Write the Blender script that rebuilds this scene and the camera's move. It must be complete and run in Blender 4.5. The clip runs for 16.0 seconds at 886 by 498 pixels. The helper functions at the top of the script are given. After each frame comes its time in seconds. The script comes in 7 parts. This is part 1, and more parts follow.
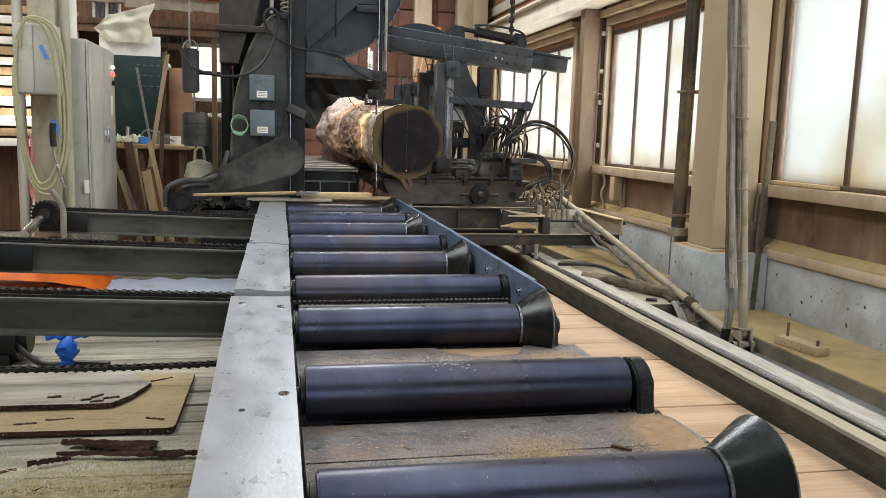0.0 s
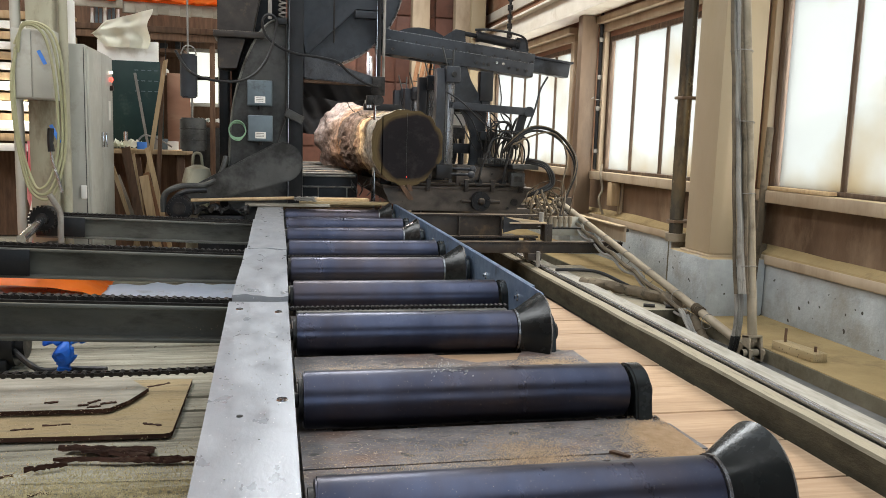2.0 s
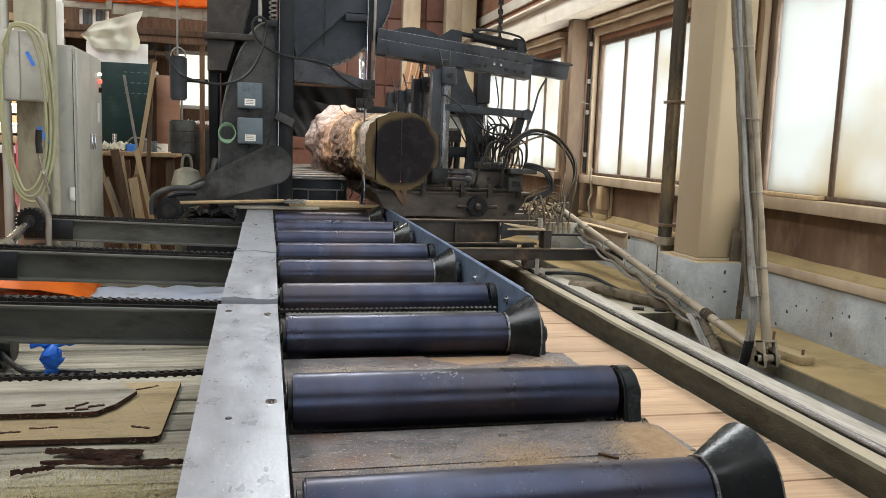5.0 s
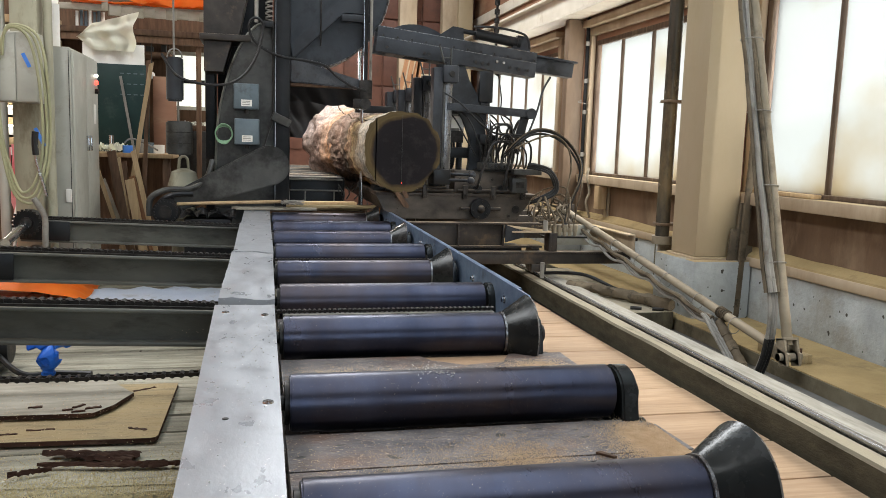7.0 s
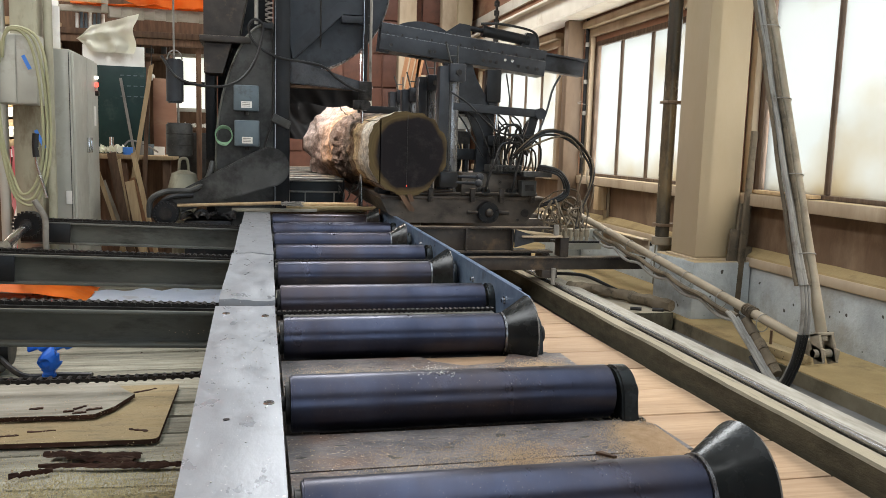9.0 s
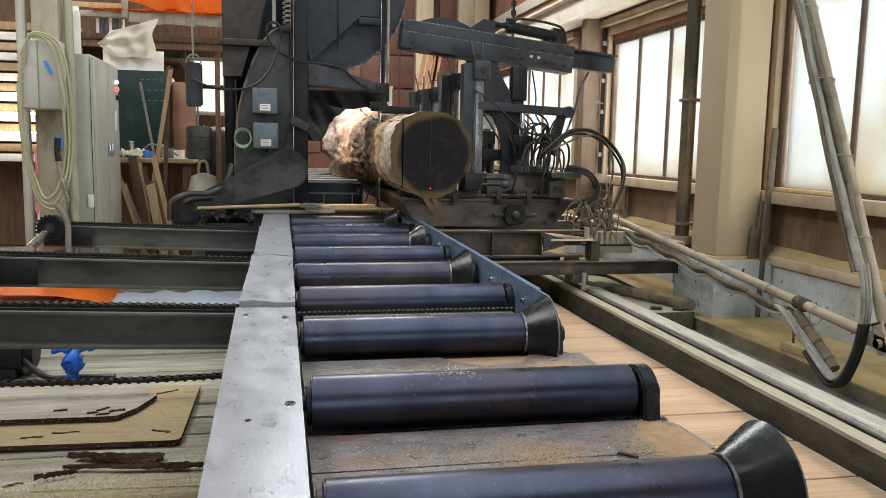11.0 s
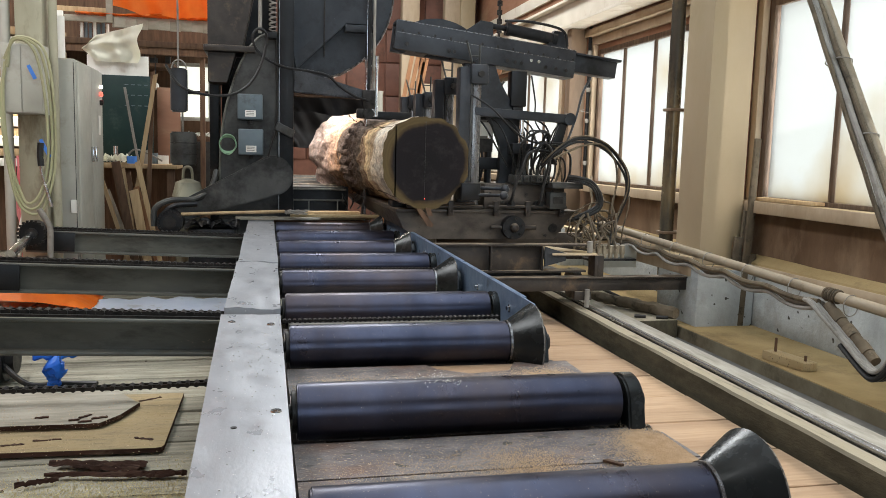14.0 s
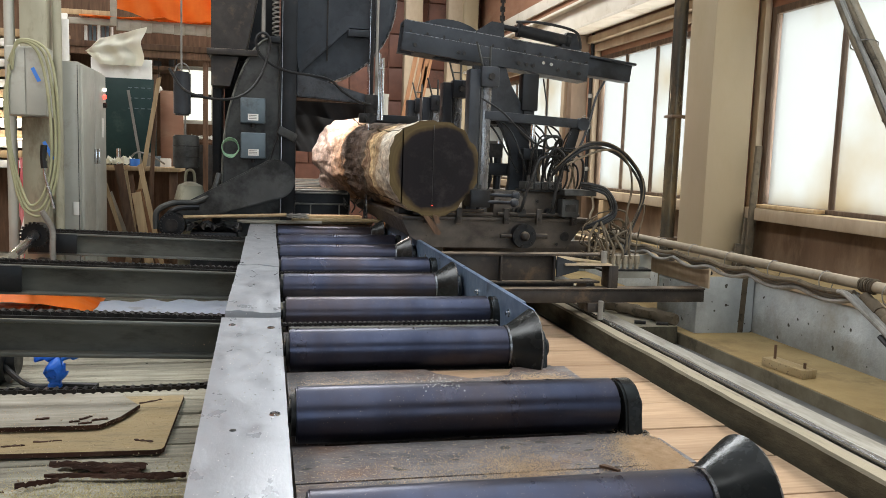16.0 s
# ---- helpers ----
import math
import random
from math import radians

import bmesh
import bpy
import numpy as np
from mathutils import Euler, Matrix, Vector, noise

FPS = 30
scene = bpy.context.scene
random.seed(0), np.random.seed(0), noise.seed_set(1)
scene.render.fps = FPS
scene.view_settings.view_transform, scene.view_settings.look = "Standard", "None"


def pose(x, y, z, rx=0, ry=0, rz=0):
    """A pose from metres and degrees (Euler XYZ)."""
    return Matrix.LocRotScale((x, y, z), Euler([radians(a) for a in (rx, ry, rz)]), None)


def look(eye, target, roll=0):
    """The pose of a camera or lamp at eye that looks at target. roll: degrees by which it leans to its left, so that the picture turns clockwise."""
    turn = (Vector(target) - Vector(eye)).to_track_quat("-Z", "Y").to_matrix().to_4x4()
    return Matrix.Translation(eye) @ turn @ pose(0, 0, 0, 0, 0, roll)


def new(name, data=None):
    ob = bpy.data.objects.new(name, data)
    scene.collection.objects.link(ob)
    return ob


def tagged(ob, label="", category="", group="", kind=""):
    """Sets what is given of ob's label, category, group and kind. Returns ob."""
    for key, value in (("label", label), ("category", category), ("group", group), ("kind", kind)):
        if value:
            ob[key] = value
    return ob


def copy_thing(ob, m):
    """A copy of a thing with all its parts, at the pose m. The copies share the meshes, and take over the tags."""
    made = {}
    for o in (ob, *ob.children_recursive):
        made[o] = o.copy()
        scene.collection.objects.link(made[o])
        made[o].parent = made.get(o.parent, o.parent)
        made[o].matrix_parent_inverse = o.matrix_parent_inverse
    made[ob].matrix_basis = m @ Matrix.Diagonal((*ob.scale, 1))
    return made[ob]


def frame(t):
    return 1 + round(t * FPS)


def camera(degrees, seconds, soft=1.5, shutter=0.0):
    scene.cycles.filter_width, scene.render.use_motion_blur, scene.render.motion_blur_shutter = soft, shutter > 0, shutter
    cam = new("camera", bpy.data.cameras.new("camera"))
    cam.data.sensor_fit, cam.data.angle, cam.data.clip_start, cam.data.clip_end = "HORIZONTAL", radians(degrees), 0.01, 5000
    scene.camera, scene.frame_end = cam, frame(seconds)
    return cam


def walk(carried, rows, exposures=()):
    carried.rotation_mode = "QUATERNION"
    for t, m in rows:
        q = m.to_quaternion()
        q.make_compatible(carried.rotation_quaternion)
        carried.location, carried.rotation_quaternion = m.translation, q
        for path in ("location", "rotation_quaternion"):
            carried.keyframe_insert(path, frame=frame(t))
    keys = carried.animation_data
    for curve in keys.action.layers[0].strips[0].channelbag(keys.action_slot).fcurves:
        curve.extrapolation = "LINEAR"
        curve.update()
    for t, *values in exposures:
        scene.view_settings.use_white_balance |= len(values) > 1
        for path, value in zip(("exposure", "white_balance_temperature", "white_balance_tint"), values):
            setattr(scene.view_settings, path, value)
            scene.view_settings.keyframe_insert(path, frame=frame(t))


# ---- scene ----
PATH = [
    (0, (0.000, 0.000, 1.140), (1.0378, 4.8410, 0.4415), 1.740),
    (0.5, (0.001, -0.002, 1.140), (1.0440, 4.8379, 0.4447), 1.695),
    (1, (0.000, -0.001, 1.140), (1.0476, 4.8390, 0.4513), 1.712),
    (1.5, (-0.001, -0.000, 1.141), (1.0491, 4.8409, 0.4619), 1.785),
    (2, (-0.002, 0.001, 1.141), (1.0506, 4.8431, 0.4758), 1.821),
    (2.5, (-0.002, 0.001, 1.139), (1.0583, 4.8432, 0.4838), 1.841),
    (3, (-0.004, -0.002, 1.139), (1.0650, 4.8389, 0.4880), 1.892),
    (3.5, (-0.003, -0.004, 1.140), (1.0787, 4.8346, 0.4918), 1.907),
    (4, (-0.002, -0.003, 1.140), (1.0936, 4.8320, 0.4925), 2.019),
    (6.5, (-0.002, -0.003, 1.136), (1.1274, 4.8263, 0.5012), 1.877),
    (7, (0.001, -0.001, 1.136), (1.1273, 4.8282, 0.4974), 1.815),
    (7.5, (0.001, -0.002, 1.135), (1.1274, 4.8267, 0.4937), 1.780),
    (8, (-0.000, -0.004, 1.135), (1.1269, 4.8253, 0.4944), 1.748),
    (8.5, (-0.000, -0.006, 1.134), (1.1271, 4.8240, 0.5001), 1.743),
    (9, (-0.000, -0.007, 1.136), (1.1258, 4.8230, 0.5045), 1.700),
    (11.5, (-0.003, -0.005, 1.134), (1.0014, 4.8521, 0.5032), 1.076),
    (12, (-0.003, -0.005, 1.135), (1.0128, 4.8494, 0.4989), 1.029),
    (12.5, (-0.006, -0.006, 1.135), (1.0411, 4.8422, 0.5055), 1.148),
    (13, (-0.007, -0.009, 1.135), (1.0742, 4.8338, 0.5231), 1.340),
    (13.5, (-0.007, -0.011, 1.138), (1.1036, 4.8285, 0.5514), 1.532),
    (14, (-0.010, -0.008, 1.136), (1.1010, 4.8321, 0.5532), 1.550),
    (14.5, (-0.009, -0.018, 1.136), (1.0967, 4.8258, 0.5700), 1.678),
    (15, (-0.006, -0.019, 1.138), (1.0907, 4.8272, 0.5804), 1.751),
    (15.5, (-0.004, -0.023, 1.139), (1.0866, 4.8252, 0.5862), 1.805),
    (16, (-0.007, -0.023, 1.140), (1.0935, 4.8232, 0.5837), 1.953),
]
cam = camera(57.47, 16.0, soft=0.65)
walk(cam, [(t, look(e, g, r)) for t, e, g, r in PATH])

# ---- light: overcast daylight through frosted windows, an assumed gate behind, unseen roof fill ----
world = bpy.data.worlds.new("world")
scene.world = world
world.use_nodes = True
wn = world.node_tree.nodes
sky = wn.new("ShaderNodeTexSky")
sky.sky_type, sky.sun_disc, sky.sun_elevation, sky.sun_rotation = "NISHITA", False, radians(48), radians(100)
wn["Background"].inputs["Strength"].default_value = 0.12
world.node_tree.links.new(sky.outputs[0], wn["Background"].inputs["Color"])
sun = new("sun", bpy.data.lights.new("sun", "SUN"))
sun.data.energy, sun.data.angle, sun.data.color = 1.0, radians(12), (1, 0.95, 0.88)
sun.matrix_world = look((8, -2, 9), (0, 0, 0))


def area_lamp(name, eye, target, sx, sy, watts, color):
    lamp = new(name, bpy.data.lights.new(name, "AREA"))
    lamp.data.shape, lamp.data.size, lamp.data.size_y = "RECTANGLE", sx, sy
    lamp.data.energy, lamp.data.color = watts, color
    lamp.matrix_world = look(eye, target)
    return lamp


DAY = (1.0, 0.965, 0.91)
area_lamp("window_light", (3.5, 3.28, 1.56), (0, 3.28, 1.56), 3.4, 1.3, 135, DAY)
area_lamp("window_light", (3.5, 6.8, 1.56), (0, 6.8, 1.56), 2.2, 1.3, 85, DAY)
area_lamp("window_light", (3.5, 10.6, 1.56), (0, 10.6, 1.56), 3.2, 1.3, 120, DAY)
area_lamp("gate_light", (1.35, -4.9, 2.1), (1.35, 0, 1.7), 3.8, 3.6, 80, (0.7, 0.85, 1.0))
area_lamp("roof_light", (1.5, 2.2, 4.75), (1.5, 2.2, 0), 2.6, 7.0, 140, (0.74, 0.87, 1.0))
# Two added fill lamps lift the dim left and far sides.
area_lamp("roof_light", (-2.3, 4.2, 4.75), (-2.3, 4.2, 0), 1.2, 7.0, 250, (0.97, 0.98, 1.0))
area_lamp("roof_light", (1.0, 9.2, 4.75), (1.0, 9.2, 0), 1.2, 3.6, 215, (0.95, 0.98, 1.0))
area_lamp("work_lamp_light", (0.25, 8.0, 1.98), (0.72, 8.25, 1.15), 0.1, 0.14, 30, (1.0, 0.87, 0.78))
scene.view_settings.exposure = 0.42

# ---- materials ----


def mat(name, c1, c2, rough=0.6, metal=0.0, scale=5.0, stretch=(1, 1, 1), bump=0.15, bscale=70.0, stain=None, stain_at=0.55, stain_scale=1.3, soft_edge=0.12, dust_color=(0.33, 0.26, 0.16), dust=0.0, vary=0.0, speck=0.0, pit=0.0):
    """Two-tone grain, stains at a larger scale, dust lying on upward faces, fine relief."""
    m = bpy.data.materials.new(name)
    m.use_nodes = True
    nt = m.node_tree
    n, ln = nt.nodes, nt.links.new
    bsdf = n["Principled BSDF"]
    co, info, mp = n.new("ShaderNodeTexCoord"), n.new("ShaderNodeObjectInfo"), n.new("ShaderNodeMapping")
    add = n.new("ShaderNodeVectorMath")
    add.operation = "MULTIPLY_ADD"
    ln(info.outputs["Random"], add.inputs[0])
    add.inputs[1].default_value = (17, 31, 23)
    ln(co.outputs["Object"], add.inputs[2])
    ln(add.outputs[0], mp.inputs[0])
    mp.inputs["Scale"].default_value = stretch

    def noise_node(s, detail=6.0, rough_=0.6):
        k = n.new("ShaderNodeTexNoise")
        k.inputs["Scale"].default_value, k.inputs["Detail"].default_value, k.inputs["Roughness"].default_value = s, detail, rough_
        ln(mp.outputs[0], k.inputs["Vector"])
        return k

    def ramp(src, a, b):
        r = n.new("ShaderNodeMapRange")
        r.inputs["From Min"].default_value, r.inputs["From Max"].default_value = a, b
        ln(src, r.inputs["Value"])
        return r.outputs[0]

    def mix(fac, a, b):
        k = n.new("ShaderNodeMix")
        k.data_type = "RGBA"
        if isinstance(fac, float):
            k.inputs[0].default_value = fac
        else:
            ln(fac, k.inputs[0])
        for socket, v in ((k.inputs[6], a), (k.inputs[7], b)):
            if isinstance(v, tuple):
                socket.default_value = (*v, 1)
            else:
                ln(v, socket)
        return k.outputs[2]

    grain = noise_node(scale)
    col = mix(ramp(grain.outputs[0], 0.3, 0.7), c1, c2)
    if vary:
        hv = n.new("ShaderNodeHueSaturation")
        ln(col, hv.inputs["Color"])
        v = n.new("ShaderNodeMapRange")
        ln(info.outputs["Random"], v.inputs["Value"])
        v.inputs["To Min"].default_value, v.inputs["To Max"].default_value = 1 - vary, 1 + vary
        ln(v.outputs[0], hv.inputs["Value"])
        col = hv.outputs[0]
    rough_value = ramp(noise_node(scale * 2.3).outputs[0], 0.25, 0.75)
    rr = n.new("ShaderNodeMapRange")
    ln(rough_value, rr.inputs["Value"])
    rr.inputs["To Min"].default_value, rr.inputs["To Max"].default_value = max(0.04, rough - 0.12), min(1, rough + 0.12)
    rough_out = rr.outputs[0]
    metal_out = None
    if stain:
        f = ramp(noise_node(stain_scale, 8, 0.68).outputs[0], stain_at - soft_edge * 0.4, stain_at + soft_edge)
        col = mix(f, col, stain)
        metal_out = f
    if speck:
        f = ramp(noise_node(bscale * 1.6, 2, 0.5).outputs[0], 0.72 - speck, 0.76 - speck)
        col = mix(f, col, dust_color)
    if pit:
        f = ramp(noise_node(21.0, 1, 0.3).outputs[0], 0.755 - pit, 0.775 - pit)
        col = mix(f, col, (0.06, 0.055, 0.045))
    if dust:
        geo, sep = n.new("ShaderNodeNewGeometry"), n.new("ShaderNodeSeparateXYZ")
        ln(geo.outputs["Normal"], sep.inputs[0])
        up = ramp(sep.outputs[2], 0.45, 0.95)
        patch = ramp(noise_node(scale * 0.8, 8, 0.7).outputs[0], 0.62 - dust * 0.45, 0.75 - dust * 0.3)
        mu = n.new("ShaderNodeMath")
        mu.operation = "MULTIPLY"
        ln(up, mu.inputs[0])
        ln(patch, mu.inputs[1])
        col = mix(mu.outputs[0], col, dust_color)
        rm = n.new("ShaderNodeMix")
        ln(mu.outputs[0], rm.inputs[0])
        ln(rough_out, rm.inputs[2])
        rm.inputs[3].default_value = 0.9
        rough_out = rm.outputs[0]
    ln(col, bsdf.inputs["Base Color"])
    ln(rough_out, bsdf.inputs["Roughness"])
    bsdf.inputs["Metallic"].default_value = metal
    bsdf.inputs["Specular IOR Level"].default_value = 0.15 if rough > 0.7 else 0.3
    if bump:
        bn = n.new("ShaderNodeBump")
        bn.inputs["Strength"].default_value, bn.inputs["Distance"].default_value = bump, 0.01
        ln(noise_node(bscale, 5, 0.65).outputs[0], bn.inputs["Height"])
        ln(bn.outputs[0], bsdf.inputs["Normal"])
    return m


def glow(name, color, strength):
    m = bpy.data.materials.new(name)
    m.use_nodes = True
    b = m.node_tree.nodes["Principled BSDF"]
    b.inputs["Base Color"].default_value = (*color, 1)
    b.inputs["Emission Color"].default_value, b.inputs["Emission Strength"].default_value = (*color, 1), strength
    return m


DUST = (0.36, 0.27, 0.15)
# Blue in the base colour stands for sky reflected in the rollers.
M_ROLLER = mat("roller_steel", (0.029, 0.032, 0.05), (0.064, 0.067, 0.096), 0.34, 0.85, 3, (1.6, 0.9, 0.9), 0.05, 160, (0.075, 0.052, 0.042), 0.54, 1.1, 0.25, (0.4, 0.33, 0.25), speck=0.004)
M_CONE = mat("black_cone_paint", (0.01, 0.012, 0.012), (0.026, 0.028, 0.027), 0.24, 0.3, 8, bump=0.06, stain=(0.06, 0.056, 0.048), stain_at=0.66, stain_scale=12, soft_edge=0.08)
M_PLATE = mat("worn_steel_plate", (0.34, 0.35, 0.37), (0.4, 0.41, 0.425), 0.34, 0.5, 4, (1.6, 0.8, 1), 0.07, 60, (0.24, 0.235, 0.245), 0.6, 6, 0.14, (0.7, 0.69, 0.66), speck=0.02)
M_CHANNEL = mat("blue_grey_channel", (0.1, 0.145, 0.22), (0.18, 0.25, 0.35), 0.35, 0.4, 9, bump=0.08, stain=(0.05, 0.06, 0.075), stain_at=0.6, stain_scale=6, soft_edge=0.1)
M_BEAM = mat("grimy_beam_paint", (0.075, 0.077, 0.066), (0.135, 0.135, 0.116), 0.4, 0.15, 5, (0.5, 1, 1.5), 0.15, 60, (0.028, 0.025, 0.02), 0.56, 3.0, dust=0.3, dust_color=(0.14, 0.12, 0.085))
M_CHAIN = mat("oily_chain", (0.018, 0.017, 0.016), (0.05, 0.045, 0.04), 0.45, 0.7, 30, bump=0.1)
M_DARK = mat("dark_machine_paint", (0.006, 0.0065, 0.007), (0.016, 0.016, 0.0165), 0.4, 0.15, 5, bump=0.12, stain=(0.05, 0.038, 0.028), stain_at=0.62, stain_scale=5, dust=0.2, dust_color=(0.11, 0.085, 0.06))
M_SAW = mat("grey_saw_paint", (0.034, 0.034, 0.032), (0.075, 0.074, 0.067), 0.46, 0.1, 4, bump=0.14, stain=(0.014, 0.0125, 0.01), stain_at=0.53, stain_scale=3, dust=0.4, dust_color=(0.17, 0.15, 0.11))
M_BLUEGREY = mat("blue_grey_machine_paint", (0.019, 0.0215, 0.025), (0.04, 0.043, 0.048), 0.4, 0.1, 5, bump=0.12, stain=(0.009, 0.009, 0.009), stain_at=0.56, stain_scale=3.5, dust=0.4, dust_color=(0.19, 0.175, 0.155))
M_ARM = mat("scuffed_cast_arm", (0.03, 0.033, 0.038), (0.09, 0.092, 0.096), 0.42, 0.2, 14, (1, 1, 1), 0.5, 30, (0.016, 0.015, 0.014), 0.55, 7)
M_KNEE = mat("dark_knee_paint", (0.009, 0.01, 0.012), (0.022, 0.023, 0.026), 0.33, 0.3, 5, (1, 1, 0.5), 0.1, 60, (0.045, 0.037, 0.03), 0.6, 5)
M_SWITCH = mat("blue_green_box_paint", (0.085, 0.11, 0.125), (0.13, 0.16, 0.17), 0.4, 0.1, 5, bump=0.05, stain=(0.05, 0.055, 0.055), stain_at=0.62, stain_scale=6)
M_TAN = mat("dusty_tan_paint", (0.33, 0.25, 0.165), (0.45, 0.36, 0.25), 0.55, 0.0, 3, (1, 1, 0.35), 0.06, 60, (0.17, 0.11, 0.06), 0.58, 1.7, 0.2, dust=0.6, dust_color=DUST)
M_COLUMN = mat("dusty_column_paint", (0.33, 0.26, 0.168), (0.43, 0.35, 0.24), 0.5, 0.0, 2.2, (1, 1, 0.45), 0.05, 60, (0.22, 0.165, 0.07), 0.53, 1.1, 0.3, dust=0.4, dust_color=DUST)
# Column paint darkened: the far column's weaker light is in the colour.
M_DIMCOL = mat("dimmed_column_paint", (0.115, 0.078, 0.05), (0.2, 0.14, 0.092), 0.5, 0.0, 3, (1, 1, 0.35), 0.06, 60, (0.07, 0.045, 0.03), 0.57, 1.7, 0.2)
M_FRAME = mat("brown_window_frame", (0.07, 0.045, 0.03), (0.14, 0.098, 0.067), 0.5, 0.0, 6, (4, 4, 0.6), 0.1, 60, (0.24, 0.18, 0.12), 0.62, 3, 0.2)
M_PANELLOW = mat("dark_lower_panel", (0.095, 0.058, 0.034), (0.175, 0.112, 0.068), 0.55, 0.0, 2.5, (1.5, 1.5, 0.6), 0.1, 40, (0.3, 0.215, 0.14), 0.58, 1.8, 0.2)
M_BEAMTAN = mat("pale_steel_beam", (0.55, 0.5, 0.41), (0.66, 0.61, 0.52), 0.55, 0.0, 3, bump=0.05, stain=(0.4, 0.32, 0.22), stain_at=0.62, stain_scale=2.5, dust=0.5, dust_color=DUST)
M_PANEL = mat("red_brown_panel", (0.2, 0.095, 0.055), (0.31, 0.165, 0.1), 0.55, 0.0, 2.2, (0.6, 0.6, 1.6), 0.1, 40, (0.42, 0.3, 0.19), 0.6, 1.4, 0.16)
M_PANELDARK = mat("dark_red_siding", (0.095, 0.04, 0.026), (0.165, 0.07, 0.044), 0.6, 0.0, 3, bump=0.1, stain=(0.055, 0.032, 0.022), stain_at=0.58, stain_scale=2)
M_CONCRETE = mat("stained_concrete", (0.27, 0.285, 0.275), (0.43, 0.45, 0.44), 0.85, 0.0, 4, bump=0.8, bscale=22, stain=(0.19, 0.16, 0.1), stain_at=0.57, stain_scale=1.5, soft_edge=0.2, dust=0.8, dust_color=DUST, pit=0.025)
M_SLABEDGE = mat("shaded_stained_edge", (0.1, 0.085, 0.055), (0.17, 0.15, 0.105), 0.9, 0.0, 5, bump=0.4, bscale=25, stain=(0.05, 0.042, 0.028), stain_at=0.55, stain_scale=3)
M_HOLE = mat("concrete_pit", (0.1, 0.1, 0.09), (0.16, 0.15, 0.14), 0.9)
M_SAND = mat("sawdust_floor", (0.25, 0.178, 0.082), (0.36, 0.265, 0.13), 0.95, 0.0, 3, bump=0.4, bscale=60, stain=(0.17, 0.12, 0.06), stain_at=0.57, stain_scale=2.2)
M_TRACK = mat("dusty_track_timber", (0.045, 0.04, 0.026), (0.075, 0.066, 0.043), 0.85, 0.0, 6, (6, 1, 3), 0.3, 40, (0.03, 0.026, 0.016), 0.55, 2, dust=0.95, dust_color=(0.31, 0.27, 0.195))
M_TRACKTOP = mat("dusty_track_top", (0.27, 0.25, 0.205), (0.4, 0.375, 0.32), 0.85, 0.0, 7, (5, 0.8, 1), 0.3, 50, (0.19, 0.165, 0.125), 0.6, 4, 0.2)
M_RAIL = mat("polished_rail", (0.55, 0.55, 0.55), (0.65, 0.65, 0.64), 0.22, 0.9, 2, (6, 0.3, 1), 0.0, 90, (0.4, 0.38, 0.35), 0.62, 2)
M_PALEWOOD = mat("pale_plywood_floor", (0.36, 0.23, 0.135), (0.5, 0.345, 0.215), 0.7, 0.0, 7, (0.5, 8, 1), 0.15, 60, (0.25, 0.15, 0.085), 0.57, 1.6, 0.2, vary=0.18)
M_OLDPLANK = mat("weathered_floor_plank", (0.2, 0.185, 0.14), (0.42, 0.39, 0.3), 0.8, 0.0, 4, (0.8, 7, 3), 0.6, 40, (0.1, 0.085, 0.06), 0.6, 2.4, 0.14, vary=0.3, speck=0.06, dust_color=(0.07, 0.055, 0.04))
M_PLY = mat("dirty_plywood", (0.29, 0.215, 0.11), (0.42, 0.33, 0.19), 0.8, 0.0, 4, (1, 6, 1), 0.3, 50, (0.185, 0.145, 0.085), 0.55, 4, 0.16, speck=0.07, dust_color=(0.1, 0.07, 0.045))
M_DECK = mat("oily_deck_timber", (0.07, 0.066, 0.072), (0.21, 0.185, 0.17), 0.5, 0.0, 9, (1, 1.8, 2), 0.35, 60, (0.15, 0.085, 0.055), 0.55, 3.0, 0.16, (0.48, 0.38, 0.27), speck=0.075, pit=0.05)
M_WOOD = mat("rough_board", (0.38, 0.26, 0.14), (0.52, 0.38, 0.22), 0.75, 0.0, 5, (6, 6, 0.7), 0.2, 50, (0.28, 0.18, 0.09), 0.6, 3, vary=0.25)
M_GREYBOARD = mat("grey_offcut", (0.27, 0.245, 0.19), (0.38, 0.35, 0.285), 0.85, 0.0, 5, (1, 6, 2), 0.4, 45, (0.2, 0.175, 0.13), 0.56, 3, 0.2)
M_CARR = mat("rusty_carriage_steel", (0.022, 0.019, 0.017), (0.055, 0.046, 0.038), 0.42, 0.25, 6, bump=0.15, stain=(0.12, 0.08, 0.05), stain_at=0.6, stain_scale=5, dust=0.6, dust_color=(0.26, 0.2, 0.14))
M_PINE = mat("orange_pine", (0.26, 0.12, 0.055), (0.36, 0.19, 0.09), 0.7, 0.0, 5, (6, 6, 0.7), 0.2, 50, vary=0.25)
M_BROWNWOOD = mat("brown_board", (0.07, 0.042, 0.027), (0.15, 0.09, 0.055), 0.75, 0.0, 5, (5, 5, 0.8), 0.2, 50, vary=0.3)
M_BARKSHADE = mat("dark_bark_and_edge_shade", (0.03, 0.015, 0.01), (0.085, 0.042, 0.028), 0.8, 0.0, 16, (0.4, 2.5, 1), 1.0, 26, (0.2, 0.13, 0.09), 0.62, 9)
M_FLAKE = mat("yellow_wood_flakes", (0.36, 0.3, 0.16), (0.58, 0.5, 0.3), 0.9, 0.0, 40, bump=0.3, bscale=110)
M_SAWDUST = mat("sawdust_heap", (0.46, 0.33, 0.2), (0.64, 0.49, 0.33), 0.95, 0.0, 30, bump=0.5, bscale=110, vary=0.0)
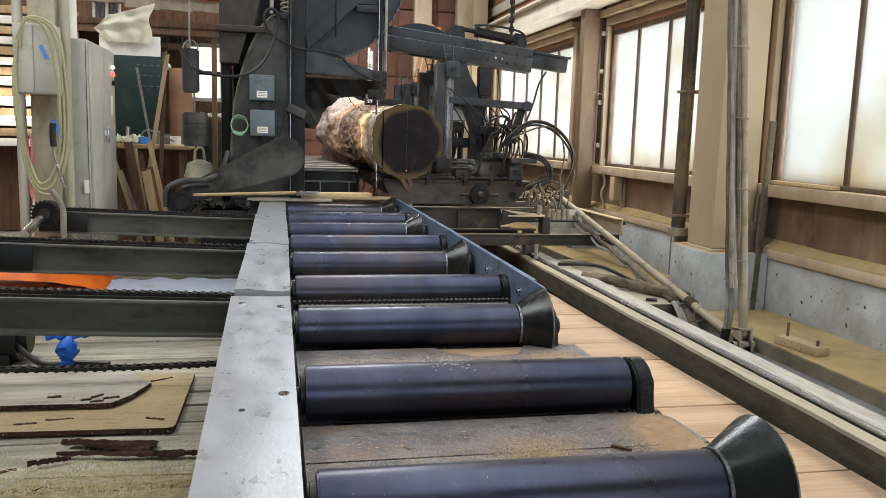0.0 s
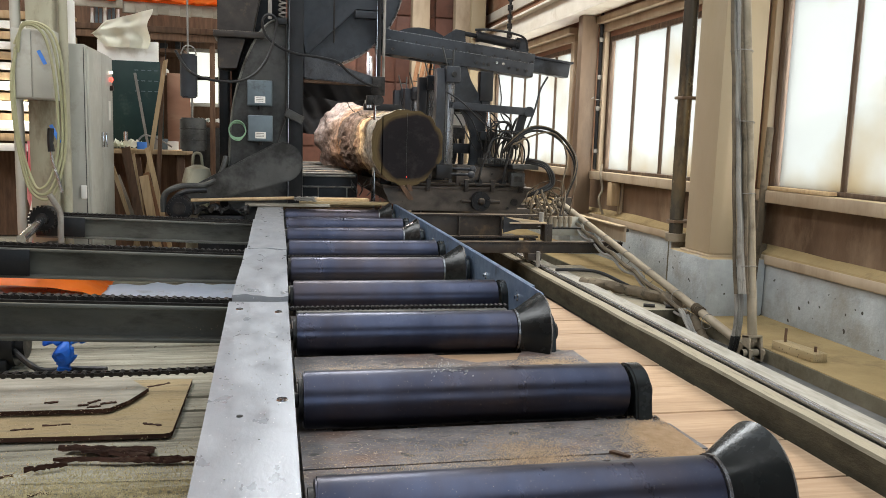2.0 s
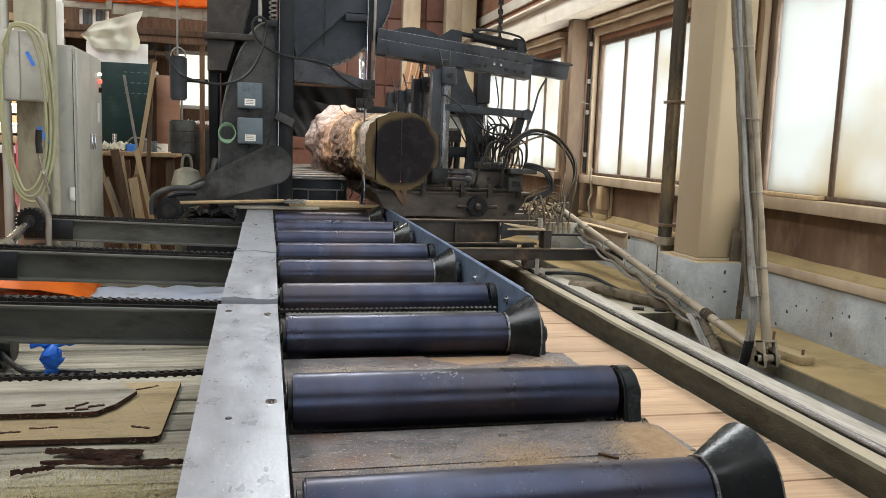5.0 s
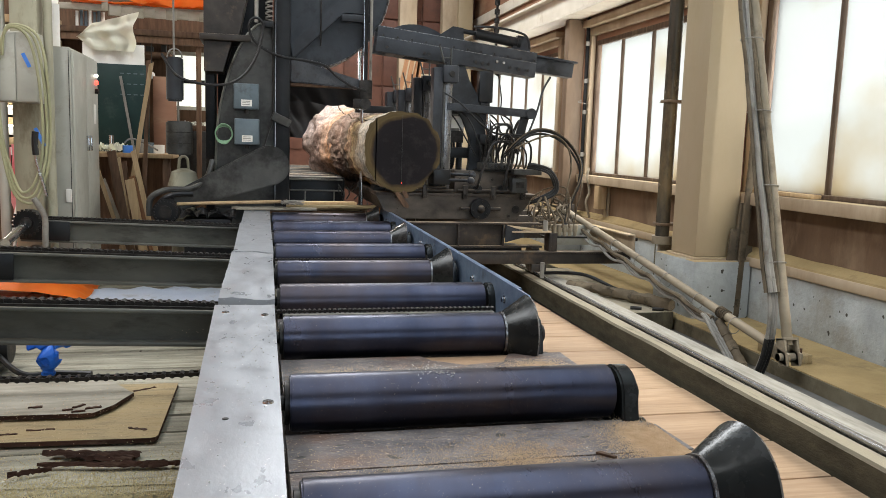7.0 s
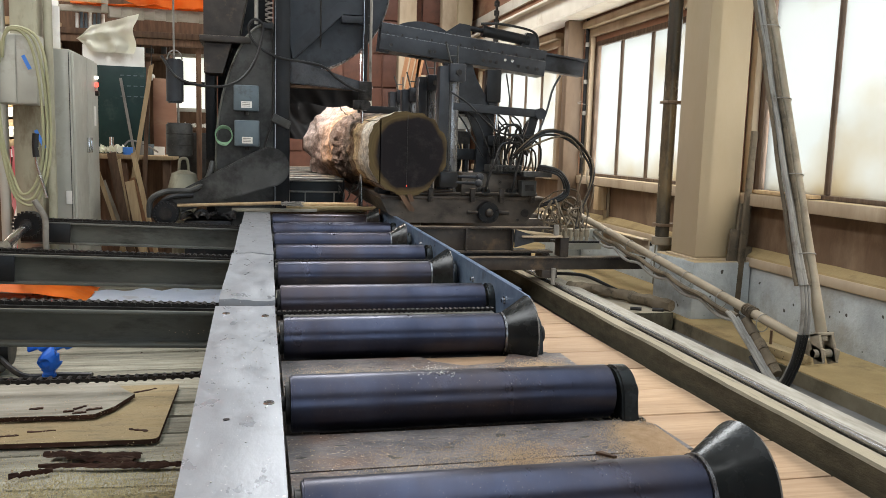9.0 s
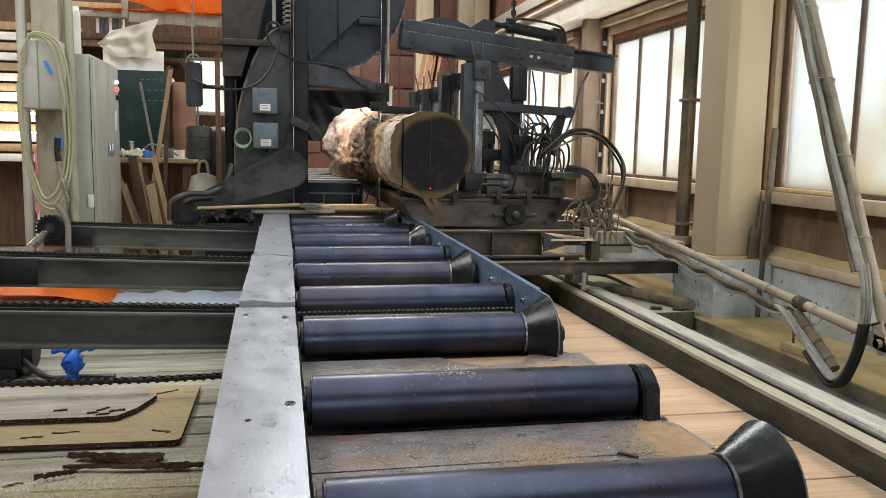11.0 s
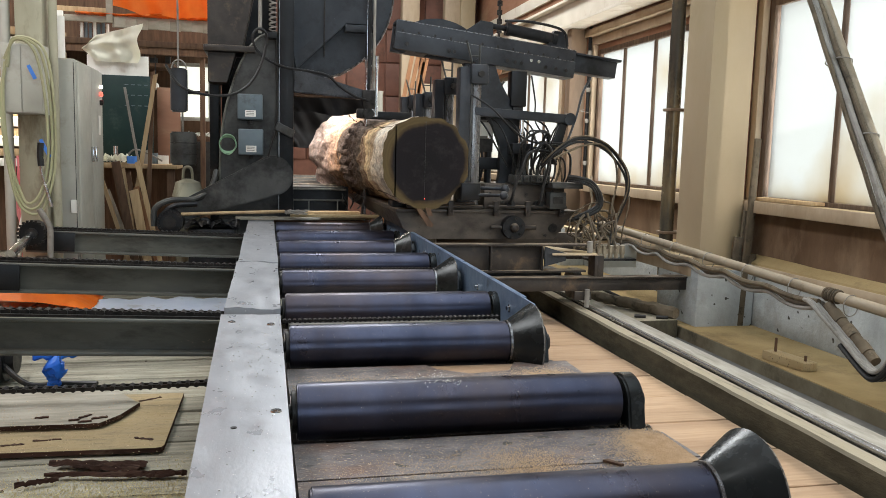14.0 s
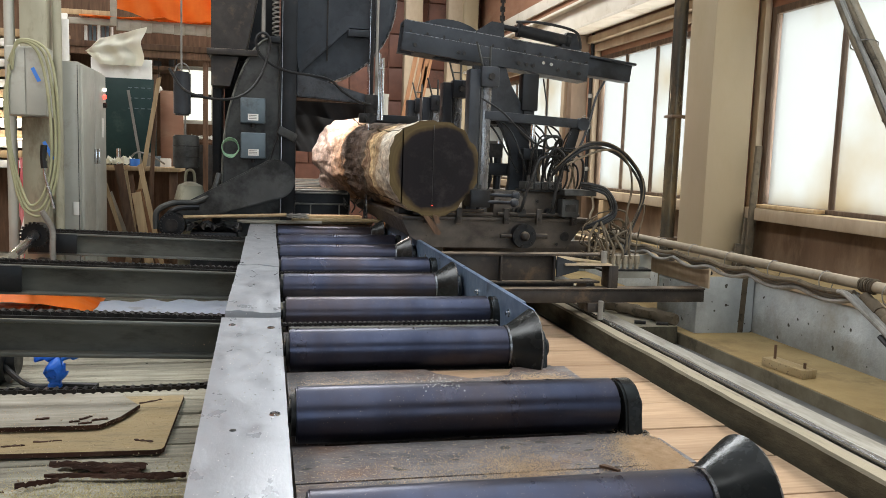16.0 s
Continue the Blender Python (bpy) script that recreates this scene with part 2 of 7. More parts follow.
M_CAB = mat("grey_green_cabinet", (0.33, 0.325, 0.275), (0.42, 0.41, 0.35), 0.45, 0.0, 3, bump=0.03, stain=(0.25, 0.235, 0.185), stain_at=0.6, stain_scale=3, dust=0.6, dust_color=(0.4, 0.36, 0.28))
M_POST = mat("cream_post_paint", (0.25, 0.235, 0.165), (0.36, 0.34, 0.25), 0.6, 0.0, 4, (1, 1, 0.4), 0.08, 50, (0.13, 0.1, 0.06), 0.57, 3)
M_YELLOWHOSE = mat("yellow_air_hose", (0.24, 0.235, 0.13), (0.33, 0.32, 0.19), 0.45, bump=0.02)
M_GREYCABLE = mat("grey_cable", (0.16, 0.15, 0.13), (0.26, 0.245, 0.215), 0.5, bump=0.05, stain=(0.1, 0.085, 0.065), stain_at=0.58, stain_scale=7)
M_BLACKHOSE = mat("black_rubber_hose", (0.009, 0.009, 0.009), (0.022, 0.0215, 0.02), 0.4, bump=0.05, stain=(0.09, 0.075, 0.05), stain_at=0.66, stain_scale=9)
M_DUSTHOSE = mat("dusty_hose", (0.07, 0.055, 0.038), (0.17, 0.135, 0.09), 0.8, bump=0.1, stain=(0.035, 0.03, 0.022), stain_at=0.57, stain_scale=12)
M_PIPE = mat("dusty_conduit", (0.21, 0.175, 0.12), (0.32, 0.27, 0.195), 0.55, 0.2, 6, bump=0.1, stain=(0.13, 0.1, 0.065), stain_at=0.58, stain_scale=5, dust=0.6, dust_color=(0.3, 0.25, 0.18))
M_BLACKPIPE = mat("black_pipe", (0.05, 0.046, 0.038), (0.1, 0.09, 0.07), 0.2, 0.4, 5, (1, 1, 0.4), 0.03, 50, (0.2, 0.155, 0.09), 0.52, 3)
# Bright steel for sliding parts and for painted edge highlights.
M_SLIDE = mat("worn_glint_steel", (0.13, 0.13, 0.135), (0.26, 0.255, 0.25), 0.28, 0.8, 8, (3, 3, 0.5), 0.08, 60, (0.07, 0.06, 0.05), 0.58, 5)
M_WORN = mat("worn_brown_plate", (0.045, 0.038, 0.032), (0.115, 0.095, 0.076), 0.36, 0.35, 6, (1, 1, 1.5), 0.12, 60, (0.025, 0.02, 0.017), 0.58, 4, 0.2, dust=0.4, dust_color=(0.2, 0.16, 0.115))
M_CHROME = mat("bright_steel", (0.6, 0.61, 0.62), (0.7, 0.7, 0.7), 0.2, 1.0, 9, bump=0.03)
M_BOARD = mat("green_blackboard", (0.006, 0.022, 0.02), (0.012, 0.036, 0.032), 0.45, bump=0.03, stain=(0.04, 0.06, 0.055), stain_at=0.62, stain_scale=6)
M_SHEET = mat("yellowish_plastic_sheet", (0.8, 0.79, 0.66), (0.88, 0.87, 0.75), 0.35, bump=0.25, bscale=9)
M_CURTAIN = mat("black_plastic_curtain", (0.012, 0.012, 0.013), (0.03, 0.028, 0.027), 0.4, 0, 6, bump=0.5, bscale=9)
M_ORANGE = mat("orange_tarp", (0.75, 0.16, 0.015), (0.85, 0.24, 0.03), 0.45, bump=0.25, bscale=14)
M_BLUEBAG = mat("blue_plastic_bag", (0.006, 0.07, 0.4), (0.02, 0.16, 0.6), 0.35, bump=0.4, bscale=30)
M_GREYSHEET = mat("pale_blue_sheet", (0.58, 0.63, 0.72), (0.72, 0.76, 0.82), 0.4, 0.1, 4, bump=0.15, bscale=12, stain=(0.4, 0.38, 0.34), stain_at=0.62, stain_scale=4)
M_WHITE = mat("white_painted_board", (0.68, 0.66, 0.6), (0.78, 0.76, 0.7), 0.6, bump=0.05, stain=(0.5, 0.44, 0.34), stain_at=0.62, stain_scale=3)
M_GREENTAPE = mat("green_cord", (0.16, 0.3, 0.18), (0.28, 0.4, 0.26), 0.7)
M_BLUETAPE = mat("blue_tape", (0.05, 0.18, 0.6), (0.08, 0.25, 0.7), 0.6)
M_PINK = mat("red_pink_cord", (0.6, 0.1, 0.12), (0.7, 0.3, 0.3), 0.6)
M_LIGHT = glow("lamp_and_slat_glow", (1.0, 0.93, 0.8), 6.0)
M_RED = glow("red_pilot_lamp", (1.0, 0.06, 0.04), 3.0)
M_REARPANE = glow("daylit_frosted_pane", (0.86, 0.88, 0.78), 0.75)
M_CEIL = mat("roof_sheet", (0.3, 0.27, 0.23), (0.38, 0.35, 0.3), 0.8)
# Ground colour kept dark to carry the shade under the conveyor.
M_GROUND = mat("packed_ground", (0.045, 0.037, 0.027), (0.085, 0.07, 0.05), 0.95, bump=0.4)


def frosted():
    """Frosted pane: lets most daylight through, scatters a part of it, dirty near the bottom edge."""
    m = bpy.data.materials.new("frosted_glass")
    m.use_nodes = True
    n, ln = m.node_tree.nodes, m.node_tree.links.new
    n.remove(n["Principled BSDF"])
    tr, df, gl, m1, m2 = (n.new("ShaderNode" + k) for k in ("BsdfTransparent", "BsdfTranslucent", "BsdfGlossy", "MixShader", "MixShader"))
    co, nz, mr, mx = (n.new("ShaderNode" + k) for k in ("TexCoord", "TexNoise", "MapRange", "Mix"))
    ln(co.outputs["Object"], nz.inputs["Vector"])
    nz.inputs["Scale"].default_value, nz.inputs["Detail"].default_value = 1.1, 8
    mr.inputs["From Min"].default_value, mr.inputs["From Max"].default_value = 0.52, 0.85
    sz, lo, ad = (n.new("ShaderNode" + k) for k in ("SeparateXYZ", "MapRange", "Math"))
    ln(co.outputs["Object"], sz.inputs[0])
    ln(sz.outputs[2], lo.inputs[0])
    lo.inputs["From Min"].default_value, lo.inputs["From Max"].default_value, lo.inputs["To Min"].default_value, lo.inputs["To Max"].default_value = 0.9, 1.4, 0.2, 0.0
    ad.operation = "ADD"
    ln(nz.outputs[0], ad.inputs[0]); ln(lo.outputs[0], ad.inputs[1])
    ln(ad.outputs[0], mr.inputs[0])
    mx.data_type = "RGBA"
    ln(mr.outputs[0], mx.inputs[0])
    mx.inputs[6].default_value, mx.inputs[7].default_value = (0.268, 0.282, 0.283, 1), (0.2, 0.165, 0.105, 1)
    ln(mx.outputs[2], tr.inputs["Color"])
    gl.inputs["Roughness"].default_value = 0.3
    ln(mx.outputs[2], df.inputs["Color"])
    m1.inputs[0].default_value, m2.inputs[0].default_value = 0.72, 0.05
    ln(tr.outputs[0], m1.inputs[1]); ln(df.outputs[0], m1.inputs[2])
    ln(m1.outputs[0], m2.inputs[1]); ln(gl.outputs[0], m2.inputs[2])
    ln(m2.outputs[0], n["Material Output"].inputs[0])
    return m


M_GLASS = frosted()


def log_face_mat():
    """Cut end: dark heartwood, olive-brown sapwood ring, growth rings, cracks."""
    m = bpy.data.materials.new("log_end_grain")
    m.use_nodes = True
    n, ln = m.node_tree.nodes, m.node_tree.links.new
    b = n["Principled BSDF"]
    co, sp, cx, dist, nz, ad, rp, wv, mx = (n.new("ShaderNode" + k) for k in ("TexCoord", "SeparateXYZ", "CombineXYZ", "VectorMath", "TexNoise", "Math", "ValToRGB", "TexWave", "Mix"))
    ln(co.outputs["Object"], sp.inputs[0])
    ln(sp.outputs[0], cx.inputs[0]); ln(sp.outputs[2], cx.inputs[1])
    dist.operation = "DISTANCE"
    ln(cx.outputs[0], dist.inputs[0])
    dist.inputs[1].default_value = (1.13, 1.072, 0)
    nz.inputs["Scale"].default_value, nz.inputs["Detail"].default_value = 5.0, 6
    ln(co.outputs["Object"], nz.inputs["Vector"])
    ad.operation = "MULTIPLY_ADD"
    ln(nz.outputs[0], ad.inputs[0])
    ad.inputs[1].default_value = 0.1
    ln(dist.outputs["Value"], ad.inputs[2])
    e = rp.color_ramp.elements
    e[0].position, e[0].color = 0.0, (0.0045, 0.0038, 0.0042, 1)
    e[1].position, e[1].color = 0.31, (0.0085, 0.0065, 0.0075, 1)
    for p, c in ((0.325, (0.045, 0.03, 0.014, 1)), (0.345, (0.085, 0.06, 0.025, 1)), (0.4, (0.08, 0.057, 0.026, 1))):
        q = e.new(p)
        q.color = c
    ln(ad.outputs[0], rp.inputs[0])
    wv.wave_type, wv.rings_direction = "RINGS", "SPHERICAL"
    mp = n.new("ShaderNodeMapping")
    mp.inputs["Location"].default_value = (-1.09, 0, -1.09)
    mp.inputs["Scale"].default_value = (1, 0, 1)
    ln(co.outputs["Object"], mp.inputs[0]); ln(mp.outputs[0], wv.inputs[0])
    wv.inputs["Scale"].default_value, wv.inputs["Distortion"].default_value = 14, 2.5
    mx.data_type, mx.blend_type = "RGBA", "MULTIPLY"
    mx.inputs[0].default_value = 0.12
    ln(rp.outputs[0], mx.inputs[6]); ln(wv.outputs[0], mx.inputs[7])
    sc, sr, sm = (n.new("ShaderNode" + k) for k in ("TexNoise", "MapRange", "Mix"))
    sc.inputs["Scale"].default_value, sc.inputs["Detail"].default_value, sc.inputs["Roughness"].default_value = 9.0, 9, 0.75
    ln(co.outputs["Object"], sc.inputs["Vector"])
    sr.inputs["From Min"].default_value, sr.inputs["From Max"].default_value, sr.inputs["To Max"].default_value = 0.5, 0.85, 0.35
    ln(sc.outputs[0], sr.inputs[0])
    sm.data_type = "RGBA"
    sm.inputs[7].default_value = (0.09, 0.08, 0.075, 1)
    ln(sr.outputs[0], sm.inputs[0]); ln(mx.outputs[2], sm.inputs[6])
    ln(sm.outputs[2], b.inputs["Base Color"])
    b.inputs["Roughness"].default_value, b.inputs["Specular IOR Level"].default_value = 0.7, 0.15
    return m


def log_side_mat():
    """Flank: bare pale sapwood by the cut end, scorched brown patches, a ridged bark belt, cream and pink bared root flare behind."""
    m = bpy.data.materials.new("log_flank")
    m.use_nodes = True
    n, ln = m.node_tree.nodes, m.node_tree.links.new
    b = n["Principled BSDF"]
    co, sp = n.new("ShaderNodeTexCoord"), n.new("ShaderNodeSeparateXYZ")
    ln(co.outputs["Object"], sp.inputs[0])

    def noise_at(scale, stretch=(1, 1, 1), rough=0.68):
        mp, k = n.new("ShaderNodeMapping"), n.new("ShaderNodeTexNoise")
        mp.inputs["Scale"].default_value = stretch
        ln(co.outputs["Object"], mp.inputs[0]); ln(mp.outputs[0], k.inputs["Vector"])
        k.inputs["Scale"].default_value, k.inputs["Detail"].default_value, k.inputs["Roughness"].default_value = scale, 8, rough
        return k.outputs[0]

    def ramp(src, stops):
        r = n.new("ShaderNodeValToRGB")
        e = r.color_ramp.elements
        e[0].position, e[0].color = stops[0][0], (*stops[0][1], 1)
        e[1].position, e[1].color = stops[-1][0], (*stops[-1][1], 1)
        for p, c in stops[1:-1]:
            e.new(p).color = (*c, 1)
        ln(src, r.inputs[0])
        return r.outputs[0]

    def blend(a, c, fac, how):
        k = n.new("ShaderNodeMix")
        k.data_type, k.blend_type = "RGBA", how
        k.inputs[0].default_value = fac
        ln(a, k.inputs[6]); ln(c, k.inputs[7])
        return k.outputs[2]

    ad, mr = n.new("ShaderNodeMath"), n.new("ShaderNodeMapRange")
    ad.operation = "MULTIPLY_ADD"
    ln(noise_at(3.6), ad.inputs[0])
    ad.inputs[1].default_value = 1.1
    ln(sp.outputs[1], ad.inputs[2])
    mr.inputs["From Min"].default_value, mr.inputs["From Max"].default_value = 5.25, 9.75
    ln(ad.outputs[0], mr.inputs[0])
    zones = ramp(mr.outputs[0], [(0.18, (0.74, 0.69, 0.58)), (0.235, (0.7, 0.62, 0.47)), (0.26, (0.42, 0.3, 0.19)), (0.3, (0.76, 0.61, 0.36)), (0.345, (0.7, 0.53, 0.29)), (0.365, (0.16, 0.08, 0.05)), (0.385, (0.4, 0.29, 0.18)), (0.41, (0.12, 0.092, 0.065)), (0.5, (0.2, 0.15, 0.125)), (0.61, (0.19, 0.15, 0.125)), (0.63, (0.5, 0.3, 0.17)), (0.68, (0.66, 0.46, 0.33)), (0.78, (0.66, 0.53, 0.47)), (1.0, (0.68, 0.6, 0.57))])
    scorch = ramp(noise_at(5.5, (1, 0.6, 1)), [(0.4, (0.09, 0.055, 0.04)), (0.5, (0.75, 0.62, 0.5)), (0.56, (1, 1, 1))])
    fibre = ramp(noise_at(26.0, (1, 0.35, 1)), [(0.34, (0.45, 0.4, 0.36)), (0.52, (1, 1, 1)), (0.7, (1.5, 1.45, 1.35))])
    col = blend(blend(zones, scorch, 0.55, "MULTIPLY"), fibre, 0.75, "MULTIPLY")
    ln(col, b.inputs["Base Color"])
    b.inputs["Roughness"].default_value, b.inputs["Specular IOR Level"].default_value = 0.8, 0.25
    bp = n.new("ShaderNodeBump")
    bp.inputs["Strength"].default_value, bp.inputs["Distance"].default_value = 1.0, 0.025
    ln(noise_at(24.0, (1, 0.6, 1)), bp.inputs["Height"]); ln(bp.outputs[0], b.inputs["Normal"])
    return m


M_LOGEND, M_LOGSIDE = log_face_mat(), log_side_mat()

# ---- mesh helpers ----


def box(bm, x0, x1, y0, y1, z0, z1, bevel=0.0, m=None):
    vs = bmesh.ops.create_cube(bm, size=1.0)["verts"]
    bmesh.ops.transform(bm, verts=vs, matrix=Matrix.Translation(((x0 + x1) / 2, (y0 + y1) / 2, (z0 + z1) / 2)) @ Matrix.Diagonal((x1 - x0, y1 - y0, z1 - z0, 1)))
    if bevel:
        es = list({e for v in vs for e in v.link_edges})
        vs = [v for v in bmesh.ops.bevel(bm, geom=es, offset=bevel, segments=2, affect="EDGES", profile=0.5)["verts"]]
    if m is not None:
        bmesh.ops.transform(bm, verts=list({v for v in vs}), matrix=m)
    return bm


def rod(bm, a, b, r, r2=None, seg=18):
    a, b = Vector(a), Vector(b)
    d = b - a
    m = Matrix.Translation((a + b) / 2) @ d.to_track_quat("Z", "Y").to_matrix().to_4x4()
    bmesh.ops.create_cone(bm, cap_ends=True, segments=seg, radius1=r, radius2=r if r2 is None else r2, depth=d.length, matrix=m)
    return bm


def ball(bm, c, r, squash=(1, 1, 1), sub=2):
    bmesh.ops.create_icosphere(bm, subdivisions=sub, radius=r, matrix=Matrix.Translation(c) @ Matrix.Diagonal((*squash, 1)))
    return bm


def prism(bm, pts, axis, a0, a1):
    """A plate: the outline pts (two numbers each) in the plane across axis, from a0 to a1 along it."""
    def p3(u, v, w):
        return {"x": (w, u, v), "y": (u, w, v), "z": (u, v, w)}[axis]
    lo = [bm.verts.new(p3(u, v, a0)) for u, v in pts]
    hi = [bm.verts.new(p3(u, v, a1)) for u, v in pts]
    k = len(pts)
    bm.faces.new(lo)
    bm.faces.new(hi[::-1])
    for i in range(k):
        bm.faces.new((lo[i], hi[i], hi[(i + 1) % k], lo[(i + 1) % k]))
    bmesh.ops.recalc_face_normals(bm, faces=bm.faces)
    return bm


def curve_points(pts, step=6):
    pts = [Vector(p) for p in pts]
    out = []
    for i in range(len(pts) - 1):
        p0, p1, p2, p3 = pts[max(i - 1, 0)], pts[i], pts[i + 1], pts[min(i + 2, len(pts) - 1)]
        for k in range(step):
            s = k / step
            out.append(0.5 * ((2 * p1) + (p2 - p0) * s + (2 * p0 - 5 * p1 + 4 * p2 - p3) * s * s + (3 * p1 - p0 - 3 * p2 + p3) * s ** 3))
    out.append(pts[-1])
    return out


def hose(bm, pts, r, seg=8, step=6):
    """A round hose swept along a smooth line through pts."""
    line = curve_points(pts, step)
    rings, side = [], None
    for i, p in enumerate(line):
        d = (line[min(i + 1, len(line) - 1)] - line[max(i - 1, 0)]).normalized()
        if side is None:
            side = d.orthogonal().normalized()
        side = (side - d * side.dot(d)).normalized()
        other = d.cross(side)
        rings.append([bm.verts.new(p + r * (math.cos(6.2832 * k / seg) * side + math.sin(6.2832 * k / seg) * other)) for k in range(seg)])
    for a, b in zip(rings, rings[1:]):
        for k in range(seg):
            bm.faces.new((a[k], a[(k + 1) % seg], b[(k + 1) % seg], b[k]))
    bm.faces.new(rings[0][::-1])
    bm.faces.new(rings[-1])
    return bm


def mesh_of(name, bm, material, smooth=35):
    me = bpy.data.meshes.new(name)
    bm.to_mesh(me)
    bm.free()
    me.materials.append(material)
    if smooth:
        me.polygons.foreach_set("use_smooth", [True] * len(me.polygons))
        me.set_sharp_from_angle(angle=radians(smooth))
    return me


def part(name, bm, material, parent, label="", smooth=35):
    ob = new(name, mesh_of(name, bm, material, smooth))
    ob.parent = parent
    if label:
        ob["label"] = label
    return ob


def thing(name, label, category, group="", kind="", at=None):
    ob = new(name)
    ob.empty_display_size = 0.1
    if at is not None:
        ob.matrix_world = at
    return tagged(ob, label, category, group, kind)


def solid(name, bm, material, label, category, group="", kind="", smooth=35):
    return tagged(new(name, mesh_of(name, bm, material, smooth)), label, category, group, kind)


def structure(name, bm, material, label, category="", smooth=35):
    return tagged(new(name, mesh_of(name, bm, material, smooth)), label, category or name.split("_")[0], kind="structure")


def nb():
    return bmesh.new()


rng = random.Random(7)

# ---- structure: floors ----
floor = structure("floor", box(nb(), -4.6, 2.03, -5.0, 13.0, -0.2, -0.035), M_GROUND, "ground under the plank floor of the sawmill, darkened for the shade there", "floor")
bm = nb()
box(bm, 2.832, 3.42, -5.0, 13.0, -0.2, 0.0)
# Slab side darkened: its shadow is put into the colour.
structure("floor_edge", box(nb(), 2.82, 2.832, -5.0, 13.0, -0.2, -0.004), M_SLABEDGE, "shadowed concrete edge of the floor slab, shade put into its dark colour", "floor")
structure("floor_sawdust", bm, M_SAND, "sawdust-covered concrete floor along the window wall", "floor")
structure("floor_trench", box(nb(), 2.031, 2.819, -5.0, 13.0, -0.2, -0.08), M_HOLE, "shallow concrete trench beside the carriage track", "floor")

# ---- structure: window wall on the east side ----
WX = 3.4
structure("wall_east_plinth", box(nb(), WX - 0.03, WX + 0.3, -5.0, 13.0, -0.15, 0.36, 0.006), M_CONCRETE, "pitted blue-grey concrete plinth with sawdust stains", "wall")
structure("wall_east_ledge", box(nb(), WX - 0.055, WX + 0.28, -5.0, 13.0, 0.362, 0.431, 0.012), M_TAN, "dusty tan ledge above the concrete plinth", "wall")
for y in (2.95, 6.35, 9.4):
    structure("plinth_joint", box(nb(), WX - 0.034, WX - 0.0302, y - 0.008, y + 0.008, -0.1, 0.358), M_SLABEDGE, "stained joint in the concrete plinth", "wall")
bm = nb()
rows = []
for k in range(91):
    y = -5.0 + 18.0 * k / 90
    h = 0.05 + 0.016 * noise.noise(Vector((y * 0.9, 0, 4))) + 0.006 * noise.noise(Vector((y * 4, 1, 4)))
    rows.append([bm.verts.new(v) for v in ((WX - 0.05, y, 0.425), (WX - 0.045, y, 0.436 + h * 0.1), (WX - 0.01, y, 0.434 + h * 0.55), (WX + 0.029, y, 0.434 + h), (WX + 0.029, y, 0.425))])
for a, b in zip(rows, rows[1:]):
    for q in range(4):
        bm.faces.new((a[q], b[q], b[q + 1], a[q + 1]))
structure("ledge_sawdust", bm, M_SAND, "tan sawdust banked along the wall ledge", "sawdust")
WINDOWS = [("window_1", 1.5, 5.07, 0.872, 2.25, (4.345, 3.66, 2.98, 2.3)), ("window_2", 5.62, 7.985, 0.872, 2.25, (7.395, 6.77, 6.17)), ("window_3", 8.96, 12.3, 0.872, 2.25, (11.5, 10.88, 10.26, 9.64))]
bm = nb()
structure("wall_east_lower", box(nb(), WX + 0.03, WX + 0.2, -5.0, 13.0, 0.432, 0.78), M_PANELLOW, "dark brown lower wall panel with drip stains", "wall")
edges = [-5.0] + [v for w in WINDOWS for v in (w[1], w[2])] + [13.0]
for a, b in zip(edges[0::2], edges[1::2]):
    box(bm, WX + 0.03, WX + 0.2, a, b, 0.782, 4.8)
for w in WINDOWS:
    box(bm, WX + 0.03, WX + 0.2, w[1] + 0.002, w[2] - 0.002, w[4], 4.8)
    box(bm, WX + 0.03, WX + 0.2, w[1] + 0.002, w[2] - 0.002, 0.782, w[3] - 0.002)
wall_east = structure("wall_east", bm, M_PANEL, "red-brown panelled wall with pale water stains", "wall")
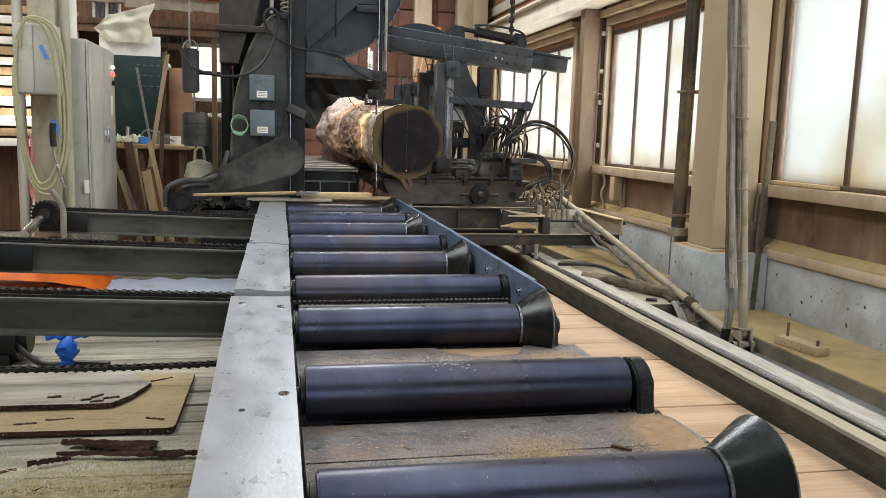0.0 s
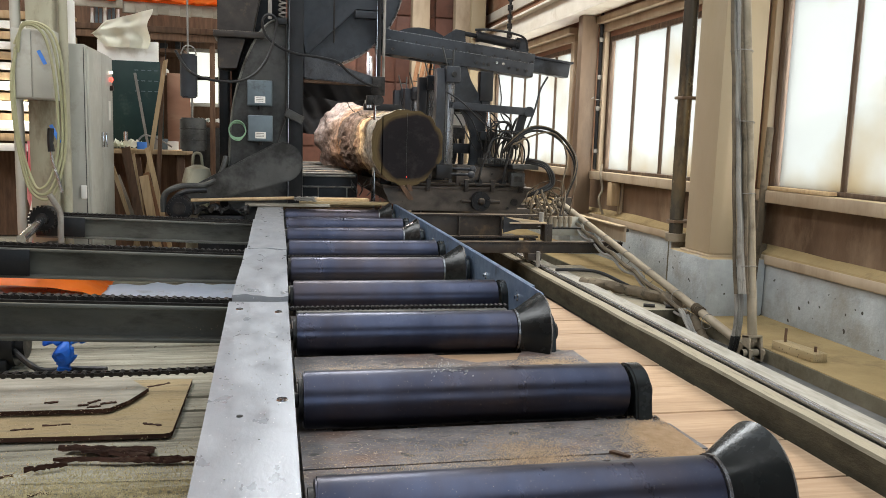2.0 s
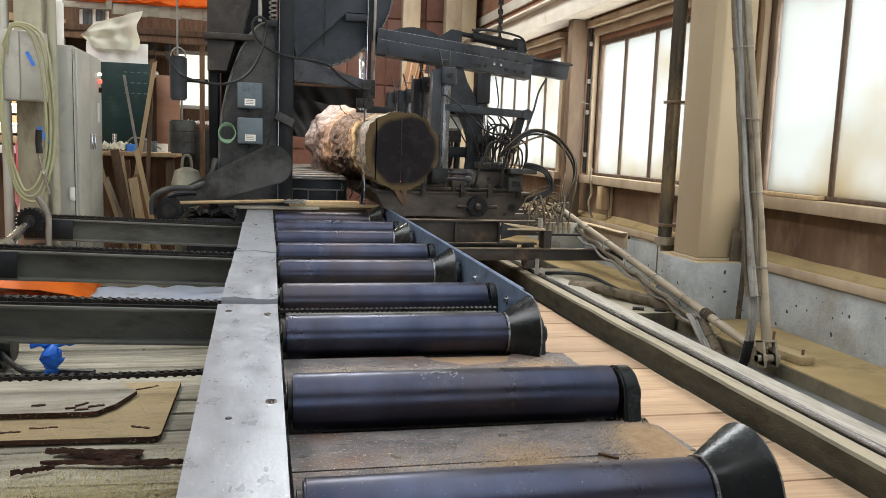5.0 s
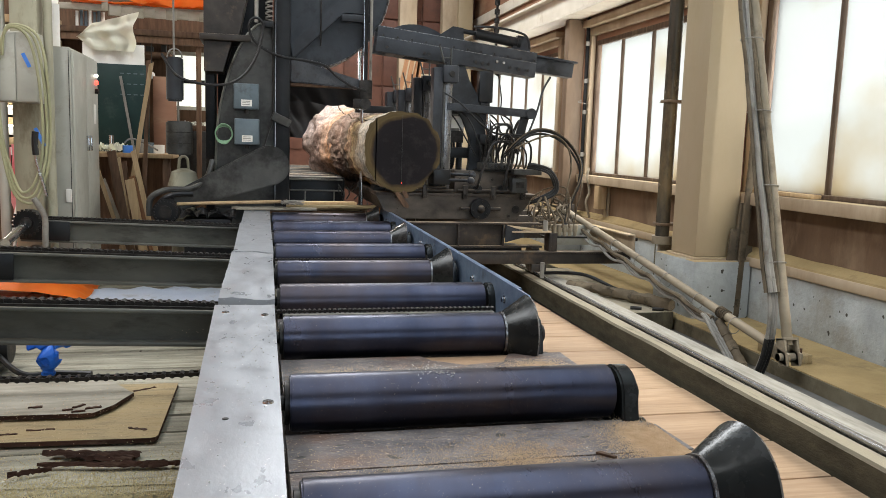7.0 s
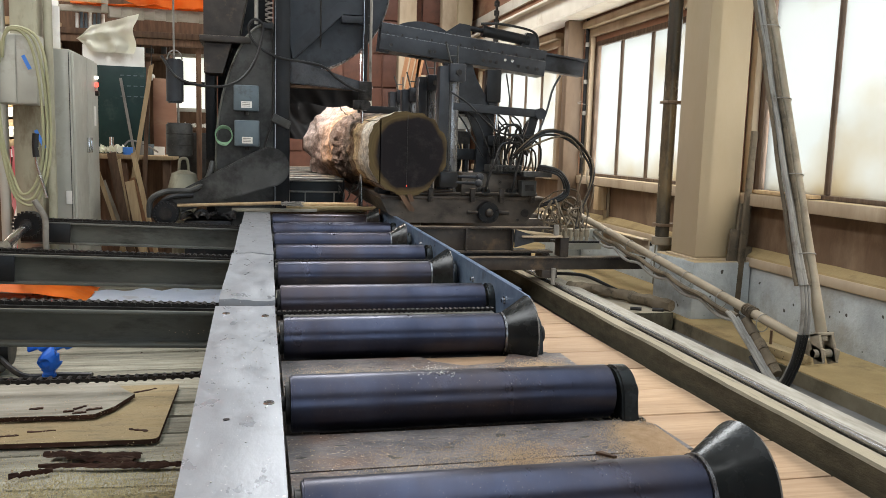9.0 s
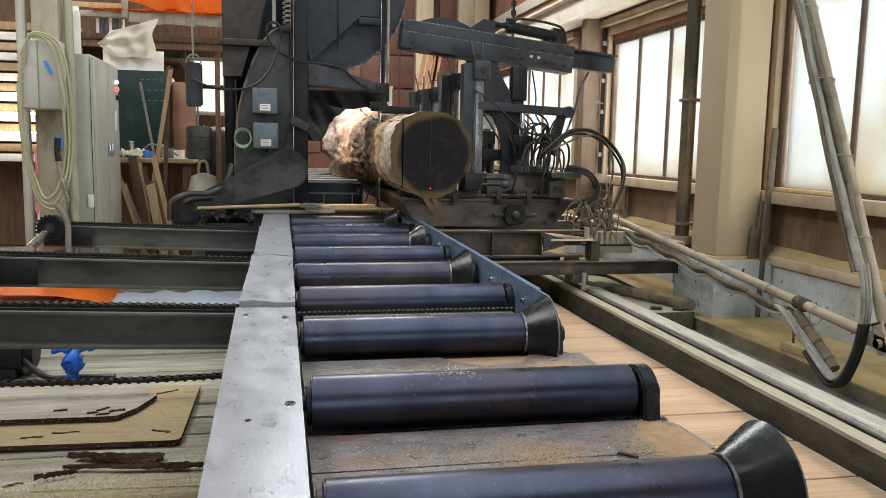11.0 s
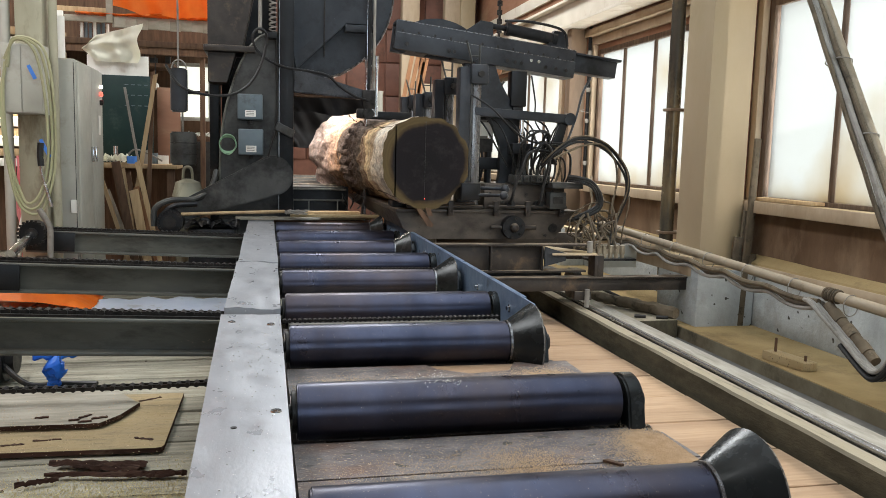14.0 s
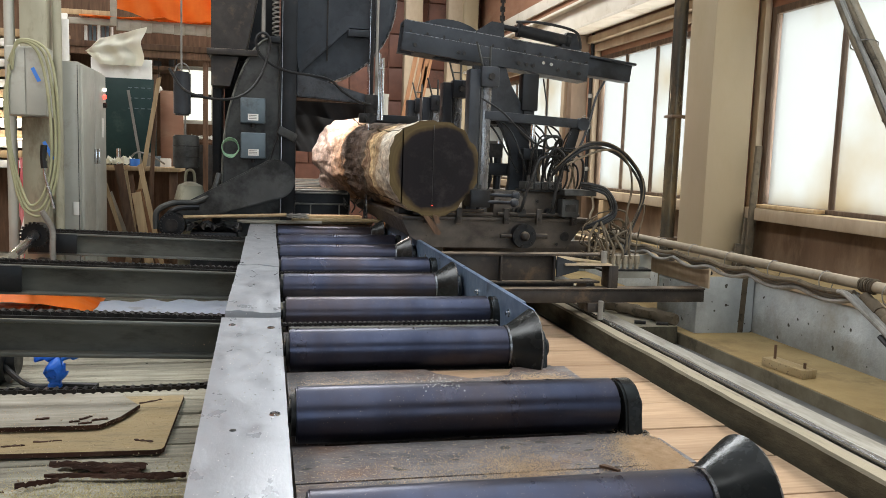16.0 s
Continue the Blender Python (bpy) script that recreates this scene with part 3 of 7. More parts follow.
# panel joints: upright battens between the brown panels below the sills
for y in (0.6, 2.4, 7.5, 11.1):
    part("batten", box(nb(), WX + 0.004, WX + 0.03, y - 0.04, y + 0.04, 0.432, 0.78, 0.003), M_TAN, wall_east)
for name, y0, y1, z0, z1, bars in WINDOWS:
    win = thing(name, "steel-framed window with frosted panes, glaring with daylight", "window", kind="structure")
    fr = nb()
    for a, b, c, d in ((y0, y0 + 0.05, z0, z1), (y1 - 0.05, y1, z0, z1), (y0 + 0.05, y1 - 0.05, z0, z0 + 0.03), (y0 + 0.05, y1 - 0.05, z1 - 0.05, z1)):
        box(fr, WX + 0.024, WX + 0.12, a, b, c, d, 0.004)
    part("window_frame", fr, M_FRAME, win)
    cuts = [y1 - 0.05, *bars, y0 + 0.05]
    for c in cuts[1:-1]:
        part("mullion", box(nb(), WX + 0.035, WX + 0.075, c - 0.017, c + 0.017, z0 + 0.03, z1 - 0.05, 0.004), M_FRAME, win)
    for a, b in zip(cuts[1:], cuts):
        pane = part("pane", box(nb(), WX + 0.055, WX + 0.061, a + 0.021, b - 0.021, z0 + 0.03, z1 - 0.05), M_GLASS, win, smooth=0)
        pane.visible_shadow = False
    part("window_sill", box(nb(), WX - 0.09, WX + 0.02, y0 - 0.14, y1 + 0.1, 0.79, 0.873, 0.006), M_TAN, win, "dusty tan sill")
    part("casing", box(nb(), WX - 0.03, WX + 0.022, y1 + 0.002, y1 + 0.09, 0.875, z1 + 0.05, 0.005), M_TAN, win)
    part("casing", box(nb(), WX - 0.03, WX + 0.022, y0 - 0.1, y0 - 0.002, 0.875, z1 + 0.05, 0.005), M_TAN, win)
    part("head_casing", box(nb(), WX - 0.03, WX + 0.022, y0 - 0.1, y1 + 0.09, z1 + 0.052, z1 + 0.13, 0.005), M_TAN, win)
    part("lintel", box(nb(), WX - 0.1, WX + 0.024, y0 - 0.1, y1 + 0.17, z1 + 0.132, z1 + 0.2, 0.005), M_TAN, win)
    if name == "window_1":
        part("sill_board", box(nb(), WX - 0.06, WX + 0.02, 4.36, 4.98, 0.876, 0.9, 0.004), M_WOOD, win, "loose yellowish board lying on the sill")


def steel_column(x0, x1, y0, y1, base, name, z0=0.0, z1=4.75, paint=None):
    """An upright box-section column with rounded corners."""
    bm = box(nb(), x0, x1, y0, y1, z0, z1, 0.012)
    col = structure(name, bm, paint or M_COLUMN, "dusty tan steel column on a concrete footing", "column")
    if base:
        part("footing", box(nb(), x0 - 0.06, WX - 0.035, y0 - 0.1, y1 + 0.13, -0.1, 0.4, 0.018), M_CONCRETE, col, "chipped concrete footing")
        part("base_plate", box(nb(), x0 - 0.02, x1 + 0.02, y0 - 0.03, y1 + 0.03, 0.4, 0.415, 0.003), M_TAN, col)
    return col


steel_column(2.98, 3.3, 5.04, 5.38, True, "column_1", 0.415)
steel_column(3.15, 3.33, 8.07, 8.2, True, "column_2", 0.415, 2.468, M_DIMCOL)
steel_column(3.05, 3.28, 12.5, 12.8, True, "column_3", 0.415)
steel_column(3.0, 3.24, 0.9, 1.2, True, "column_4", 0.415)
bm = nb()
box(bm, 3.13, 3.16, -5, 13, 2.5, 2.72, 0.003)
box(bm, 3.06, 3.3, -5, 13, 2.47, 2.498, 0.003)
box(bm, 3.06, 3.3, -5, 13, 2.722, 2.75, 0.003)
structure("beam_crane_rail", bm, M_BEAMTAN, "long pale steel beam running above the windows", "beam")
box(bm := nb(), WX - 0.01, WX + 0.028, -5, 13, 3.0, 3.14, 0.004)
structure("beam_girt", bm, M_BEAMTAN, "pale steel girt on the brown wall", "beam")

# ---- structure: far wall, west wall, rear wall, roof ----
bm = nb()
box(bm, -4.6, 3.6, 13.0, 13.2, -0.2, 4.8)
wall_north = structure("wall_north", bm, M_PANELDARK, "dark red-brown siding of wide panels", "wall")
for i in range(11):
    for j in range(6):
        x, z = -3.0 + 0.62 * i, 1.0 + 0.52 * j
        if x < 0.1:
            continue
        part("panel", box(nb(), x, x + 0.6, 12.965, 12.998, z, z + 0.5, 0.012), M_PANELDARK, wall_north)
for x in (2.145, 2.82):
    structure("column_far", box(nb(), x, x + 0.27, 12.6, 12.8, 0, 4.75, 0.01), M_TAN, "tan steel post by the far wall", "column")
structure("beam_far", box(nb(), 2.42, 3.2, 12.55, 12.598, 2.05, 2.22, 0.006, None), M_TAN, "tan steel cross beam by the far wall", "beam")
structure("wall_west", box(nb(), -4.8, -4.6, -5.0, 13.2, -0.2, 4.8), M_PANEL, "brown panelled wall", "wall")
bm = nb()
box(bm, -4.6, -0.6, -5.2, -5.0, -0.2, 4.8)
box(bm, 3.3, 3.6, -5.2, -5.0, -0.2, 4.8)
box(bm, -0.6, 3.3, -5.2, -5.0, 4.0, 4.8)
structure("wall_south", bm, M_PANEL, "brown wall with an open gate", "wall")
bm = nb()
box(bm, -4.8, 3.6, -5.2, 13.2, 4.8, 4.9)
structure("ceiling", bm, M_CEIL, "grey-brown sheet roof", "ceiling")
structure("ground", box(nb(), -400, 400, -400, 400, -0.5, -0.21), M_GROUND, "packed ground of the yard", "ground")

# ---- carriage track ----
TRACK = pose(2.075, 2.0, 0, 0, 0, -1.05)
track = thing("carriage_track", "timber-edged carriage track with a polished rail, thick with dust", "track", kind="structure", at=TRACK)


def ragged_curb():
    """A long timber with worn, uneven upper edges."""
    bm = nb()
    rows = []
    for k in range(331):
        y = -7.0 + 0.05 * k
        w = 0.006 * noise.noise(Vector((y * 3.1, 0, 1))) + 0.004 * noise.noise(Vector((y * 11, 2, 1)))
        h = 0.004 * noise.noise(Vector((y * 2.3, 5, 1)))
        rows.append([bm.verts.new(v) for v in ((-0.035, y, -0.034), (-0.033 + 0.4 * w, y, 0.098 + h), (-0.022 + w, y, 0.11 + h), (0.046 + 0.5 * w, y, 0.111), (0.055, y, 0.1), (0.055, y, -0.034))])
    for a, b in zip(rows, rows[1:]):
        for q in range(5):
            bm.faces.new((a[q], b[q], b[q + 1], a[q + 1]))
    bm.faces.new(rows[0])
    bm.faces.new(rows[-1][::-1])
    bmesh.ops.recalc_face_normals(bm, faces=bm.faces)
    return bm


part("curb", ragged_curb(), M_TRACK, track, "dark timber curb with a dusty top")
part("curb", box(nb(), 0.118, 0.25, -7.0, 9.5, -0.13, 0.107, 0.008), M_TRACKTOP, track, "broad dusty pale strip")
part("bed", box(nb(), 0.0555, 0.1175, -7.0, 9.5, -0.03, 0.06), M_DARK, track)
bm = nb()
prism(bm, [(0.07, 0.06), (0.112, 0.06), (0.112, 0.067), (0.096, 0.073), (0.096, 0.1), (0.106, 0.105), (0.106, 0.118), (0.101, 0.124), (0.081, 0.124), (0.076, 0.118), (0.076, 0.105), (0.086, 0.1), (0.086, 0.073), (0.07, 0.067)], "y", -7.0, 9.5)
part("rail", bm, M_RAIL, track, "polished steel rail")

# ---- plank floors ----
for i in range(26):
    y = 0.6 + 0.36 * i
    p = part("plank", box(nb(), 0.98, 2.03, y, y + 0.347, -0.034, -0.006 + 0.006 * rng.random(), 0.003), M_PALEWOOD, floor)
y = 0.3
while y < 10.0:
    w = rng.choice((0.12, 0.15, 0.18, 0.21))
    gap = rng.choice((0.008, 0.012, 0.02, 0.028))
    x_cut = rng.uniform(-2.6, -0.9)
    for a, b in ((-4.5, x_cut), (x_cut + 0.006, 0.015)):
        part("plank", box(nb(), a, b, y, y + w, -0.034, rng.uniform(-0.012, 0.006), 0.006), M_OLDPLANK, floor)
    y += w + gap

# ---- roller conveyor ----
R0 = 0.074
ROLL_Y = [1.376, 2.042, 2.75] + [1.335 + 0.6845 * i for i in range(3, 9)]


def roller_x(y):
    return 0.078 + 0.0095 * (y - 1.335)


def make_roller(flanged):
    r = thing("conveyor_roller", "dark steel conveyor roller, blue sky sheen put into its colour, with a flared black end cone" if flanged else "dark steel conveyor roller, worn to a sheen, blue of the sky put into its colour", "roller", "rollers of the outfeed conveyor")
    end = 0.772 if flanged else 0.876
    bm = nb()
    rod(bm, (0.0, 0, 0), (end, 0, 0), R0, seg=48)
    es = [e for e in bm.edges if len(e.link_faces) == 2 and any(len(f.verts) > 10 for f in e.link_faces)]
    bmesh.ops.bevel(bm, geom=es, offset=0.004, segments=2, affect="EDGES")
    part("tube", bm, M_ROLLER, r)
    part("end_cap", rod(nb(), (-0.012, 0, 0), (-0.0005, 0, 0), 0.055, seg=24), M_CHAIN, r)
    part("shaft", rod(nb(), (-0.05, 0, 0), (-0.0125, 0, 0), 0.02, seg=12), M_CHAIN, r)
    if flanged:
        part("weld_ring", rod(nb(), (end + 0.0005, 0, 0), (end + 0.008, 0, 0), 0.0775, seg=40), M_SLIDE, r)
        bm = nb()
        rod(bm, (end + 0.0085, 0, 0), (end + 0.1, 0, 0), 0.077, 0.137, seg=56)
        part("flange_cone", bm, M_CONE, r, "glossy black flared cone")
        part("rim", rod(nb(), (end + 0.1005, 0, 0), (end + 0.108, 0, 0), 0.137, 0.132, seg=56), M_SLIDE, r, "bright worn rim")
        end += 0.108
    end -= 0.03 if flanged else 0.0
    bm = nb()
    prism(bm, [(-0.1, -0.1), (-0.095, -0.06)] + [(-0.085 * math.cos(a), 0.085 * math.sin(a) - 0.012) for a in (math.pi * q / 16 for q in range(17))] + [(0.095, -0.06), (0.1, -0.1)], "x", end + 0.012, end + 0.06)
    es = [e for e in bm.edges if abs(e.verts[0].co.x - e.verts[1].co.x) < 1e-5]
    bmesh.ops.bevel(bm, geom=es, offset=0.006, segments=2, affect="EDGES")
    b = part("bearing_block", bm, M_CONE, r, "black pillow-block bearing")
    bm = nb()
    rod(bm, (end + 0.061, 0, -0.005), (end + 0.085, 0, -0.005), 0.03, seg=20)
    part("bearing_cap", bm, M_CHAIN, b)
    for dy in (-0.068, 0.068):
        bm = nb()
        rod(bm, (end + 0.075, dy, -0.1), (end + 0.075, dy, -0.058), 0.008, seg=10)
        rod(bm, (end + 0.075, dy, -0.075), (end + 0.075, dy, -0.062), 0.015, seg=6)
        part("bolt", bm, M_CHAIN, b)
    part("foot", box(nb(), end + 0.0, end + 0.095, -0.1, 0.1, -0.115, -0.1005, 0.003), M_CHAIN, b)
    return r


roller_a, roller_b = make_roller(True), make_roller(False)
for i, y in enumerate(ROLL_Y):
    at = pose(roller_x(y), y, 0.466, 0, 0, -0.2)
    if i < 2:
        (roller_a, roller_b)[i].matrix_world = at
    else:
        copy_thing((roller_a, roller_b)[i % 2], at)
# long timber sills that carry the bearing blocks
for x in (0.02, 0.93):
    solid("conveyor_sill", box(nb(), x, x + 0.15, 0.4, 7.2, 0.0, 0.352, 0.008), M_DECK, "dark oily timber sill under the roller conveyor", "timber sill")
# deck timbers between the rollers
for i, y in enumerate(ROLL_Y):
    x = roller_x(y)
    pale = i in (3,)
    w = 0.17 if i != 0 else 0.2
    if i == 8:
        continue
    y0, y1 = y + 0.08, ROLL_Y[i + 1] - 0.078
    bm = nb()
    ym = y0 + 0.2 + w * rng.uniform(0.2, 0.4)
    prism(bm, [(x - 0.005, y0), (x + 0.91, y0), (x + 0.98, y0 + 0.06), (x + 0.985, ym), (x - 0.005, ym)], "z", 0.3535, 0.405)
    solid("deck_timber", bm, M_DECK if not pale else M_OLDPLANK, "dark oil-stained deck timber between conveyor rollers, dusted with sawdust", "timber", "deck timbers")
    bm = nb()
    pts = [(x - 0.005, ym + 0.004), (x + 0.985, ym + 0.004), (x + 0.975, y1 - 0.05), (x + 0.93, y1), (x - 0.005, y1)]
    if i == 1:
        pts = [(x - 0.005, ym + 0.004), (x + 0.985, ym + 0.004), (x + 0.985, y1), (x + 0.79, y1), (x + 0.74, y1 - 0.1), (x + 0.6, y1 - 0.125), (x + 0.5, y1 - 0.06), (x + 0.47, y1), (x - 0.005, y1)]
    prism(bm, pts, "z", 0.3535, 0.404 + 0.004 * rng.random())
    solid("deck_timber", bm, M_DECK if not pale else M_OLDPLANK, "dark oil-stained deck timber between conveyor rollers, dusted with sawdust", "timber", "deck timbers")
    if i == 1:
        part_ = solid("deck_board", box(nb(), x + 0.46, x + 0.82, y1 - 0.14, y1 + 0.02, 0.3535, 0.398, 0.004), M_PALEWOOD, "fresh pale board in a notch of the deck", "board")

# sawdust strewn on the deck
def strew(cx, cy, z, sx, sy, count, label, size=0.0016, seed=1, material=None, edge=9.0, fade=99.0):
    """Fine crumbs, dense in the middle and thinning out."""
    r_ = random.Random(seed)
    verts, faces = [], []
    for _ in range(count):
        x, y_ = r_.gauss(cx, sx), r_.gauss(cy, sy)
        if x > edge - 0.9 * max(0.0, y_ - fade):
            continue
        s = r_.uniform(0.4, 1.3) * size
        b, a = len(verts), r_.uniform(0, 3.14)
        c, d = s * math.cos(a), s * math.sin(a)
        h = z + s * r_.uniform(0.6, 2.2)
        verts += [(x - c, y_ - d, z), (x + d, y_ - c, z), (x + c, y_ + d, z), (x - d, y_ + c, z), (x, y_, h)]
        faces += [(b, b + 1, b + 4), (b + 1, b + 2, b + 4), (b + 2, b + 3, b + 4), (b + 3, b, b + 4)]
    me = bpy.data.meshes.new("sawdust")
    me.from_pydata(verts, [], faces)
    me.materials.append(material or M_SAWDUST)
    return tagged(new("sawdust", me), label, "sawdust", kind="stuff")


for k, (x, y, sx, sy, n_, r) in enumerate(((0.99, 1.83, 0.035, 0.05, 16000, 0.0013), (1.0, 1.68, 0.035, 0.06, 14000, 0.0013), (0.96, 1.75, 0.06, 0.09, 9000, 0.0012), (0.5, 1.72, 0.2, 0.09, 7000, 0.0011), (0.62, 1.7, 0.06, 0.08, 4500, 0.0014), (0.62, 1.55, 0.05, 0.02, 5000, 0.0014), (0.93, 2.5, 0.06, 0.04, 5000, 0.0012), (0.45, 2.42, 0.25, 0.08, 4500, 0.0011), (0.25, 2.46, 0.08, 0.06, 2500, 0.0012), (0.48, 3.8, 0.2, 0.08, 3500, 0.002), (0.5, 3.1, 0.25, 0.05, 2500, 0.0015))):
    strew(x, y, 0.4078, sx, sy, n_, "drift of pale sawdust on the conveyor deck" if sx < 0.07 else "thin strewn sawdust on the conveyor deck", r, k + 1, None, 1.045 if y < 3 else 1.0)

# chips: small crumbs on plate, deck and rollers
bm = nb()
for k in range(260):
    if k % 3 == 0:
        x, y, z = rng.uniform(-0.11, 0.05), rng.gauss(2.3, 0.35), 0.548
    elif k % 3 == 1:
        x, y, z = rng.uniform(0.1, 1.02), rng.choice(ROLL_Y[:3]) + rng.uniform(0.12, 0.5), 0.408
    else:
        x, y, z = rng.gauss(0.47, 0.03), ROLL_Y[1] + rng.gauss(0, 0.03), 0.5392
    if not 1.0 < y < 2.9:
        continue
    s = rng.uniform(0.0004, 0.001)
    box(bm, x - s * 1.6, x + s * 1.6, y - s, y + s, z - 0.001, z + s)
solid("wood_crumbs", bm, M_WHITE, "pale wood crumbs strewn over conveyor steel and deck", "sawdust", kind="stuff", smooth=0)
bm = nb()
prism(bm, [(0.80, 1.735), (0.832, 1.70), (0.84, 1.702), (0.815, 1.74)], "z", 0.408, 0.414)
solid("bark_chip", bm, M_BROWNWOOD, "reddish bark chip lying on the deck", "wood chip")

# steel cover plates beside the rollers
def cover_plate(x0a, x1a, y0, x0b, x1b, y1, z, sag, name="cover_plate"):
    bm = nb()
    nx, ny = 8, 24
    top = [[None] * (nx + 1) for _ in range(ny + 1)]
    for j in range(ny + 1):
        s = j / ny
        xa, xb, y = x0a + (x0b - x0a) * s, x1a + (x1b - x1a) * s, y0 + (y1 - y0) * s
        for i in range(nx + 1):
            u = i / nx
            dz = sag * (noise.noise(Vector((u * 2, y * 2.4, z))) + 0.5 * noise.noise(Vector((u * 5, y * 7, 3))))
            top[j][i] = bm.verts.new((xa + (xb - xa) * u, y, z + dz))
    for j in range(ny):
        for i in range(nx):
            bm.faces.new((top[j][i], top[j][i + 1], top[j + 1][i + 1], top[j + 1][i]))
    # folded-down skirts on the rim
    rim = [top[0][i] for i in range(nx + 1)] + [top[j][nx] for j in range(1, ny + 1)] + [top[ny][i] for i in range(nx - 1, -1, -1)] + [top[j][0] for j in range(ny - 1, 0, -1)]
    low = [bm.verts.new((v.co.x, v.co.y, v.co.z - 0.05)) for v in rim]
    for k in range(len(rim)):
        bm.faces.new((rim[k], low[k], low[(k + 1) % len(rim)], rim[(k + 1) % len(rim)]))
    bmesh.ops.recalc_face_normals(bm, faces=bm.faces)
    return solid(name, bm, M_PLATE, "scuffed bare steel cover plate along the conveyor", "steel plate", "cover plates")


cover_plate(-0.128, 0.045, 0.5, -0.142, 0.066, 2.93, 0.545, 0.0025)
cover_plate(-0.134, 0.069, 3.02, -0.122, 0.086, 4.29, 0.55, 0.013)
cover_plate(-0.116, 0.09, 4.33, -0.11, 0.1, 5.8, 0.548, 0.01)
cover_plate(-0.104, 0.1, 5.84, -0.095, 0.115, 7.0, 0.545, 0.003)
solid("plate_support", box(nb(), -0.1, 0.015, 0.5, 7.0, 0.0, 0.49, 0.006), M_BEAM, "grimy steel girder under the cover plates", "girder")
for x, y in ((0.028, 1.81), (0.03, 2.75), (-0.1, 2.8), (-0.1, 1.2)):
    sc = nb()
    rod(sc, (x, y, 0.5452), (x, y, 0.5485), 0.0135, 0.012, seg=18)
    rod(sc, (x, y, 0.5486), (x, y, 0.5505), 0.007, seg=6)
    solid("plate_screw", sc, M_CHROME, "flat screw head in the steel cover plate", "screw", "plate screws")
bm = rod(nb(), (-0.062, 1.71, 0.5455), (-0.062, 1.71, 0.5466), 0.007, seg=16)
solid("plate_hole", bm, M_CHAIN, "rusty hole in the steel cover plate", "hole")

# blue-grey side channel
def channel(y0, y1, x0, x1, z_top, z_bot, cut, far=0.004):
    bm = nb()
    t = 0.008
    pts = [(y0, z_bot), (y0 - 0.0, z_top - cut), (y0 + cut * 1.4, z_top), (y1 - far, z_top), (y1, z_top - far), (y1, z_bot)]
    prism(bm, pts, "x", 0, t)
    box(bm, t + 0.0005, t + 0.016, y0 + cut * 4, y1 - far, z_top - t, z_top)
    s = (x1 - x0) / (y1 - y0)
    for v in bm.verts:
        v.co.x += x0 + s * (v.co.y - y0)
    ch = solid("side_channel", bm, M_CHANNEL, "blue-grey painted steel guide channel bolted beside the rollers", "channel", "guide channels")
    k = max(2, round((y1 - y0) / 0.34))
    for i in range(k):
        y = y0 + 0.12 + (y1 - y0 - 0.2) * i / k
        x = x0 + s * (y - y0)
        b = nb()
        rod(b, (x - 0.003, y, z_top - 0.075), (x - 0.0005, y, z_top - 0.075), 0.017, seg=14)
        rod(b, (x - 0.014, y, z_top - 0.075), (x - 0.0031, y, z_top - 0.075), 0.01, seg=6)
        part("bolt", b, M_CHROME, ch)
    return ch


channel(2.78, 4.05, 1.005, 1.024, 0.58, 0.40, 0.06)
channel(4.054, 5.43, 1.0245, 1.04, 0.58, 0.40, 0.004)
channel(5.434, 6.95, 1.0405, 1.05, 0.58, 0.40, 0.004, 0.03)

# ---- chain transfer beams to the west ----
def chain_run(bm, length, sag=0.0, pitch=0.032):
    """Roller chain along -x from the origin: pairs of side plates and rollers."""
    k = int(length / pitch)
    for i in range(k):
        x = -(i + 0.5) * pitch
        s = i / k
        z = -4 * sag * s * (1 - s)
        wide = 0.02 if i % 2 else 0.014
        for sy in (-1, 1):
            box(bm, x - pitch * 0.5, x + pitch * 0.5, sy * wide - 0.003, sy * wide + 0.003, z - 0.007, z + 0.007, 0)
        rod(bm, (x + pitch / 2, -0.024, z), (x + pitch / 2, 0.024, z), 0.0115, seg=8)


def transfer_beam(y, z_top, z_bot, x_right, length, tilt):
    tb = thing("chain_transfer", "grimy green-grey steel transfer beam carrying an oily roller chain", "chain conveyor", "transfer beams", at=pose(x_right, y, z_top, 0, tilt, 0))
    h = z_top - z_bot
    bm = nb()
    box(bm, -length, 0, -0.06, 0.06, -0.014, 0.0, 0.003)
    box(bm, -length, -0.002, -0.006, 0.006, -h + 0.014, -0.0142)
    box(bm, -length, 0, -0.06, 0.06, -h, -h + 0.0138, 0.003)
    part("i_beam", bm, M_BEAM, tb)
    bm = nb()
    box(bm, -length, 0, -0.045, -0.034, 0.0005, 0.01)
    box(bm, -length, 0, 0.034, 0.045, 0.0005, 0.01)
    part("chain_guide", bm, M_CHAIN, tb)
    bm = nb()
    chain_run(bm, length)
    ch = part("chain", bm, M_CHAIN, tb, "oily black roller chain", smooth=0)
    ch.location.z = 0.014
    ch["kind"] = "stuff"
    return tb


transfer_beam(3.17, 0.485, 0.345, -0.1, 2.6, 2.0)
t2 = transfer_beam(4.52, 0.485, 0.33, -0.1, 2.9, 2.0)
t3 = transfer_beam(6.14, 0.485, 0.33, -0.09, 1.5, 1.9)
part("splice_plate", box(nb(), -2.2, -1.1, -0.074, -0.0615, -0.14, -0.004, 0.004), M_DARK, t2)
part("splice_plate", box(nb(), -1.5, -1.18, -0.074, -0.0615, -0.14, -0.004, 0.004), M_DARK, t3)
sp = nb()
rod(sp, (-1.45, -0.1, -0.02), (-1.45, 0.03, -0.02), 0.085, seg=28)
part("chain_wheel", sp, M_DARK, t3)
sp = nb()
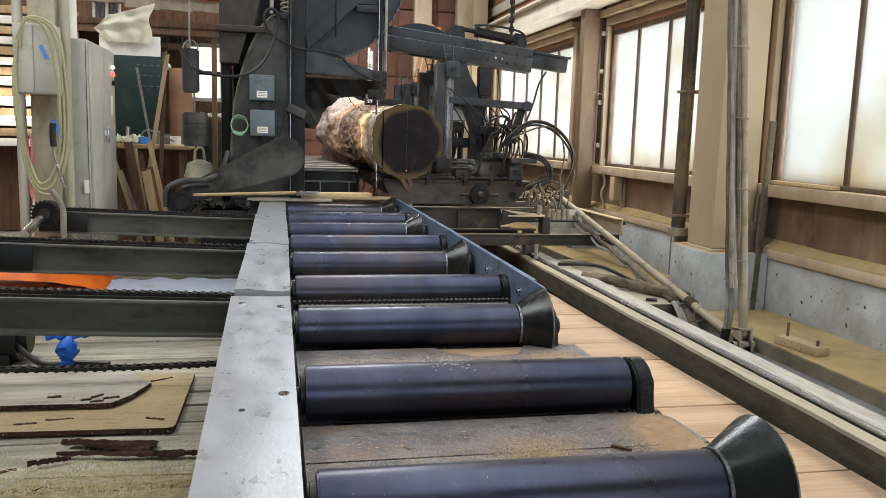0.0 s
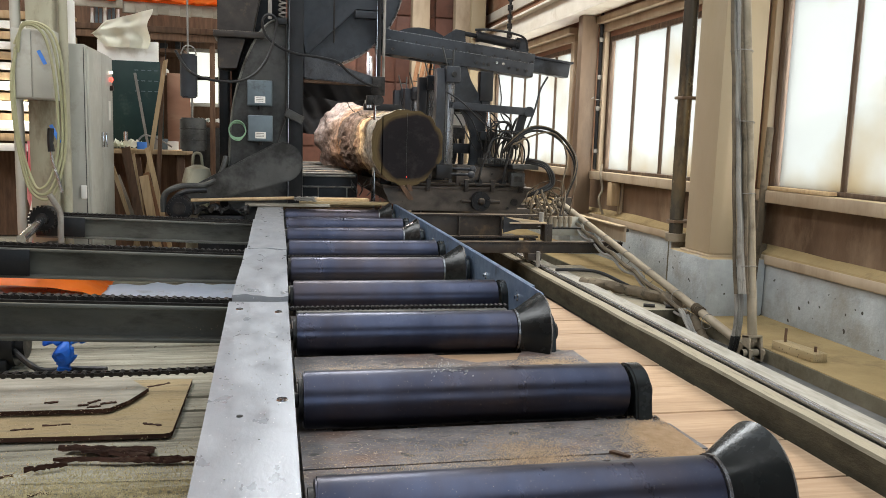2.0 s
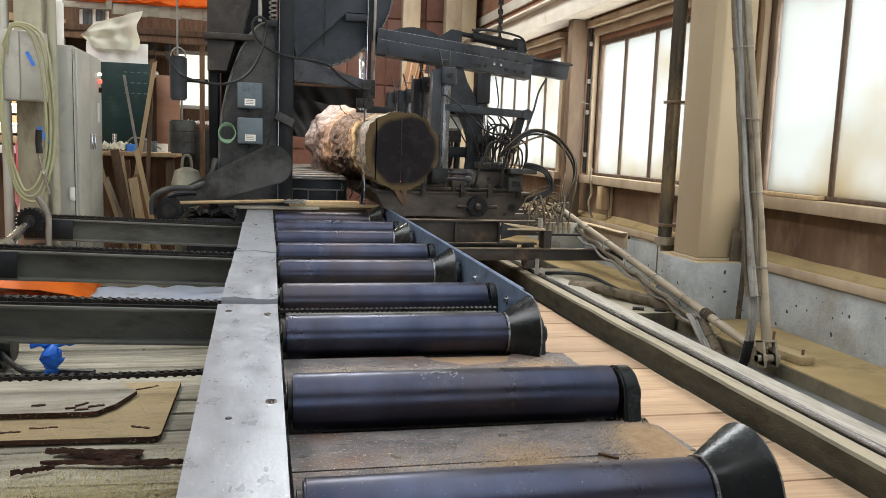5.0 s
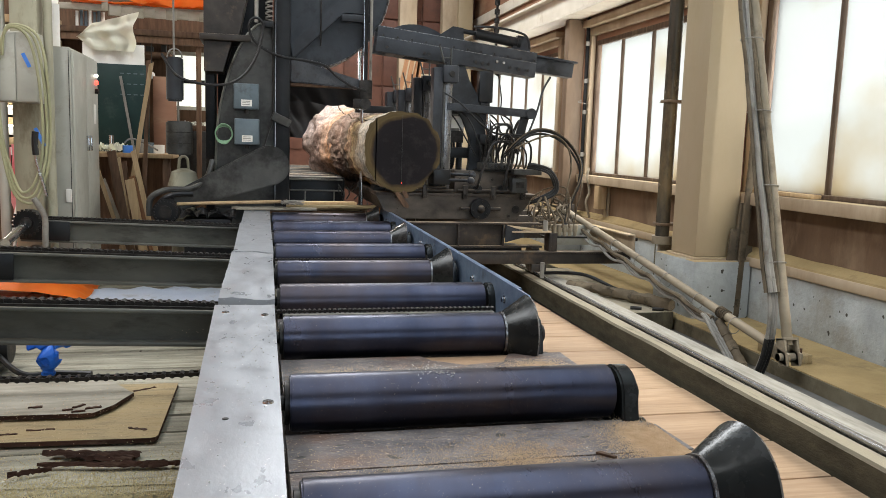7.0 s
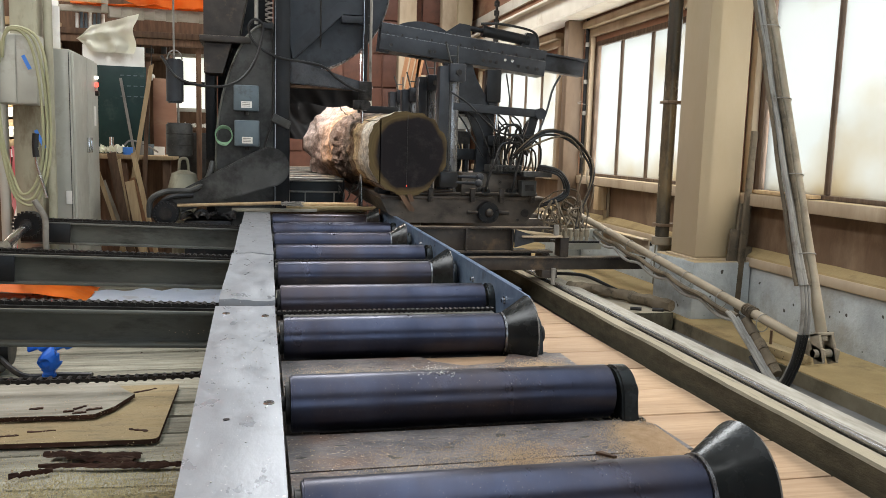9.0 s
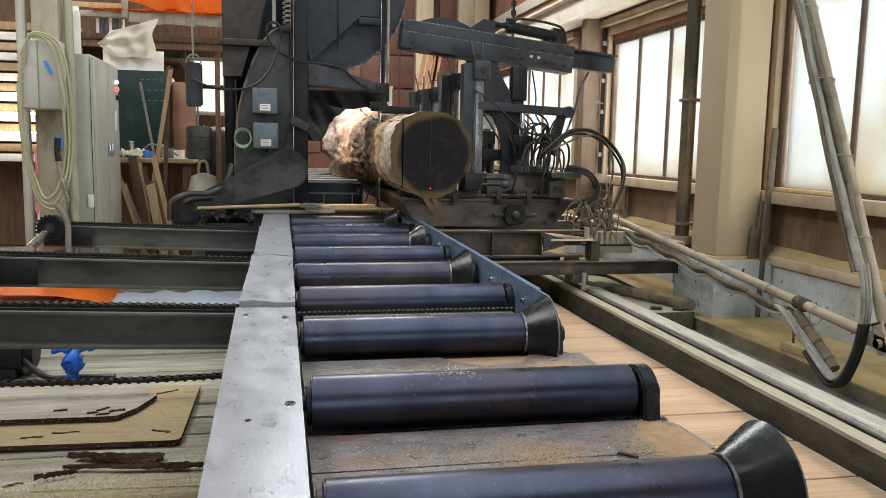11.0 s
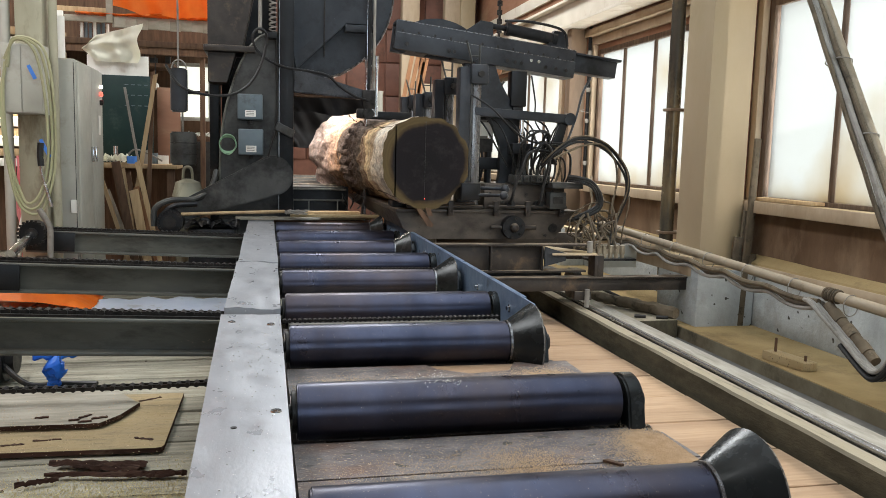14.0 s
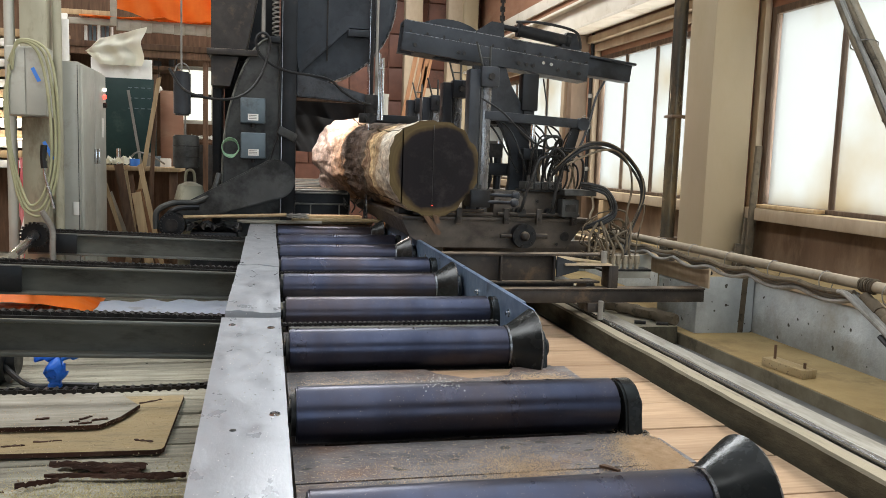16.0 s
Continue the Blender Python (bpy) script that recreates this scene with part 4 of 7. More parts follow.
for k in range(20):
    a = 6.2832 * k / 20
    box(sp, -1.45 + 0.088 * math.cos(a) - 0.008, -1.45 + 0.088 * math.cos(a) + 0.008, -0.115, -0.101, -0.02 + 0.088 * math.sin(a) - 0.008, -0.02 + 0.088 * math.sin(a) + 0.008)
rod(sp, (-1.45, -0.128, -0.02), (-1.45, -0.101, -0.02), 0.04, seg=20)
part("sprocket", sp, M_CHAIN, t3)
part("drive_shaft", rod(nb(), (-1.45, -0.6, -0.1), (-1.45, -0.13, -0.03), 0.03), M_CHROME, t3)
# bent handle bar standing on the far beam
hb = hose(nb(), [(-1.41, 5.98, 0.44), (-1.41, 5.98, 0.56), (-1.44, 5.97, 0.63), (-1.47, 5.96, 0.69)], 0.02, 12)
rod(hb, (-1.41, 5.98, 0.0), (-1.41, 5.98, 0.442), 0.02)
solid("handle_bar", hb, M_GREYCABLE, "bent grey steel bar by the transfer beam", "bar")
solid("steel_pin", rod(nb(), (-1.42, 4.35, 0.0), (-1.42, 4.35, 0.75), 0.025), M_DARK, "upright dark steel stop pin beside the transfer beam", "pin")
for y, x0, x1 in ((3.1, -0.28, -2.2), (4.45, -0.3, -2.4), (6.1, -0.3, -1.5)):
    for x in (x1,):
        solid("beam_leg", box(nb(), x - 0.05, x + 0.05, y + 0.03, y + 0.11, 0.0, 0.34 - 0.035 * x * 0.0, 0.004), M_BEAM, "short steel leg under the transfer beam", "leg", "beam legs")
# slack return chain low over the floor
bm = nb()
chain_run(bm, 1.55, 0.018, 0.038)
sc = solid("slack_chain", bm, M_CHAIN, "slack oily black return chain hanging over the floor", "chain", smooth=0)
sc.matrix_world = pose(-0.12, 3.55, 0.125, 0, 0.8, 0) 
# chains running on across the roller bed on narrow bars
for y, x1 in ((3.07, 0.93), (4.43, 0.97), (5.82, 0.99)):
    cr = thing("cross_chain", "oily transfer chain running between the conveyor rollers", "chain", "cross chains")
    part("bar", box(nb(), 0.1, x1, y - 0.03, y + 0.03, 0.44, 0.482, 0.003), M_GREYCABLE, cr)
    part("bar_post", box(nb(), 0.5, 0.58, y - 0.025, y + 0.025, 0.0, 0.4395, 0.003), M_BEAM, cr)
    bm = nb()
    chain_run(bm, (x1 - 0.06) / 0.6)
    bmesh.ops.transform(bm, verts=bm.verts[:], matrix=Matrix.Scale(0.6, 4))
    c_ = part("chain", bm, M_CHAIN, cr, smooth=0)
    c_["kind"] = "stuff"
    c_.location = (x1, y, 0.49)
# plywood sheets, bark, bag, tarp on the floor
for pts, z, m, lab in (
    ([(-2.0, 3.12), (-0.385, 3.045), (-0.365, 3.052), (-0.356, 3.072), (-0.343, 3.74), (-2.0, 3.8)], 0.02, M_PLY, "dirty sheet of plywood lying on the plank floor"),
    ([(-2.0, 3.33), (-0.66, 3.285), (-0.62, 3.29), (-0.56, 3.38), (-0.505, 3.54), (-0.52, 3.55), (-0.62, 3.72), (-2.0, 3.76)], 0.045, M_GREYBOARD, "grey weathered offcut of board lying on plywood")):
    bm = prism(nb(), pts, "z", z - 0.014, z + 0.004)
    sheet = solid("plywood_sheet", bm, m, lab, "plywood")
    # Side faces go dark: shadow on the sheet's thickness is painted in.
    sheet.data.materials.append(M_BARKSHADE)
    for p in sheet.data.polygons:
        p.material_index = 1 if abs(p.normal.z) < 0.3 else 0
solid("floor_board", prism(nb(), [(-0.78, 2.68), (-0.2, 2.64), (-0.17, 2.98), (-0.66, 3.01)], "z", 0.0065, 0.012), M_OLDPLANK, "thin grey board lying on the floor under loose bark", "board")
for cx, cy, ln_, ang, w in ((-0.555, 2.895, 0.34, -9, 0.05), (-0.5, 2.79, 0.42, -6, 0.022), (-0.72, 2.752, 0.13, 18, 0.012), (-0.34, 2.775, 0.18, -4, 0.028), (-0.52, 2.85, 0.24, -12, 0.028)):
    bm = nb()
    pts = []
    top = [w * (0.6 + 0.5 * noise.noise(Vector((s * 0.23, cx * 9, 1))) + rng.uniform(-0.07, 0.07)) * (0.4 if s in (0, 18) else 1) for s in range(19)]
    low = [-w * (0.55 + 0.6 * noise.noise(Vector((s * 0.2, cx * 7, 5))) + rng.uniform(-0.07, 0.07)) * (0.4 if s in (0, 18) else 1) for s in range(19)]
    cols = []
    for s in range(19):
        x_ = ln_ * (s / 18 - 0.5) + rng.uniform(-0.006, 0.006)
        cols.append([bm.verts.new((x_, low[s] + (top[s] - low[s]) * q / 4, 0.004 + 0.02 * math.sin(math.pi * (q + 0.5) / 5) + rng.uniform(0, 0.008))) for q in range(5)])
    for a_, b_ in zip(cols, cols[1:]):
        for q in range(4):
            bm.faces.new((a_[q], b_[q], b_[q + 1], a_[q + 1]))
    bmesh.ops.solidify(bm, geom=bm.faces[:], thickness=0.008)
    b = solid("bark_strip", bm, M_BARKSHADE, "dark strip of loose bark on the plank floor", "bark", "bark strips")
    b.matrix_world = pose(cx, cy, 0.014, rng.uniform(-4, 4), 0, ang)
for cx, cy, ln_, ang in ((-0.79, 3.187, 0.1, 4), (-0.44, 3.15, 0.08, -25), (-0.724, 3.332, 0.04, 5), (-0.69, 3.37, 0.05, 50), (-0.68, 3.306, 0.05, 10), (-0.633, 3.347, 0.06, 18), (-0.853, 3.379, 0.05, 3), (-0.48, 3.66, 0.1, 30), (-0.7, 2.6, 0.07, 10), (-0.55, 2.45, 0.05, -30), (-0.85, 2.75, 0.06, 25), (-0.9, 3.15, 0.08, 5)):
    jag = [(ln_ * (q / 7 - 0.5), 0.011 * rng.uniform(-0.2, 1.0)) for q in range(8)]
    jag = jag[::-1] + [(ln_ * (q / 7 - 0.48), -0.009 * rng.uniform(0.3, 1.2)) for q in range(8)]
    bm = prism(nb(), jag, "z", 0, 0.005)
    b = solid("bark_chip", bm, M_BARKSHADE, "small dark bark chip on the floor boards", "wood chip", "bark chips")
    b.matrix_world = pose(cx, cy, 0.05 if 3.3 < cy < 3.5 else 0.022 if cy > 2.99 else 0.006, 0, 0, ang)
bm = nb()
for k in range(700):
    x, y = rng.uniform(-1.3, -0.12), rng.gauss(2.5, 0.25)
    s = rng.uniform(0.001, 0.0035)
    box(bm, x - s, x + s, y - s * 0.7, y + s * 0.7, 0.004, 0.0065 + s * 0.5)
solid("sawdust", bm, M_SAWDUST, "coarse sawdust and chips strewn on the plank floor", "sawdust", kind="stuff", smooth=0)
strew(-0.6, 2.42, 0.0125, 0.34, 0.2, 36000, "yellowish sawdust flakes spread on the plank floor", 0.0026, 8, M_FLAKE)
strew(-0.8, 3.3, 0.05, 0.4, 0.2, 900, "sparse sawdust on the floor boards", 0.002, 9)


def crumpled(name, x0, x1, y0, y1, z, amp, material, label, category, fine=4.0):
    bm = nb()
    n_ = 22
    g = [[bm.verts.new((x0 + (x1 - x0) * a / n_, y0 + (y1 - y0) * b / n_ + 0.05 * noise.noise(Vector((a * 0.3, b * 0.2, z))), z + amp * abs(noise.noise(Vector((a * fine / n_, b * fine / n_, x0)))) + amp * 0.4 * abs(noise.noise(Vector((a * fine * 3 / n_, b * fine * 3 / n_, 2))))))
          for b in range(n_ + 1)] for a in range(n_ + 1)]
    for a in range(n_):
        for b in range(n_):
            bm.faces.new((g[a][b], g[a + 1][b], g[a + 1][b + 1], g[a][b + 1]))
    bmesh.ops.solidify(bm, geom=bm.faces[:], thickness=0.002)
    return solid(name, bm, material, label, category)


bm = nb()
g = []
for a in range(41):
    u = a / 40
    x = -2.4 + 1.28 * u
    rise = 0.24 * max(0.02, 1 - u ** 4)
    g.append([bm.verts.new((x, 5.72 + 0.55 * b / 16 + 0.02 * noise.noise(Vector((x * 4, b * 0.3, 0))), 0.012 + rise * math.sin(math.pi * (0.08 + 0.84 * b / 16)) ** 0.7 + 0.02 * noise.noise(Vector((x * 6, b * 0.5, 2))) + 0.012)) for b in range(17)])
for a in range(40):
    for b in range(16):
        bm.faces.new((g[a][b], g[a + 1][b], g[a + 1][b + 1], g[a][b + 1]))
bmesh.ops.solidify(bm, geom=bm.faces[:], thickness=0.002)
solid("orange_tarp", bm, M_ORANGE, "folded orange plastic tarp on the floor", "tarp")
crumpled("plastic_sheet", -1.15, -0.2, 5.3, 6.2, 0.012, 0.03, M_GREYSHEET, "pale blue-grey plastic sheet spread on the floor", "sheet")
bm = nb()
for c, r, sq in (((-0.93, 3.95, 0.1), 0.055, (1, 0.8, 1.2)), ((-0.985, 3.95, 0.16), 0.035, (1.7, 0.6, 0.7)), ((-0.87, 3.95, 0.165), 0.03, (1.8, 0.6, 0.6)), ((-0.94, 3.95, 0.03), 0.03, (1.2, 0.7, 1.1))):
    ball(bm, c, r * 0.85, sq, 3)
for v in bm.verts:
    v.co += Vector((1, 0.6, 1)) * 0.022 * noise.noise(v.co * 34)
solid("blue_bag", bm, M_BLUEBAG, "knotted bright blue plastic bag on the floor", "bag", smooth=0)
bm = nb()
rod(bm, (-1.5, 4.1, 0.12), (-1.17, 4.1, 0.12), 0.11, seg=28)
rod(bm, (-1.17, 4.1, 0.12), (-1.13, 4.1, 0.12), 0.075, seg=24)
box(bm, -1.46, -1.2, 4.0, 4.2, 0.0, 0.06, 0.006)
solid("drive_motor", bm, M_DARK, "dark grimy electric motor on the floor under the transfer beam", "motor")
solid("motor_cable", hose(nb(), [(-1.2, 4.05, 0.12), (-1.05, 3.95, 0.03), (-0.9, 3.98, 0.02), (-0.75, 3.95, 0.02)], 0.014), M_BLACKHOSE, "black cable lying on the floor boards", "cable")

# ---- band saw ----
saw = thing("band_saw", "tall grey band saw headrig, dusty, with guarded wheels and a blade", "band saw")
bm = nb()
box(bm, 0.15, 0.275, 6.98, 7.5, 0.0, 4.2, 0.006)
part("column", bm, M_DARK, saw, "dark upright saw column")
bm = prism(nb(), [(0.149, 2.1), (0.06, 2.1), (-0.01, 2.07), (-0.08, 2.0), (-0.14, 1.9), (-0.21, 1.74), (-0.28, 1.5), (-0.32, 1.27), (-0.335, 1.04), (-0.34, 0.8), (-0.34, 0.0), (0.149, 0.0)], "y", 7.02, 7.4)
bmesh.ops.bevel(bm, geom=[e for e in bm.edges if abs(e.verts[0].co.y - e.verts[1].co.y) < 1e-4], offset=0.012, segments=2, affect="EDGES")
part("frame_casting", bm, M_SAW, saw, "curved grey cast frame")
# Lighter rim following the curve of the casting.
part("casting_rim", hose(nb(), [(0.06, 7.018, 2.088), (-0.005, 7.018, 2.06), (-0.07, 7.018, 1.99), (-0.13, 7.018, 1.895), (-0.2, 7.018, 1.735), (-0.27, 7.018, 1.5), (-0.31, 7.018, 1.27), (-0.325, 7.018, 1.04), (-0.33, 7.018, 0.8)], 0.01, 8, 4), M_BEAM, saw, "pale rim of the casting")
bm = nb()
rod(bm, (0.06, 7.2, 2.08), (-0.02, 7.2, 2.03), 0.035)
part("frame_lug", bm, M_SAW, saw)
bm = nb()
box(bm, -0.43, -0.35, 7.42, 7.8, 0.0, 4.2, 0.006)
box(bm, -0.34, 0.14, 7.7, 7.8, 0.0, 4.2, 0.006)
part("rear_frame", bm, M_DARK, saw)
bm = nb()
prism(bm, [(-0.42, 2.6), (-0.02, 2.6), (-0.14, 1.98), (-0.42, 1.98)], "y", 7.02, 7.38)
prism(bm, [(-0.42, 1.92), (-0.2, 1.92), (-0.27, 1.68), (-0.42, 1.68)], "y", 7.04, 7.38)
part("dust_hood", bm, M_CARR, saw, "tapered sheet-metal dust hood")
part("hood_ledge", box(nb(), -0.45, -0.04, 6.97, 7.4, 1.925, 1.975, 0.006), M_CARR, saw)
# base with belt guard
bm = nb()
box(bm, -0.33, 0.28, 6.985, 7.015, 0.0, 0.56, 0.006)
part("base_plate", bm, M_SAW, saw)


def capsule(c0, r0, c1, r1, y0, y1, material, name, parent, label=""):
    pts = []
    a = math.atan2(c1[1] - c0[1], c1[0] - c0[0])
    for k in range(19):
        th = a + math.pi / 2 + math.pi * k / 18
        pts.append((c0[0] + r0 * math.cos(th), c0[1] + r0 * math.sin(th)))
    for k in range(13):
        th = a - math.pi / 2 + math.pi * k / 12
        pts.append((c1[0] + r1 * math.cos(th), c1[1] + r1 * math.sin(th)))
    b = prism(nb(), pts, "y", y0, y1)
    bmesh.ops.bevel(b, geom=[e for e in b.edges if abs(e.verts[0].co.y - e.verts[1].co.y) < 1e-4], offset=0.012, segments=2, affect="EDGES")
    return part(name, b, material, parent, label)


capsule((0.105, 0.92), 0.165, (-0.66, 0.6), 0.075, 6.86, 6.98, M_SAW, "belt_guard", saw, "slanted grey belt guard")
bm = nb()
rod(bm, (-0.7, 6.7, 0.54), (-0.7, 7.1, 0.54), 0.1, seg=30)
part("drive_motor", bm, M_DARK, saw, "round dark drive motor")
bm = nb()
for k in range(22):
    a = 6.2832 * k / 22
    box(bm, -0.7 + 0.085 * math.cos(a) - 0.005, -0.7 + 0.085 * math.cos(a) + 0.005, 6.685, 6.699, 0.54 + 0.085 * math.sin(a) - 0.005, 0.54 + 0.085 * math.sin(a) + 0.005)
rod(bm, (-0.7, 6.685, 0.54), (-0.7, 6.699, 0.54), 0.05, seg=20)
part("motor_fan_grille", bm, M_CHAIN, saw)
part("motor_hose", hose(nb(), [(-0.83, 6.8, 0.5), (-0.82, 6.8, 0.64), (-0.7, 6.8, 0.71), (-0.52, 6.85, 0.72), (-0.4, 6.9, 0.8), (-0.35, 6.97, 0.95)], 0.024, 10), M_SAW, saw, "grey corrugated hose")
part("motor_hose", hose(nb(), [(-0.76, 6.75, 0.5), (-0.75, 6.75, 0.6), (-0.66, 6.75, 0.67), (-0.5, 6.8, 0.68)], 0.022, 10), M_DARK, saw)
# switch boxes
for z0, z1, dx in ((1.375, 1.585, 0.0), (1.085, 1.3, 0.005)):
    b = part("switch_box", box(nb(), -0.182 + dx, 0.022 + dx, 6.93, 7.0195, z0, z1, 0.01), M_SWITCH, saw, "blue-grey electrical switch box")
    part("box_lid", box(nb(), -0.176 + dx, 0.016 + dx, 6.922, 6.9295, z0 + 0.006, z1 - 0.006, 0.004), M_SWITCH, b)
    part("rating_plate", box(nb(), -0.12 + dx, -0.035 + dx, 6.918, 6.9215, z0 + 0.025, z0 + 0.078), M_WHITE, b, "pale rating plate")
    for k in range(3):
        part("print_bar", box(nb(), -0.112 + dx, -0.05 + dx, 6.9165, 6.9178, z0 + 0.037 + 0.013 * k, z0 + 0.042 + 0.013 * k), M_GREYCABLE, b)
    part("cable_gland", rod(nb(), (-0.08 + dx, 6.97, z0 - 0.03), (-0.08 + dx, 6.97, z0 - 0.0005), 0.018), M_CHAIN, b)
# wire bundle of green cord on the frame
bm = nb()
for k in range(7):
    hose(bm, [(-0.26 + 0.07 * math.cos(a * 1.05 + k), 6.98 - 0.012 * k * 0.5, 1.17 + (0.06 + 0.004 * k) * math.sin(a * 1.05 + k)) for a in range(7)], 0.0035, 6, 4)
solid("green_cord_coil", bm, M_GREENTAPE, "coil of green cord hanging on the saw frame", "cord")
# guide rod with spring beside the column
bm = nb()
rod(bm, (0.0, 6.95, 2.08), (0.0, 6.95, 3.2), 0.016)
part("guide_rod", bm, M_GREYCABLE, saw)
hel = [(0.1 + 0.028 * math.cos(a * 0.9), 6.95 + 0.028 * math.sin(a * 0.9), 2.1 + a * 0.0055) for a in range(110)]
part("coil_spring", hose(nb(), hel, 0.007, 6, 1), M_GREYCABLE, saw, "grey coil spring")
part("spring_cap", box(nb(), 0.05, 0.135, 6.9, 6.979, 2.04, 2.09, 0.006), M_DARK, saw)
part("side_conduit", hose(nb(), [(0.13, 6.95, 2.1), (0.135, 6.95, 1.6), (0.13, 6.95, 1.3), (0.1, 6.95, 1.2), (0.06, 6.94, 1.05), (0.1, 6.94, 1.02)], 0.008, 8), M_BLACKHOSE, saw)
bm = nb()
box(bm, -0.08, 0.08, -0.02, 0.02, -0.035, 0.035, 0.006)
b = part("guide_clamp", bm, M_SAW, saw, "pale cast clamp")
b.location, b.rotation_euler = (0.2, 6.94, 1.3), (0, radians(25), radians(10))
# wheel guard: a big disc with a rim and a diagonal strap
bm = nb()
pts = [(0.36 + 0.77 * math.cos(6.2832 * k / 64), 2.5 + 0.77 * math.sin(6.2832 * k / 64)) for k in range(64)]
pts = [(max(x, 0.277), z) for x, z in pts]
out = []
for p in pts:
    if not out or (abs(p[0] - out[-1][0]) + abs(p[1] - out[-1][1])) > 1e-4:
        out.append(p)
prism(bm, out, "y", 7.12, 7.42)
part("wheel_guard", bm, M_BLUEGREY, saw, "large round blue-grey wheel guard")
bm = prism(nb(), [(0.28, 1.93), (0.3, 1.82), (0.72, 2.22), (0.95, 2.22), (0.95, 2.32), (0.68, 2.32)], "y", 7.06, 7.115)
part("guard_strap", bm, M_BLUEGREY, saw)
# Brighter line along the lower rim of the guard.
part("guard_rim", hose(nb(), [(0.36 + 0.765 * math.cos(a), 7.115, 2.5 + 0.765 * math.sin(a)) for a in (-1.6 + 1.7 * q / 14 for q in range(15))], 0.008, 6, 2), M_SLIDE, saw, "bright rim line of the wheel guard")
# Strip of bright steel paints the highlight on the column's left edge.
part("column_edge", box(nb(), 0.152, 0.158, 6.972, 6.9795, 0.6, 3.2), M_SLIDE, saw, "bright strip painting the highlight on the column edge")
part("arm_board", box(nb(), 0.277, 0.85, 7.0, 7.08, 1.585, 1.612, 0.004), M_BROWNWOOD, saw, "brown board under the guide arm")
part("guard_bracket", box(nb(), 0.7, 0.96, 6.98, 7.058, 2.14, 2.2, 0.005), M_BLUEGREY, saw)
part("blade_guard_rod", rod(nb(), (0.905, 6.97, 1.55), (0.905, 6.97, 3.2), 0.016), M_DARK, saw)
part("blade_guard_rod", rod(nb(), (0.945, 6.97, 1.6), (0.945, 6.97, 3.2), 0.012), M_GREYCABLE, saw)
part("blade", box(nb(), 0.8835, 0.8865, 6.96, 7.1, -0.05, 3.2), M_CHROME, saw, "bright saw blade")
bm = prism(nb(), [(0.277, 1.82), (0.34, 1.8), (0.87, 1.66), (0.88, 1.58), (0.277, 1.62)], "y", 6.98, 7.09)
bmesh.ops.bevel(bm, geom=list(bm.edges), offset=0.01, segments=2, affect="EDGES")
part("guide_arm", bm, M_ARM, saw, "tapered cast blade guide arm")
bm = nb()
box(bm, 0.85, 0.96, 6.94, 6.975, 1.5, 1.66, 0.008)
box(bm, 0.8, 0.88, 6.92, 6.975, 1.42, 1.5, 0.008)
rod(bm, (0.9, 6.9, 1.46), (0.9, 6.975, 1.46), 0.045)
part("blade_guide", bm, M_CHAIN, saw)
part("hanging_wire", rod(nb(), (0.53, 7.05, 1.93), (0.53, 7.05, 3.2), 0.006, seg=8), M_CHAIN, saw)
bm = nb()
nseg = 60
rows_ = []
for k in range(nseg + 1):
    x = 0.28 + 0.66 * k / nseg
    col_ = []
    for q in range(19):
        z = 1.66 - 0.18 * q / 18
        fold = 0.028 * math.sin(15 * (x + 0.9 * z)) + 0.012 * math.sin(38 * (x + 0.55 * z) + 1) + 0.01 * noise.noise(Vector((x * 9, z * 7, 2)))
        col_.append(bm.verts.new((x, 7.62 + fold * (0.25 + q / 18), z + 0.02 * math.sin(k * 0.13) * q / 18)))
    rows_.append(col_)
for a, b in zip(rows_, rows_[1:]):
    for k in range(18):
        bm.faces.new((a[k], b[k], b[k + 1], a[k + 1]))
bmesh.ops.solidify(bm, geom=bm.faces[:], thickness=0.004)
part("splash_curtain", bm, M_CURTAIN, saw, "hanging black plastic splash curtain")
bm = nb()
rows_ = []
for k in range(71):
    x = 0.3 + 1.2 * k / 70
    col_ = []
    for q in range(25):
        z = 1.97 - 0.75 * q / 24
        fold = 0.045 * math.sin(9 * (x + 1.1 * z)) + 0.022 * math.sin(23 * (x + 0.6 * z) + 1) + 0.02 * noise.noise(Vector((x * 6, z * 5, 2)))
        col_.append(bm.verts.new((x, 11.6 + fold * (0.3 + q / 24), z - 0.05 * math.sin(k * 0.09))))
    rows_.append(col_)
for a, b in zip(rows_, rows_[1:]):
    for k in range(24):
        bm.faces.new((a[k], b[k], b[k + 1], a[k + 1]))
bmesh.ops.solidify(bm, geom=bm.faces[:], thickness=0.004)
sheet_rack = thing("sheeted_rack", "rack draped with black plastic sheet behind the saw", "rack")
part("sheet", bm, M_CURTAIN, sheet_rack, "draped black plastic sheet")
for x in (0.32, 1.48):
    part("upright", box(nb(), x - 0.03, x + 0.03, 11.7, 11.76, 0.0, 2.0, 0.004), M_DARK, sheet_rack)
part("curtain_rail", box(nb(), 0.28, 0.97, 7.54, 7.6, 1.655, 1.7, 0.004), M_BROWNWOOD, saw)
